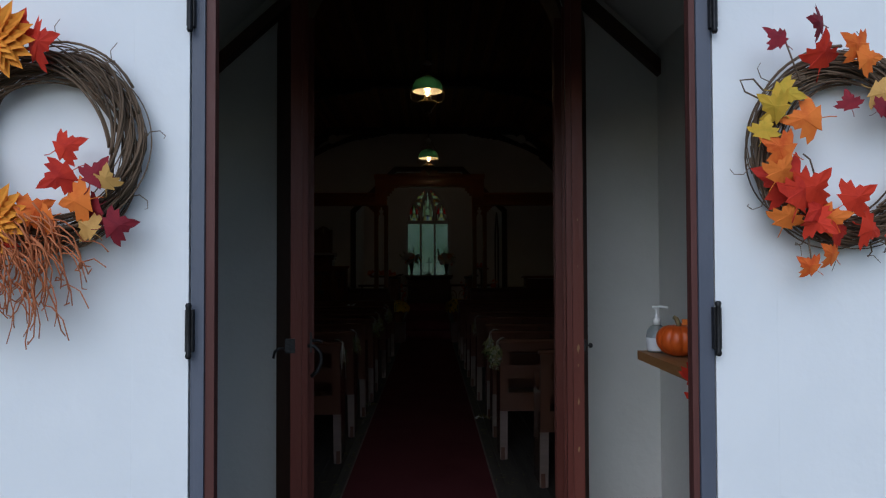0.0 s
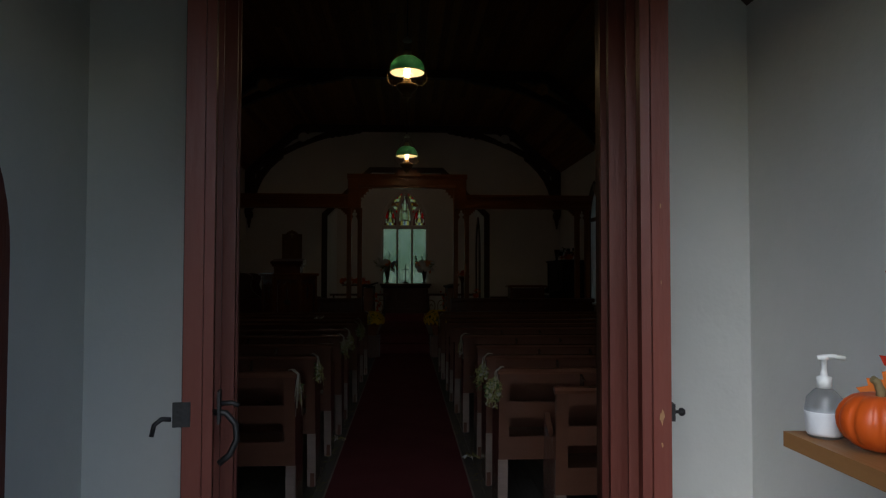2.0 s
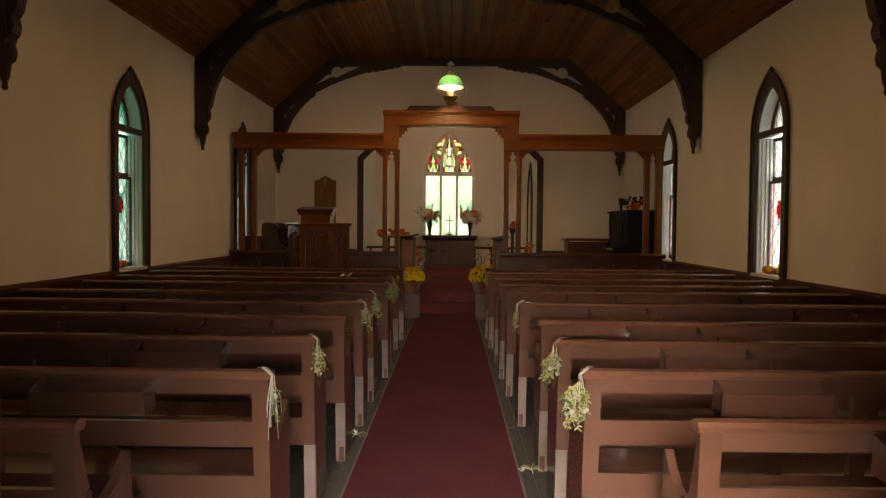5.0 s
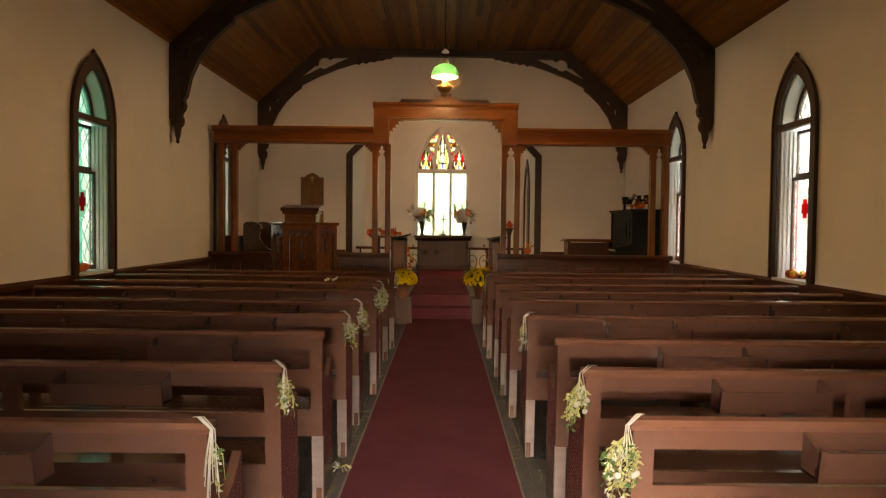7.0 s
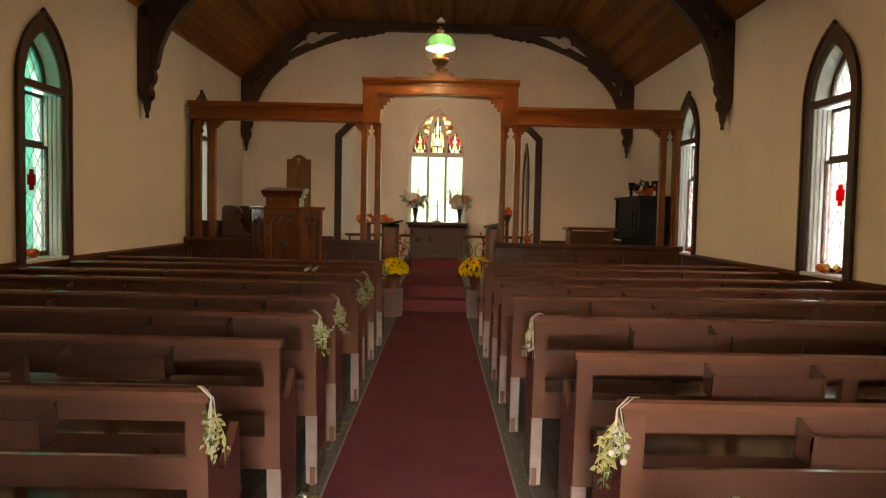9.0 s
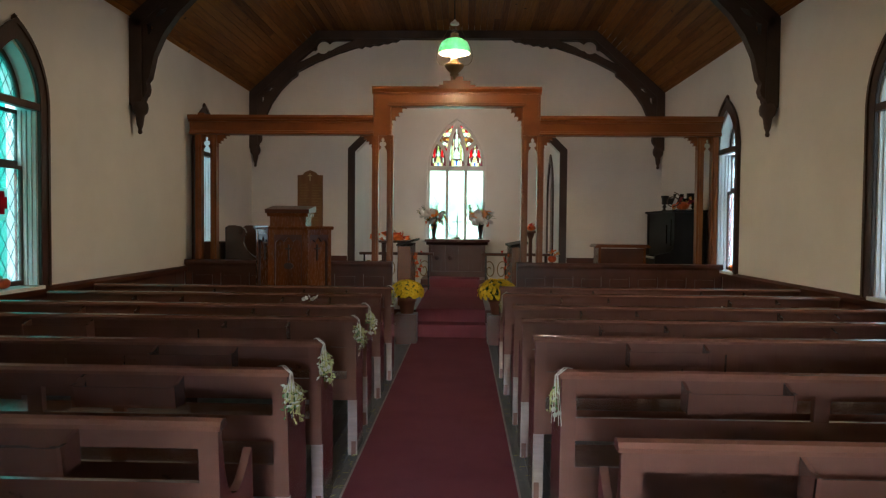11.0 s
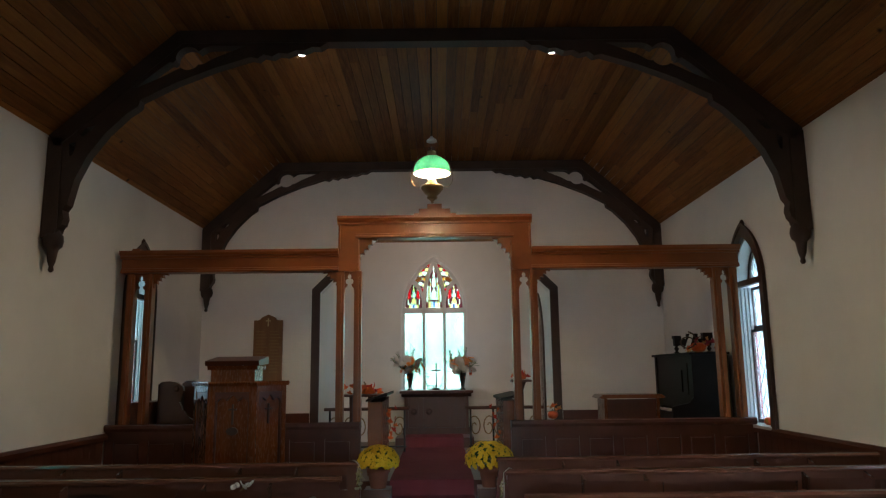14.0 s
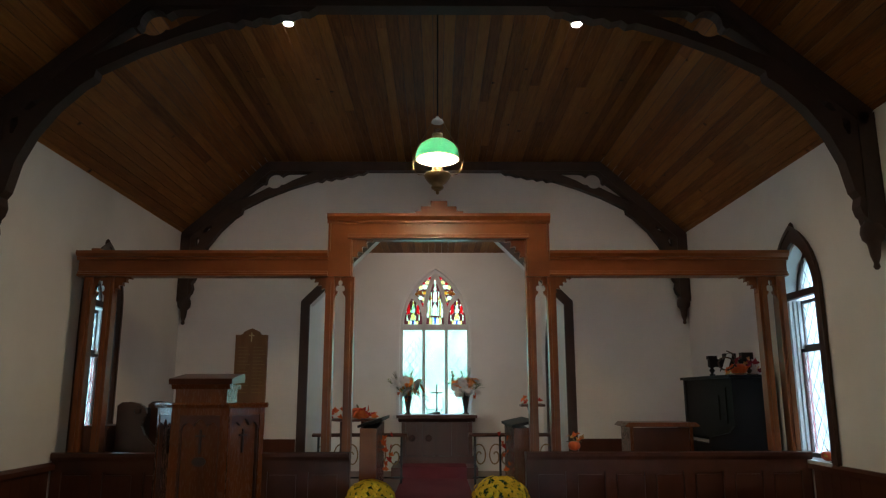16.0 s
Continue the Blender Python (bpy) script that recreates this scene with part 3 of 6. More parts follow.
for i in range(3):
    xa = CW_C - CW_H + 0.045 + i * (lw + 0.05)
    lights.append((xa, xa + lw))
    if i:
        part("mullion", bx(xa - 0.05, xa, yo - 0.045, yo + 0.04, CW_SILL, 2.56), SASHW, cw, "", 0.006)
for xa, xb in lights:
    part("glass", bx(xa, xb, yo - 0.002, yo + 0.002, CW_SILL, 2.56), CLEAR, cw, "diamond leaded clear glass").visible_shadow = False
    part("lattice", lattice(B(), "y", xa, xb, CW_SILL, 2.56, yo - 0.006, 0.115, 0.16, 0.0025, lambda u, z: CW_SILL < z < 2.56), LEAD, cw)
# tracery: two curved bars from the mullions, crossing to the tip
Rr = (CW_H ** 2 + (CW_APEX - CW_SPRING) ** 2) / (2 * CW_H)


def inside_head(x, z, m=0.0):
    return z > CW_SPRING and (abs(x - CW_C) - CW_H + Rr + m) ** 2 + (z - CW_SPRING) ** 2 < Rr * Rr


HEAD_OPENINGS = []
half = [(0.147, 2.645), (0.143, 2.88), (0.128, 2.98), (0.1, 3.12), (0.06, 3.27)]
HEAD_OPENINGS.append([(CW_C - u, z) for u, z in half] + [(CW_C, 3.42)] + [(CW_C + u, z) for u, z in half[::-1]])
for s in (-1, 1):
    HEAD_OPENINGS.append([(CW_C + s * u, z) for u, z in ((0.208, 2.645), (0.514, 2.645), (0.51, 2.73), (0.495, 2.81), (0.45, 2.96), (0.392, 3.085), (0.325, 3.03), (0.262, 2.95), (0.22, 2.81))])
    HEAD_OPENINGS.append([(CW_C + s * u, z) for u, z in ((0.055, 3.466), (0.168, 3.39), (0.275, 3.267), (0.343, 3.145), (0.285, 3.09), (0.239, 3.02), (0.199, 2.925), (0.18, 3.05), (0.138, 3.237))])
part("tracery", fretwork(B(), gothic(CW_C, CW_H - 0.01, 2.6, CW_SPRING + 0.06, CW_APEX - 0.015), HEAD_OPENINGS, "y", yo - 0.045, yo + 0.03), TRACERY, cw, "pale pointed tracery with five openings", 0.004)
rng = random.Random(8)


SHAPES = []


def pane(pts, material, y=None):
    bm = prism(B(), pts, "y", (y or yo) - 0.003, (y or yo) + 0.003)
    ob = part("pane", bm, material, cw)
    SHAPES.append(pts)
    ob.visible_shadow = False


def spire(x, z0, w, h, cols):
    """A small pinnacled canopy in glass: a foot, a body, and a thin crocketed spire."""
    for a_, b_, m_ in ((-1.0, -0.55, GOLD), (-0.5, -0.2, PALE), (-0.15, 0.15, BLUE), (0.2, 0.5, PALE), (0.55, 1.0, GOLD)):
        pane([(x + a_ * w, z0), (x + b_ * w, z0), (x + b_ * w, z0 + 0.12 * h), (x + (a_ + b_) / 2 * w, z0 + 0.17 * h), (x + a_ * w, z0 + 0.12 * h)], m_)
    pane([(x - w * 0.5, z0 + 0.19 * h), (x + w * 0.5, z0 + 0.19 * h), (x + w * 0.42, z0 + 0.36 * h), (x, z0 + 0.49 * h), (x - w * 0.42, z0 + 0.36 * h)], cols[0])
    pane([(x - w * 0.35, z0 + 0.5 * h), (x + w * 0.35, z0 + 0.5 * h), (x + w * 0.25, z0 + 0.74 * h), (x - w * 0.25, z0 + 0.74 * h)], cols[1])
    pane([(x - w * 0.2, z0 + 0.75 * h), (x + w * 0.2, z0 + 0.75 * h), (x, z0 + h)], cols[0])
    for k in (-1, 1):
        pane([(x + k * w * 1.02, z0 + 0.14 * h), (x + k * w * 1.3, z0 + 0.14 * h), (x + k * w * 1.15, z0 + 0.62 * h)], cols[1])
        pane([(x + k * w * 0.5, z0 + 0.56 * h), (x + k * w * 0.75, z0 + 0.53 * h), (x + k * w * 0.7, z0 + 0.64 * h)], AMBER)


spire(CW_C, 2.65, 0.1, 0.74, (PALE, PALE))
for s in (-1, 1):
    for dx, z0, z1 in ((0.062, 2.8, 3.2), (0.085, 2.78, 3.08)):
        pane([(CW_C + s * (dx - 0.008), z0), (CW_C + s * (dx + 0.009), z0), (CW_C + s * (dx + 0.007), z1 - 0.06), (CW_C + s * dx, z1), (CW_C + s * (dx - 0.006), z1 - 0.06)], PALE if dx < 0.07 else GOLD)
for s in (-1, 1):
    xs = CW_C + s * 0.362
    spire(xs, 2.65, 0.085, 0.4, (GOLD, PALE))
    pane([(xs - 0.11, 2.8), (xs - 0.05, 2.84), (xs - 0.06, 3.0), (xs - 0.09, 2.98)], RED)
    pane([(xs + 0.11, 2.8), (xs + 0.05, 2.84), (xs + 0.06, 2.98), (xs + 0.09, 2.95)], RED)
    for dx, dz, mt, sz in ((0.09, 3.42, RED, 0.035), (0.125, 3.345, GOLD, 0.04), (0.19, 3.33, RED, 0.03), (0.165, 3.27, PALE, 0.045), (0.235, 3.265, GOLD, 0.04), (0.25, 3.18, BROWN, 0.05), (0.175, 3.17, AMBER, 0.035), (0.31, 3.15, BROWN, 0.035), (0.24, 3.085, PALE, 0.042), (0.185, 3.06, GOLD, 0.036), (0.205, 2.975, RED, 0.04), (0.155, 3.11, RED, 0.025)):
        pts = [(CW_C + s * dx + sz * math.cos(k * 1.047 + dx * 9) * rng.uniform(0.8, 1.15), dz + sz * 0.85 * math.sin(k * 1.047 + dx * 9)) for k in range(6)]
        pane(pts, mt)


def within(x, z, pts):
    hit = False
    for (x0, z0), (x1, z1) in zip(pts, pts[1:] + pts[:1]):
        if (z0 > z) != (z1 > z) and x < x0 + (z - z0) * (x1 - x0) / (z1 - z0):
            hit = not hit
    return hit


bm = B()
st = 0.0125
for i in range(int(2 * CW_H / st)):
    for j in range(int((CW_APEX - 2.62) / st)):
        x, z = CW_C - CW_H + (i + 0.5) * st, 2.62 + (j + 0.5) * st
        if inside_head(x, z, 0.02) and not any(within(x, z, q) for q in SHAPES):
            bm.faces.new([bm.verts.new(p) for p in ((x - st / 2, yo, z - st / 2), (x + st / 2, yo, z - st / 2), (x + st / 2, yo, z + st / 2), (x - st / 2, yo, z + st / 2))])
bmesh.ops.remove_doubles(bm, verts=bm.verts, dist=0.0004)
part("ground_glass", bm, DARKG, cw, "dark plum ground between the stained figures").visible_shadow = False

# ---- what lies outside the windows ----
def backdrop(name, bm, m):
    solid(name, bm, m, "sunlit leaves and sky far outside", "backdrop", kind="structure")


# glowing panels; the tall side ones also hold sky light off the windows
backdrop("backdrop_north", bx(-3.2, 3.4, 22.6, 22.62, 0.2, 5.2), OUT_GREEN)
backdrop("backdrop_west", bx(-4.62, -4.6, 4.0, 13.9, -0.4, 6.0), OUT_LEFT)
backdrop("backdrop_northwest", bx(-4.62, -4.6, 13.9, 24.5, -0.4, 6.0), OUT_NORTH)
backdrop("backdrop_east", bx(6.2, 6.22, 4.0, 14.8, -0.4, 7.5), OUT_WHITE)
backdrop("backdrop_northeast", bx(6.2, 6.22, 14.8, 24.5, -0.4, 7.5), OUT_NORTH)
# ground and step are unseen; dark tones assumed, to limit bounce through the doorway
solid("ground", bx(-2500, 2500, -2500, 2500, -0.5, -0.3), mat("grass", (0.045, 0.055, 0.028), (0.08, 0.09, 0.045), 0.9, 0.8, bump=0.5), "unseen dark grass round the chapel", "ground", kind="structure")
solid("door_step", bx(-0.9, 1.3, 1.2, 2.46, -0.31, -0.03), mat("stone step", (0.12, 0.115, 0.105), (0.18, 0.175, 0.16), 0.85, 3, bump=0.3), "unseen grey stone doorstep, kept dark", "step", kind="structure", bev=0.015)

# ---- porch ----
PX0, PX1 = -0.84, 1.25
bm = pierced(B(), "x", PX0 - 0.12, PX0, 2.46, 4.0, -0.05, 2.45, [(3.19, 0.21, 0.2, 1.49, 1.73)])
solid("wall_porch_west", bm, PLASTER_PORCH, "pale plastered porch side wall with a pointed opening", "wall", kind="structure")
w = thing("window_6", (PX0, 3.19, 0.2), "pointed porch opening with a brown casing and closed cream shutter", "window", kind="structure")
part("casing", band(B(), gothic(3.19, 0.36, 0.1, 1.49, 1.92), gothic(3.19, 0.21, 0.1, 1.49, 1.73), "x", PX0 + 0.001, PX0 + 0.02), DOOR, w, "", 0.005)
part("shutter", prism(B(), gothic(3.19, 0.208, 0.2, 1.49, 1.728), "x", PX0 - 0.07, PX0 - 0.04), mat("cream shutter", (0.5, 0.45, 0.3), (0.6, 0.54, 0.38), 0.6, 3), w)
solid("wall_porch_east", bx(PX1, PX1 + 0.12, 2.46, 4.0, -0.05, 2.45), PLASTER_PORCH, "pale plastered porch side wall with a small shelf", "wall", kind="structure")
bm = B()
for s in (-1, 1):
    xw, xm = (PX0 - 0.2, 0.205) if s < 0 else (PX1 + 0.2, 0.205)
    z0 = 2.45 - 0.2 * 0.9
    prism(bm, [(xw, z0), (xm, z0 + abs(xm - xw) * 0.9), (xm, z0 + abs(xm - xw) * 0.9 + 0.1), (xw, z0 + 0.1)], "y", 2.4, 4.0)
solid("ceiling_porch", bm, PLASTER_PORCH, "pale sloped plaster ceiling of the porch", "ceiling", kind="structure")
for s, xw in ((-1, PX0 + 0.0), (1, PX1 + 0.015)):
    bm = prism(B(), [(xw, 2.3), (xw, 2.37), (0.205, 2.37 + abs(0.205 - xw) * 0.9), (0.205, 2.3 + abs(0.205 - xw) * 0.9)], "y", 3.94, 3.998)
    solid("rafter", bm, CASING, "dark brown rafter under the porch ceiling", "beam", kind="structure", bev=0.008)
solid("floor_porch", bx(PX0, PX1, 2.46, 4.2, -0.04, -0.008), FLOOR, "grey boarded porch floor", "floor", kind="structure")
for nm, a, b in (("baseboard_west", PX0 + 0.001, DOOR_C - 0.722), ("baseboard_east", DOOR_C + 0.722, PX1 - 0.001)):
    solid(nm, bx(a, b, 3.965, 3.998, -0.008, 0.34), DOOR, "dark red baseboard", "baseboard", kind="structure", bev=0.006)

# front wall of the porch: frame, and white boarded leaves folded back on it
bm = B()
box(bm, -4.2, -0.40, 2.425, 2.46, -0.3, 3.0)
box(bm, 0.866, 4.4, 2.425, 2.46, -0.3, 3.0)
prism(bm, [(-4.2, 3.0), (4.4, 3.0), (0.205, 5.5)], "y", 2.425, 2.46)
box(bm, -0.40, 0.866, 2.425, 2.46, 2.2, 3.0)
solid("wall_front", bm, WHITE, "white boarded front of the porch", "wall", kind="structure")
jamb = thing("door_frame", (0.235, 2.42, 0), "outer door frame in chipped blue-grey and brown paint", "frame", kind="structure")
part("jamb", bx(-0.399, -0.368, 2.388, 2.46, -0.03, 2.2), BLUEGREY, jamb, "", 0.004)
STOP = mat("faded red-brown paint", (0.07, 0.025, 0.021), (0.105, 0.04, 0.034), 0.5, 3.0, (2, 2, 0.4), 0.2, fine=50, spec=0.25, wear=(0.3, 0.27, 0.26), wear_at=0.73)
part("stop", bx(-0.367, -0.345, 2.395, 2.425, -0.03, 2.2), STOP, jamb, "faded red-brown door stop with chips", 0.004)
part("jamb", bx(0.828, 0.864, 2.388, 2.46, -0.03, 2.2), BLUEGREY, jamb, "", 0.004)
part("stop", bx(0.812, 0.827, 2.395, 2.425, -0.03, 2.2), STOP, jamb, "faded red-brown door stop with chips", 0.004)
part("head", bx(-0.40, 0.866, 2.388, 2.424, 2.202, 2.3), BLUEGREY, jamb, "", 0.004)


def outer_leaf(name, cuts, hinge, label):
    x0, x1 = cuts[0], cuts[-1]
    d = thing(name, ((x0 + x1) / 2, 2.36, 0), label, "door", kind="structure")
    for a, b in zip(cuts, cuts[1:]):
        part("board", bx(a + 0.0001, b - 0.0001, 2.389, 2.421, 0.0, 2.19), WHITE, d, "", 0.007)
    for z in (0.35, 1.27, 2.05):
        bm = bx(hinge - 0.009, hinge + 0.009, 2.37, 2.388, z - 0.05, z + 0.05)
        h = part("hinge", bm, IRON, d, "black iron hinge", 0.003)
        bm = lathe(B(), [(0.005, -0.066), (0.008, -0.06), (0.006, -0.052), (0.006, 0.052), (0.008, 0.06), (0.005, 0.066)], (hinge, 2.368, z), 10)
        part("knuckle", bm, IRON, h)
    return d


outer_leaf("door_1", (-1.03, -0.88, -0.538, -0.405), -0.398, "white boarded outer door leaf folded open with a wreath")
outer_leaf("door_2", (0.868, 1.02, 1.36, 1.5), 0.866, "white boarded outer door leaf folded open with a wreath")


def inner_leaf(name, hx, ex, ey, label, s):
    """A red ribbed leaf hinged at the doorway and swung out into the porch. s: the side on which the ribs show."""
    d = thing(name, (hx, 4.0, 0), label, "door", kind="structure")
    way = Vector((ex - hx, ey - 4.0, 0))
    L = way.length
    m = Matrix.Translation((hx, 4.0, 0)) @ Matrix.Rotation(math.atan2(way.y, way.x), 4, "Z")

    def put(nm, bm, mt, parent=d, label_="", bev=0.0):
        if bev:
            soften(bm, bev)
        bm.transform(m)
        return part(nm, bm, mt, parent, label_)
    k = 5
    for i in range(k):
        put("board", bx(L * i / k + 0.001, L * (i + 1) / k - 0.001, -0.02, 0.02, 0.01, 2.5), DOOR, d, "", 0.003)
    for a, wd, up in ((0.07, 0.045, 0.07), (0.235, 0.045, 0.07), (0.395, 0.022, 0.045), (L - 0.085, 0.03, 0.036), (L - 0.05, 0.048, 0.042)):
        put("rib", prism(B(), [(a, s * 0.0205), (a + wd, s * 0.0205), (a + wd - 0.003, s * up), (a + 0.003, s * up)], "z", 0.01, 2.5), DOOR, d, "", 0.004)
    put("edge_strip", bx(L - 0.028, L + 0.012, -0.022, 0.0195, 0.01, 2.5) if s > 0 else bx(L - 0.028, L + 0.012, -0.0195, 0.022, 0.01, 2.5), DOOR, d, "red edge strip with chipped paint", 0.004)
    return d, put, L


dl, put, L = inner_leaf("door_3", -0.44, -0.34, 3.42, "dark red ribbed inner door leaf standing open with iron latch", 1)
put("latch_plate", bx(L + 0.0125, L + 0.019, -0.042, -0.004, 1.093, 1.148), IRON, dl, "rusty latch plate", 0.003)
put("thumb_latch", tube(B(), [(L + 0.012, -0.045, 1.11), (L + 0.015, -0.065, 1.112), (L + 0.018, -0.08, 1.1), (L + 0.02, -0.085, 1.075)], 0.0055, 8), IRON, dl)
hd = put("pull_handle", tube(B(), [(L - 0.03, 0.04, 1.115), (L - 0.03, 0.07, 1.112), (L - 0.03, 0.092, 1.085), (L - 0.03, 0.095, 1.05), (L - 0.03, 0.08, 1.015), (L - 0.03, 0.055, 0.995)], 0.0075, 8), IRON, dl, "curved black iron pull")
put("thumb_plate", bx(L - 0.055, L - 0.008, 0.052, 0.058, 1.09, 1.165), IRON, hd, "", 0.003)
put("thumb_piece", tube(B(), [(L - 0.03, 0.055, 1.135), (L - 0.03, 0.085, 1.135), (L - 0.03, 0.1, 1.128)], 0.006, 8), IRON, hd)
dr, put, L = inner_leaf("door_4", 0.82, 0.745, 3.42, "dark red ribbed inner door leaf standing open", -1)
put("keeper", bx(L - 0.02, L + 0.015, 0.0225, 0.03, 1.095, 1.135), IRON, dr, "black iron keeper", 0.003)
put("keeper_knob", lathe(B(), [(0.004, 0.03), (0.004, 0.04), (0.009, 0.043), (0.01, 0.05), (0.006, 0.055)], (L - 0.0, 0, 1.115), 10, "y"), IRON, dr)
CHIP = mat("bare pine", (0.2, 0.1, 0.05), (0.3, 0.17, 0.08), 0.7, 9, bump=0.2)
for z_, w_, h_ in ((1.105, 0.006, 0.022), (1.04, 0.003, 0.008), (0.9, 0.004, 0.018), (1.42, 0.002, 0.006), (0.72, 0.005, 0.014), (1.6, 0.003, 0.008)):
    pts = [(w_ * (0.7 + 0.3 * math.sin(5 * k + z_ * 30)) * math.cos(k * 0.7), z_ + h_ * (0.75 + 0.25 * math.cos(4 * k + z_ * 20)) * math.sin(k * 0.7)) for k in range(9)]
    put("paint_chip", prism(B(), [(-0.0 + u, z) for u, z in pts], "x", L + 0.0122, L + 0.0135), CHIP, dr, "bare wood where paint has chipped")
dc = thing("door_casing", (DOOR_C, 4.0, 0), "dark brown arched casing round the inner doorway", "casing", kind="structure")
part("casing", band(B(), gothic(DOOR_C, 0.72, 0, 2.5, 3.07), gothic(DOOR_C, 0.641, 0, 2.5, 2.97), "y", 3.965, 3.998), CASING, dc, "", 0.006)
part("lining", band(B(), gothic(DOOR_C, 0.64, 0, 2.5, 2.97), gothic(DOOR_C, 0.622, 0, 2.5, 2.95), "y", 4.001, NAVE0), CASING, dc)

# shelf in the porch
sh = thing("wall_shelf", (1.1, 2.8, 1.1), "varnished wooden corner shelf fixed to the porch wall", "shelf")
part("board", prism(B(), [(0.9, 3.16), (PX1 - 0.001, 3.16), (PX1 - 0.001, 2.5), (0.9, 2.5)], "z", 1.095, 1.125), mat("shelf pine", (0.2, 0.09, 0.03), (0.32, 0.16, 0.06), 0.5, 4, (1, 0.2, 1)), sh, "", 0.004)
part("bracket", prism(B(), [(PX1 - 0.002, 1.094), (PX1 - 0.22, 1.094), (PX1 - 0.002, 0.9)], "y", 2.7, 2.72), CASING, sh)

# ---- roof trusses ----
def truss(y, label):
    t = thing("roof_truss", (CX, y, 2.42), label, "truss", "roof trusses")
    y0, y1 = y - 0.07, y + 0.07
    X = lambda s, u: CX + s * u
    part("tie_beam", bx(CX - 2.28, CX + 2.28, y0, y1, 4.53, 4.655), TRUSS, t, "", 0.008)
    for s in (-1, 1):
        part("wall_post", prism(B(), [(X(s, u), z) for u, z in ((3.408, 3.64), (3.28, 3.64), (3.27, 2.8), (3.30, 2.72), (3.408, 2.72))], "y", y0, y1), TRUSS, t, "", 0.006)
        part("rafter", prism(B(), [(X(s, u), z) for u, z in ((3.405, 3.655), (2.29, 4.655), (2.24, 4.535), (3.33, 3.54))], "y", y0, y1), TRUSS, t, "", 0.006)
        low = [(3.27, 2.8), (3.235, 2.84), (3.22, 2.9), (3.235, 2.97), (3.2, 3.02), (3.15, 3.25), (3.05, 3.47), (2.9, 3.68), (2.72, 3.86), (2.62, 3.93), (2.61, 3.99), (2.55, 4.02), (2.3, 4.15), (1.95, 4.29), (1.62, 4.395), (1.55, 4.38), (1.5, 4.42), (1.42, 4.40), (1.36, 4.435), (1.28, 4.425), (1.2, 4.46), (1.13, 4.455), (1.05, 4.49), (0.98, 4.485), (0.9, 4.528)]
        ring = lambda lo, hi, n: [(2.19 + 0.113 * math.cos(radians(lo + (hi - lo) * k / n)), 4.388 + 0.113 * math.sin(radians(lo + (hi - lo) * k / n))) for k in range(n + 1)]
        void = [(2.69, 4.085), (2.42, 4.31), (2.36, 4.352), (2.325, 4.345)] + ring(-8, 145, 9) + [(2.075, 4.47), (2.045, 4.49), (2.0, 4.503), (1.66, 4.507), (1.95, 4.388), (2.05, 4.33), (2.085, 4.325)] + ring(212, 305, 7) + [(2.285, 4.282), (2.43, 4.205)]
        drops = [[(3.127, 3.655), (3.08, 3.73), (2.99, 3.752), (3.03, 3.70), (3.09, 3.655)], [(3.215, 3.464), (3.222, 3.58), (3.165, 3.603), (3.165, 3.534), (3.19, 3.47)]]
        outline = low[:-1] + [(0.9, 4.54), (2.265, 4.58), (3.35, 3.59)]
        part("arch_brace", fretwork(B(), [(X(s, u), z) for u, z in outline], [[(X(s, u), z) for u, z in h] for h in [void] + drops], "y", y0 + 0.015, y1 - 0.015), TRUSS, t, "curved brace pierced with a round and two blades")
        part("pendant", lathe(B(), [(0.012, -0.30), (0.025, -0.28), (0.018, -0.25), (0.035, -0.2), (0.045, -0.12), (0.05, -0.1), (0.078, -0.07), (0.088, -0.02), (0.08, 0.03), (0.055, 0.06), (0.05, 0.1)], (X(s, 3.325), y, 2.72), 14), TRUSS, t, "turned pendant")
    return t


truss(8.66, "dark arched roof truss with scalloped braces and pendants")
truss(12.96, "dark arched roof truss with scalloped braces and pendants")
truss(17.19, "dark arched roof truss against the gable wall")

# ---- pews ----
PEW_L = 2.81


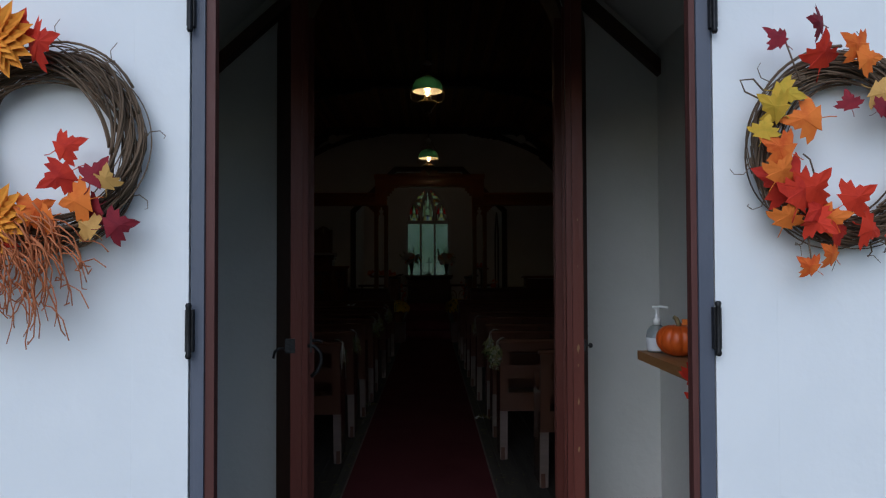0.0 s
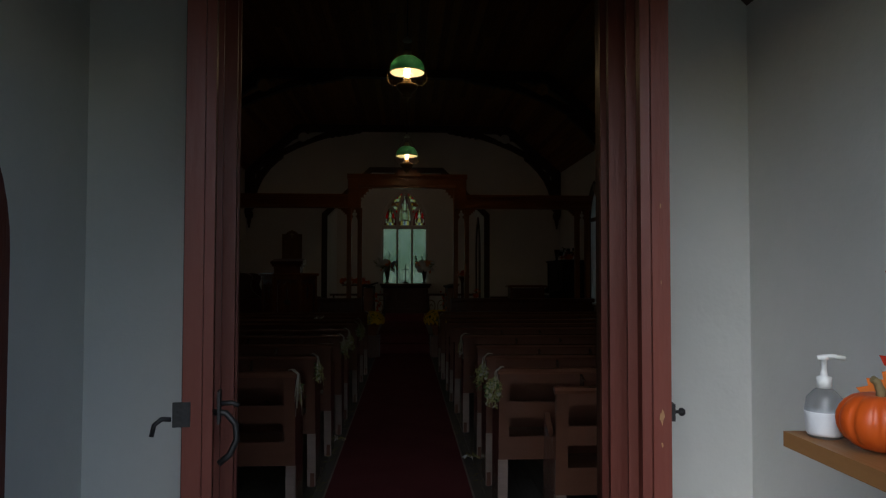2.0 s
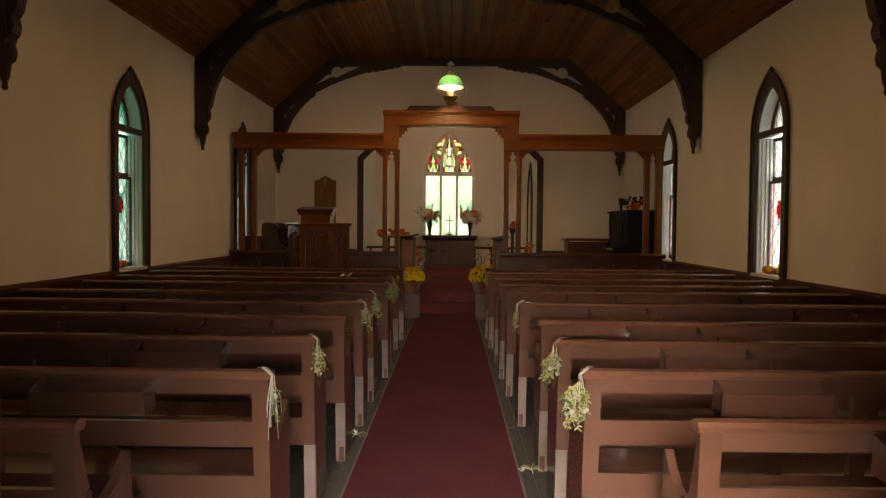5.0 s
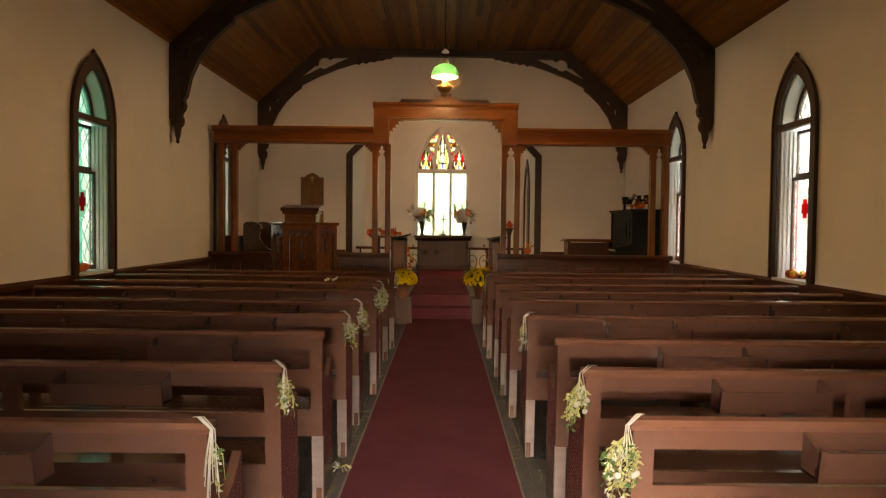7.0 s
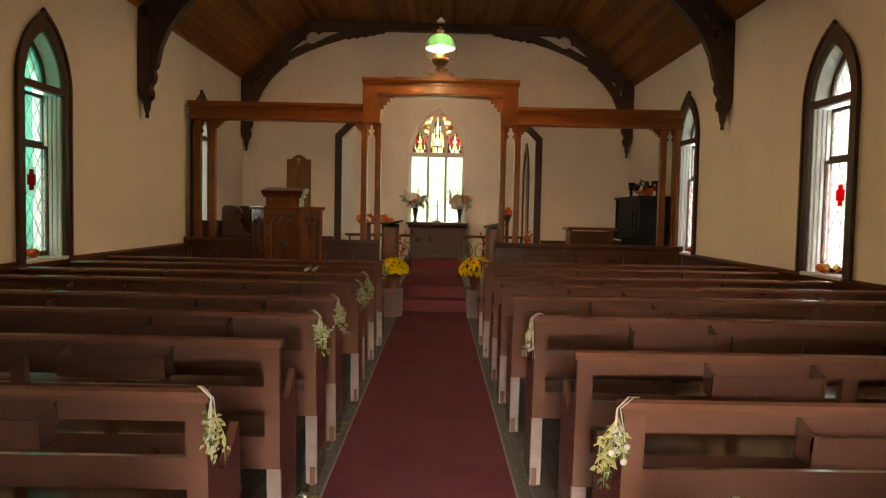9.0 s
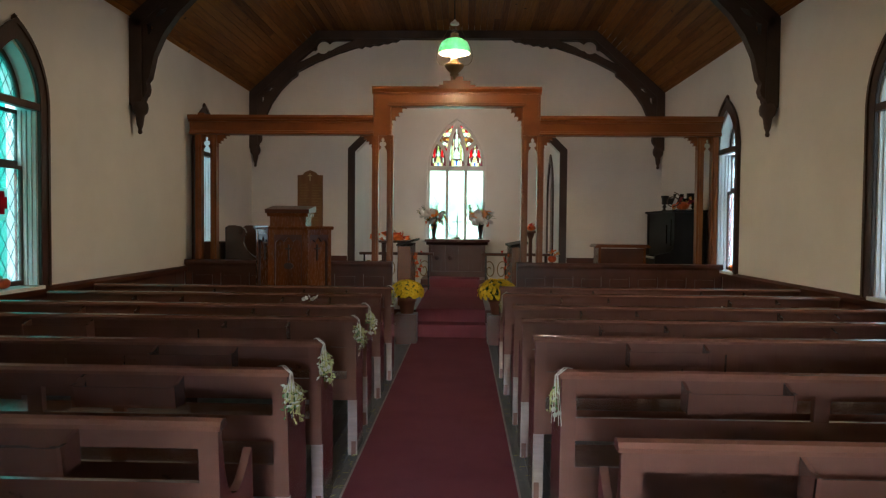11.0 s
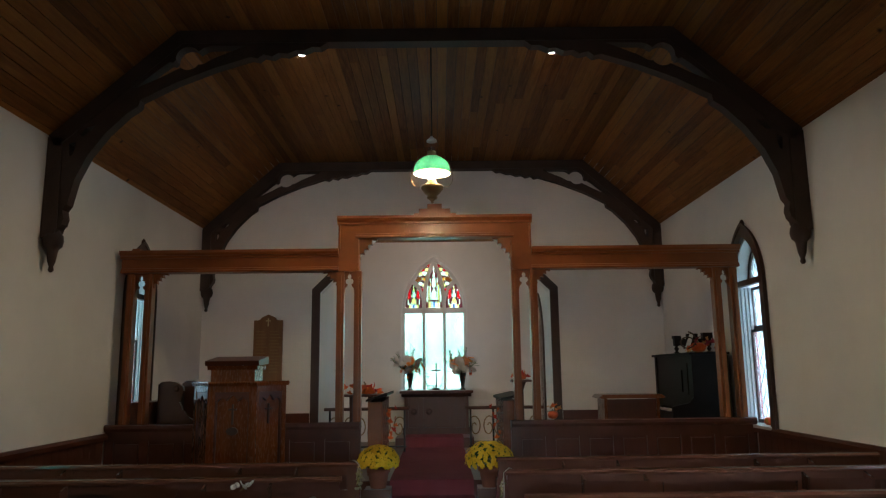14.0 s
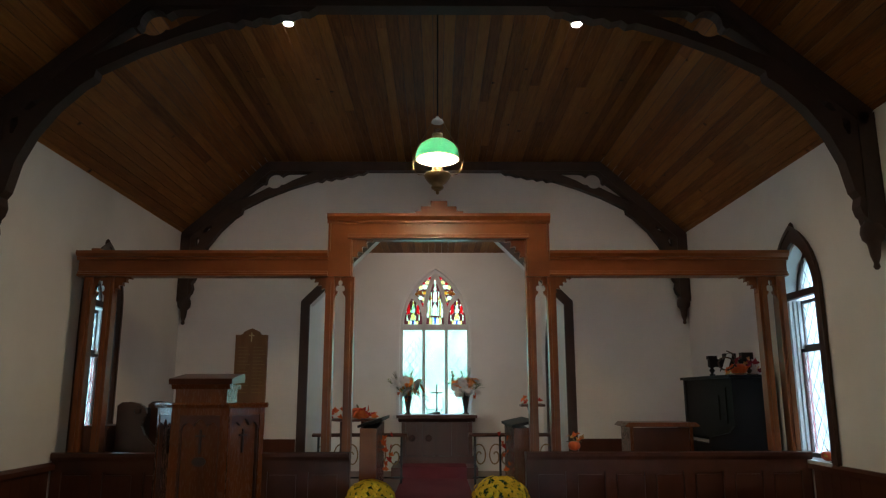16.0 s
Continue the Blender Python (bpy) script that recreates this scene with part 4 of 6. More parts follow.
def build_pew(s, label):
    """Aisle end at the origin; runs to s * PEW_L; people would face +y; the back's top rail lies over the origin."""
    p = thing("pew", (0, 0, 0), label, "pew", "pews of the nave")
    X = lambda a, b: (min(s * a, s * b), max(s * a, s * b))
    lean = lambda z: 0.075 * (0.88 - z) / 0.88

    def slab(nm, a, b, z0, z1, t=0.022, off=0.0, m=PEW, lab="", bev=0.003):
        xa, xb = X(a, b)
        bm = prism(B(), [(lean(z0) + off, z0), (lean(z0) + off + t, z0), (lean(z1) + off + t, z1), (lean(z1) + off, z1)], "x", xa, xb)
        return part(nm, bm, m, p, lab, bev)
    for a in (0.0, 1.0, 1.86, PEW_L - 0.06):
        slab("back_stile", a, a + 0.06, 0.36, 0.86, 0.03, 0.004 if 0 < a < 2.7 else 0.0)
    slab("leg", 0.0, 0.055, 0.0, 0.36, 0.03, 0, PEW_BARE, "worn bare leg")
    slab("leg", PEW_L - 0.06, PEW_L, 0.0, 0.36, 0.03)
    slab("upper_board", 0.06, PEW_L - 0.06, 0.805, 0.865)
    slab("middle_board", 0.06, PEW_L - 0.06, 0.605, 0.70)
    slab("seat_rail", 0.06, PEW_L - 0.06, 0.36, 0.495, 0.022, 0.0, PEW, "", 0.003)
    xa, xb = X(-0.012, PEW_L)
    part("top_rail", prism(B(), [(-0.012, 0.862), (0.04, 0.862), (0.046, 0.874), (0.038, 0.89), (0.014, 0.896), (-0.008, 0.89), (-0.016, 0.876)], "x", xa, xb), PEW_RAIL, p, "rounded top rail with pale flecks for wear and highlights", 0.003)
    xa, xb = X(0.02, PEW_L - 0.02)
    part("seat", prism(B(), [(0.045, 0.425), (0.44, 0.44), (0.45, 0.452), (0.44, 0.464), (0.045, 0.45)], "x", xa, xb), PEW, p, "", 0.002)
    part("seat_apron", prism(B(), [(0.40, 0.36), (0.42, 0.36), (0.42, 0.438), (0.40, 0.438)], "x", xa, xb), PEW, p)
    prof = [(0.035, 0.86), (0.06, 0.8), (0.08, 0.72), (0.11, 0.655), (0.15, 0.618), (0.2, 0.608), (0.25, 0.625), (0.3, 0.662), (0.345, 0.705), (0.355, 0.69), (0.36, 0.6), (0.375, 0.45), (0.385, 0.3), (0.385, 0.0), (0.06, 0.0), (lean(0.3) + 0.034, 0.3)]
    for a in (0.006, PEW_L - 0.035):
        xa, xb = X(a, a + 0.028)
        part("end_panel", prism(B(), prof, "x", xa, xb), PEW, p, "", 0.004)
    xa, xb = X(1.38, 1.41)
    part("mid_support", prism(B(), [(0.08, 0.0), (0.4, 0.0), (0.4, 0.435), (0.08, 0.42)], "x", xa, xb), PEW, p)
    for a in (0.47, 1.88) if s > 0 else (0.41, 1.65):
        xa, xb = X(a, a + 0.41)
        f = prism(B(), [(-0.085, 0.758), (-0.075, 0.758), (-0.088, 0.83), (-0.098, 0.83)], "x", xa, xb)
        r = part("book_rack", f, PEW, p, "shallow hymn book rack", 0.002)
        part("rack_floor", bx(xa, xb, -0.084, 0.006, 0.748, 0.758), PEW, r)
        for e in (xa, xb - 0.012):
            part("rack_end", prism(B(), [(0.006, 0.748), (-0.086, 0.748), (-0.102, 0.835), (-0.07, 0.838), (-0.03, 0.852), (-0.004, 0.861)], "x", e, e + 0.012), PEW, r)
    return p


right = ((5.2, 0.875), (5.88, 0.685), (6.57, 0.69), (7.28, 0.70), (8.2, 0.665), (9.1, 0.65), (9.79, 0.64), (10.53, 0.64), (11.46, 0.625), (12.15, 0.62))
left = ((5.12, -0.82), (5.80, -0.475), (6.60, -0.465), (7.41, -0.445), (8.16, -0.43), (8.85, -0.435), (9.77, -0.40), (10.47, -0.43), (11.27, -0.425), (11.98, -0.405))
pew_lab = "brown painted wooden pew with slatted back and book racks"
rng = random.Random(2)
for s, rows in ((1, right), (-1, left)):
    base = build_pew(s, pew_lab)
    for i, (y, x) in enumerate(rows):
        if i == 0:
            base.matrix_basis = pose(x, y, -0.002)
            tagged(base, "brown painted wooden pew, the rearmost of its row, by the door")
        else:
            q = copy_thing(base, pose(x, y, -0.002, 0, 0, rng.uniform(-0.3, 0.3)))
            tagged(q, pew_lab)

# ---- chancel screen ----
sc = thing("chancel_screen", (CX, 14.4, 0), "honey-coloured wooden chancel screen with a raised middle bay", "screen")
Y0, Y1 = 14.36, 14.47
for a, b in ((-3.225, -0.885), (1.205, 3.45)):
    beam = part("beam", bx(a, b, Y0, Y1, 2.60, 2.83), SCREEN, sc, "", 0.005)
    part("cornice", prism(B(), [(Y0 - 0.001, 2.755), (Y0 - 0.016, 2.76), (Y0 - 0.016, 2.785), (Y0 - 0.034, 2.79), (Y0 - 0.05, 2.815), (Y0 - 0.05, 2.842), (Y1 + 0.03, 2.842), (Y1 + 0.001, 2.79)], "x", a - 0.015 if a < 0 else a, b if a < 0 else b + 0.015), SCREEN, beam)
    part("bead", prism(B(), [(Y0 - 0.001, 2.602), (Y0 - 0.03, 2.604), (Y0 - 0.03, 2.622), (Y0 - 0.016, 2.63), (Y0 - 0.012, 2.648), (Y0 - 0.001, 2.652)], "x", a, b), SCREEN, beam)
for a, b in ((-0.885, -0.66), (0.98, 1.205)):
    part("pier", bx(a, b, Y0, Y1, 2.60, 3.17), SCREEN, sc, "", 0.005)
head = part("head_beam", bx(-0.66, 0.98, Y0, Y1, 2.955, 3.17), SCREEN, sc, "", 0.005)
part("cornice", prism(B(), [(Y0 - 0.001, 3.112), (Y0 - 0.018, 3.116), (Y0 - 0.018, 3.14), (Y0 - 0.036, 3.15), (Y0 - 0.055, 3.172), (Y0 - 0.055, 3.2), (Y1 + 0.03, 3.2), (Y1 + 0.001, 3.15)], "x", -0.9, 1.22), SCREEN, head)
part("bead", prism(B(), [(Y0 - 0.001, 2.957), (Y0 - 0.034, 2.96), (Y0 - 0.034, 2.978), (Y0 - 0.018, 2.986), (Y0 - 0.014, 3.006), (Y0 - 0.001, 3.01)], "x", -0.7, 1.02), SCREEN, head)
for x in (-0.695, 0.99):
    part("bead", bx(x, x + 0.025, Y0 - 0.03, Y0 - 0.001, 2.60, 2.956), SCREEN, sc)
for x in (-0.886, 1.186):
    part("bead", bx(x, x + 0.02, Y0 - 0.03, Y0 - 0.001, 2.845, 3.11), SCREEN, sc)
fin = part("finial", bx(-0.066, 0.394, Y0 + 0.01, Y1 - 0.01, 3.2, 3.235), SCREEN, sc, "stepped finial", 0.003)
part("step", bx(-0.012, 0.33, Y0 + 0.015, Y1 - 0.015, 3.235, 3.285), SCREEN, fin, "", 0.003)
part("step", bx(0.08, 0.24, Y0 + 0.02, Y1 - 0.02, 3.285, 3.34), SCREEN, fin, "", 0.003)
part("knob", bx(-3.13, -3.05, Y0 + 0.02, Y1 - 0.02, 2.842, 2.875), SCREEN, sc, "", 0.012)


def scallop(x, z, s, w, h):
    """A fretted spandrel bracket whose foot steps away in lobes."""
    pts = [(x, z), (x + s * (w + 0.02), z), (x + s * (w + 0.02), z - 0.018)]
    k = 4
    for i in range(k):
        for j in range(7):
            u = (i + j / 6) / k
            bulge = 0.26 * w * math.sin(math.pi * j / 6)
            pts.append((x + s * (w * (1 - u) - bulge * 0.6 + 0.012), z - 0.018 - h * u + bulge * 0.6))
    return pts + [(x, z - h - 0.03)]


for x, s in ((-0.66, 1), (0.98, -1)):
    part("spandrel", prism(B(), scallop(x, 2.955, s, 0.17, 0.2), "y", Y0 + 0.025, Y1 - 0.025), SCREEN, sc)
POSTS = (-3.12, -2.925, -0.863, -0.675, 1.022, 1.218, 3.205, 3.385)
for x in POSTS:
    post = part("post", bx(x - 0.039, x + 0.039, Y0 + 0.005, Y1 - 0.005, 1.01, 2.599), SCREEN, sc, "", 0.006)
    part("post_bead", bx(x - 0.012, x + 0.012, Y0 - 0.008, Y0 + 0.004, 1.02, 2.55), SCREEN, post)
for x, s in ((-2.885, 1), (-0.903, -1), (1.258, 1), (3.165, -1)):
    part("spandrel", prism(B(), scallop(x, 2.6, s, 0.13, 0.13), "y", Y0 + 0.03, Y1 - 0.03), SCREEN, sc)
for a, b in ((-3.081, -2.964), (-0.824, -0.714), (1.061, 1.179), (3.244, 3.346)):
    m = (a + b) / 2
    for s, e in ((1, a), (-1, b)):
        w = (b - a) / 2
        part("fret", prism(B(), [(e, 2.6), (e + s * w * 0.99, 2.6), (e + s * w * 0.98, 2.575), (e + s * w * 0.7, 2.565), (e + s * w * 0.62, 2.54), (e + s * w * 0.78, 2.522), (e + s * w * 0.4, 2.52), (e + s * w * 0.2, 2.495), (e + s * w * 0.3, 2.47), (e + s * w * 0.62, 2.462), (e + s * w * 0.5, 2.44), (e + s * w * 0.18, 2.42), (e, 2.36)], "y", Y0 + 0.035, Y1 - 0.035), SCREEN, sc)

# panelled dado under the screen
for nm, a, b in (("dado_west", -3.29, -0.64), ("dado_east", 0.94, 3.5)):
    d = thing(nm, ((a + b) / 2, 14.42, 0), "dark panelled wooden dado below the screen", "dado", kind="structure")
    part("core", bx(a, b, Y0 + 0.03, Y1, 0.0, 0.94), DADO, d)
    part("capping", prism(B(), [(Y0 - 0.03, 0.97), (Y0 - 0.02, 0.94), (Y1 + 0.03, 0.94), (Y1 + 0.03, 1.0), (Y0 - 0.01, 1.012), (Y0 - 0.03, 1.0)], "x", a, b), DADO, d, "", 0.004)
    part("top_rail", bx(a, b, Y0 + 0.005, Y0 + 0.029, 0.84, 0.939), DADO, d, "", 0.003)
    part("foot_rail", bx(a, b, Y0 + 0.005, Y0 + 0.029, 0.0, 0.2), DADO, d, "", 0.003)
    n = 7
    for i in range(n + 1):
        x = a + (b - a - 0.09) * i / n
        part("stile", bx(x, x + 0.09, Y0 + 0.006, Y0 + 0.0295, 0.2, 0.84), DADO, d, "", 0.003)
    for i in range(n):
        x = a + (b - a - 0.09) * i / n + 0.09
        w = (b - a - 0.09) / n - 0.09
        part("panel", bx(x + 0.02, x + w - 0.02, Y0 + 0.018, Y0 + 0.03, 0.23, 0.81), DADO, d, "", 0.006)

# ---- hanging oil lamps ----
SHADE = bpy.data.materials.new("green glass shade")
SHADE.use_nodes = True
nt = SHADE.node_tree
nt.nodes.remove(nt.nodes["Principled BSDF"])
d1 = node(nt, "ShaderNodeBsdfDiffuse", Color=(0.008, 0.06, 0.036, 1))
d2 = node(nt, "ShaderNodeBsdfTranslucent", Color=(0.1, 0.5, 0.32, 1))
d3 = node(nt, "ShaderNodeBsdfGlossy", Roughness=0.12)
mx, my = node(nt, "ShaderNodeMixShader", Fac=0.2), node(nt, "ShaderNodeMixShader", Fac=0.06)
for a, b in ((d1.outputs[0], mx.inputs[1]), (d2.outputs[0], mx.inputs[2]), (mx.outputs[0], my.inputs[1]), (d3.outputs[0], my.inputs[2]), (my.outputs[0], nt.nodes["Material Output"].inputs[0])):
    nt.links.new(a, b)
MILK = mat("white shade lining", (0.85, 0.84, 0.8), (0.9, 0.89, 0.86), 0.4, 5, bump=0)
LINING = bpy.data.materials.new("white glass lining")
LINING.use_nodes = True
nt = LINING.node_tree
nt.nodes.remove(nt.nodes["Principled BSDF"])
d1 = node(nt, "ShaderNodeBsdfDiffuse", Color=(0.85, 0.83, 0.78, 1))
d2 = node(nt, "ShaderNodeBsdfTranslucent", Color=(0.85, 0.83, 0.78, 1))
mx = node(nt, "ShaderNodeMixShader", Fac=0.4)
for a, b in ((d1.outputs[0], mx.inputs[1]), (d2.outputs[0], mx.inputs[2]), (mx.outputs[0], nt.nodes["Material Output"].inputs[0])):
    nt.links.new(a, b)
BULB = glow("lamp bulb", (1.0, 0.66, 0.3), 16.0)
CHIM = glass("lamp chimney", (0.97, 0.97, 0.95), 0.05, 0.12)


def oil_lamp(y, z, label):
    """z: the rim of the shade."""
    x = 0.147
    l = thing("hanging_lamp", (x, y, z - 0.2), label, "lamp", "hanging oil lamps")
    dome = [(0.168, 0.0), (0.169, 0.03), (0.158, 0.075), (0.132, 0.117), (0.092, 0.145), (0.055, 0.158)]
    bm = B()
    outer = [(r, h) for r, h in dome]
    inner = [(r - 0.006, h - 0.005) for r, h in dome]
    for prof, nm, m in ((outer, "shade", SHADE), (inner, "shade_lining", LINING)):
        bm = B()
        rings = []
        for r, h in prof:
            rings.append([bm.verts.new((x + r * math.cos(k * math.pi / 16), y + r * math.sin(k * math.pi / 16), z + h)) for k in range(32)])
        for a, b in zip(rings, rings[1:]):
            for k in range(32):
                f = bm.faces.new((a[k], a[(k + 1) % 32], b[(k + 1) % 32], b[k]))
                f.smooth = True
        part(nm, bm, m, l, "green glass dome shade" if nm == "shade" else "white glass lining")
    part("rim", tube(B(), [(x + 0.168 * math.cos(k * math.pi / 16), y + 0.168 * math.sin(k * math.pi / 16), z) for k in range(32)], 0.004, 6, True), BRASS, l)
    part("gallery", lathe(B(), [(0.056, 0.155), (0.06, 0.166), (0.045, 0.176), (0.04, 0.19), (0.044, 0.205), (0.03, 0.207)], (x, y, z), 18), BRASS, l)
    part("chimney", lathe(B(), [(0.034, -0.07), (0.044, -0.03), (0.04, 0.03), (0.03, 0.1), (0.028, 0.245)], (x, y, z), 16), CHIM, l, "clear glass chimney").visible_shadow = False
    part("bulb", lathe(B(), [(0.012, -0.05), (0.02, -0.02), (0.03, 0.03), (0.026, 0.06), (0.012, 0.08)], (x, y, z), 14), BULB, l, "lit warm bulb").visible_shadow = False
    part("burner", lathe(B(), [(0.05, -0.115), (0.055, -0.1), (0.04, -0.09), (0.042, -0.075), (0.03, -0.06)], (x, y, z), 18), BRASS, l)
    part("font", lathe(B(), [(0.02, -0.245), (0.045, -0.24), (0.05, -0.225), (0.04, -0.215), (0.07, -0.19), (0.098, -0.155), (0.105, -0.135), (0.1, -0.12), (0.06, -0.11)], (x, y, z), 20), BRASS, l, "embossed brass font")
    part("drop", lathe(B(), [(0.006, -0.285), (0.014, -0.275), (0.012, -0.262), (0.03, -0.25), (0.02, -0.243)], (x, y, z), 12), BRASS, l)
    for s in (-1, 1):
        pts = [(x + s * u, y, z + h) for u, h in ((0.1, -0.13), (0.15, -0.125), (0.182, -0.09), (0.192, -0.04), (0.186, 0.02), (0.16, 0.09), (0.12, 0.16), (0.075, 0.24), (0.03, 0.345))]
        part("harp_arm", tube(B(), pts, 0.0022, 6), BRASS, l)
    part("smoke_bell", lathe(B(), [(0.046, 0.3), (0.05, 0.304), (0.042, 0.322), (0.022, 0.335), (0.01, 0.352)], (x, y, z), 16), MILK, l, "white smoke bell")
    part("rod", tube(B(), [(x, y, z + 0.34), (x, y, 4.54)], 0.006, 6), IRON, l)
    lamp = new("lamp_light", bpy.data.lights.new("lamp_light", "POINT"))
    lamp.data.energy, lamp.data.color, lamp.data.shadow_soft_size = LAMP_W, (1.0, 0.62, 0.29), 0.03
    lamp.location = (x, y, z - 0.01)
    return l


oil_lamp(8.60, 3.385, "hanging brass oil lamp with lit green glass shade")
oil_lamp(13.05, 3.31, "hanging brass oil lamp with lit green glass shade")
SPOT_BULB = glow("spot bulb", (1.0, 0.9, 0.74), 12.0)


def ceiling_spot(x, y, z, watts, cone, aim, label):
    s = thing("ceiling_spot", (x, y, z), label, "spotlight", "ceiling spotlights")
    part("rim", lathe(B(), [(0.055, 0.0), (0.06, 0.006), (0.06, 0.019), (0.04, 0.019)], (x, y, z), 18), BRASS, s)
    part("bulb", lathe(B(), [(0.02, -0.012), (0.036, -0.006), (0.038, 0.0)], (x, y, z), 14), SPOT_BULB, s)
    spot = new("spot_light", bpy.data.lights.new("spot_light", "SPOT"))
    spot.data.energy, spot.data.color, spot.data.spot_size, spot.data.spot_blend, spot.data.shadow_soft_size = watts, (1.0, 0.64, 0.38), radians(cone), 1.0, 0.06
    spot.matrix_basis = look((x, y, z - 0.02), aim)


for x in (-1.137, 1.348):
    ceiling_spot(x, 13.37, 4.64, SPOT_W, 86, (x * 1.5, 17.2, 2.3), "small round recessed spotlight in the board ceiling")
# added unseen lamp, inferred from the warm chancel walls; its fixture is assumed
ceiling_spot(CX, 17.62, 3.822, CHANCEL_W, 150, (CX, 19.4, 2.9), "unseen spotlight assumed in the chancel ceiling")

# ---- chancel opening trim and side door ----
tr = thing("chancel_casing", (CX, NAVE1, 0.335), "dark brown casing round the chancel opening", "casing", kind="structure")
for s, xe in ((-1, CH0), (1, CH1)):
    part("casing", prism(B(), [(xe, PLAT), (xe, 2.69), (xe - s * 0.95, 3.64), (xe - s * 0.95, 3.757), (xe - s * 0.905, 3.757), (xe + s * 0.12, 2.74), (xe + s * 0.12, PLAT)], "y", NAVE1 - 0.035, NAVE1 - 0.001), CASING, tr, "", 0.005)
part("casing", bx(CH0 + 0.95, CH1 - 0.95, NAVE1 - 0.034, NAVE1 - 0.001, 3.64, 3.756), CASING, tr)
for nm, a, b in (("baseboard_gable_west", WL, CH0 - 0.13), ("baseboard_gable_east", CH1 + 0.13, WR)):
    solid(nm, bx(a, b, NAVE1 - 0.03, NAVE1 - 0.002, PLAT, 0.95), DADO, "dark wooden wainscot at the gable wall", "wainscot", kind="structure", bev=0.004)
d = thing("door_5", (CH1, 18.42, PLAT), "pointed dark wooden door in the chancel side wall", "door", kind="structure")
part("leaf", prism(B(), gothic(18.42, 0.355, PLAT, 2.0, 2.61), "x", CH1 + 0.03, CH1 + 0.07), PULPIT, d)
part("casing", band(B(), gothic(18.42, 0.46, PLAT, 2.0, 2.78), gothic(18.42, 0.36, PLAT, 2.0, 2.62), "x", CH1 - 0.03, CH1 - 0.001), CASING, d, "", 0.006)

# ---- pulpit, tablet and seat behind the dado ----
pu = thing("pulpit", (-1.85, 14.1, 0), "oak pulpit with angled panelled sides and a reading desk", "pulpit")
F = [(-2.36, 14.34), (-2.10, 14.02), (-1.66, 14.02), (-1.42, 14.34)]


def face(a, b, z0, z1, nm, m, crest):
    """One panelled side: frame, sunk panel, tracery at its head and a small cross."""
    L = math.hypot(b[0] - a[0], b[1] - a[1])
    mt = Matrix.Translation((a[0], a[1], 0)) @ Matrix.Rotation(math.atan2(b[1] - a[1], b[0] - a[0]), 4, "Z")

    def put(n_, bm, parent, lab="", bev=0.0):
        if bev:
            soften(bm, bev)
        bm.transform(mt)
        return part(n_, bm, m, parent, lab)
    pn = put(nm, bx(0, L, 0.03, 0.045, z0, z1), pu)
    # bead and tracery take a darker wood that paints the recess shade
    put("panel_bead", band(B(), [(0.05, z0 + 0.1), (0.05, z1 - 0.06), (L - 0.05, z1 - 0.06), (L - 0.05, z0 + 0.1)], [(0.062, z0 + 0.11), (0.062, z1 - 0.072), (L - 0.062, z1 - 0.072), (L - 0.062, z0 + 0.11)], "y", 0.0, 0.0296), pn).data.materials[0] = DADO
    put("stile", bx(0.0, 0.05, -0.012, 0.0295, z0, z1), pn, "", 0.004)
    put("stile", bx(L - 0.05, L, -0.012, 0.0295, z0, z1), pn, "", 0.004)
    put("rail", bx(0.05, L - 0.05, -0.01, 0.0295, z0, z0 + 0.1), pn, "", 0.004)
    put("rail", bx(0.05, L - 0.05, -0.01, 0.0295, z1 - 0.06, z1), pn, "", 0.004)
    w_ = L - 0.1
    lobes = [(0.05, z1 - 0.061)]
    k = 3
    for i in range(k):
        for j in range(7):
            u = (i + j / 6) / k
            dip = 0.075 + 0.045 * abs(2 * u - 1) - 0.045 * math.sin(math.pi * j / 6)
            lobes.append((0.05 + w_ * u, z1 - 0.06 - dip))
    lobes.append((L - 0.05, z1 - 0.061))
    put("tracery", prism(B(), lobes, "y", -0.004, 0.029), pn, "carved tracery, darkened for recess shade").data.materials[0] = DADO
    bm = B()
    mid, zc = L / 2, 1.13
    box(bm, mid - 0.008, mid + 0.008, 0.012, 0.0296, zc - 0.11, zc + 0.09)
    box(bm, mid - 0.04, mid + 0.04, 0.0125, 0.0293, zc + 0.03, zc + 0.045)
    put("cross", bm, pn, "dark carved cross").data.materials[0] = DARKWOOD
    put("capping", prism(B(), [(-0.03, z1), (-0.04, z1 + 0.03), (-0.03, z1 + 0.045), (0.06, z1 + 0.045), (0.06, z1)], "x", -0.02, L + 0.02), pn, "", 0.004)
    if crest:
        put("seal", prism(B(), [(mid + 0.06 * math.cos(k * 0.5236), 0.955 + 0.04 * math.sin(k * 0.5236)) for k in range(12)], "y", 0.012, 0.0294), pn, "dark carved seal").data.materials[0] = DARKWOOD
    return pn


face(F[1], F[2], 0.0, 1.40, "front_panel", PULPIT, True)
face(F[2], F[3], 0.0, 1.40, "side_panel", PULPIT, False)
face(F[0], F[1], 0.0, 1.40, "side_panel", PULPIT, False)
for x, y in F[1:3]:
    part("corner_post", bx(x - 0.025, x + 0.025, y - 0.015, y + 0.035, 0, 1.445), PULPIT, pu, "", 0.006)
desk = part("reading_desk", bx(-2.10, -1.66, 14.0, 14.32, 1.445, 1.56), PULPIT, pu, "", 0.005)
part("desk_top", prism(B(), [(13.96, 1.60), (13.95, 1.645), (13.97, 1.652), (14.36, 1.70), (14.38, 1.66), (14.36, 1.62)], "x", -2.15, -1.61), DADO, desk, "", 0.005)
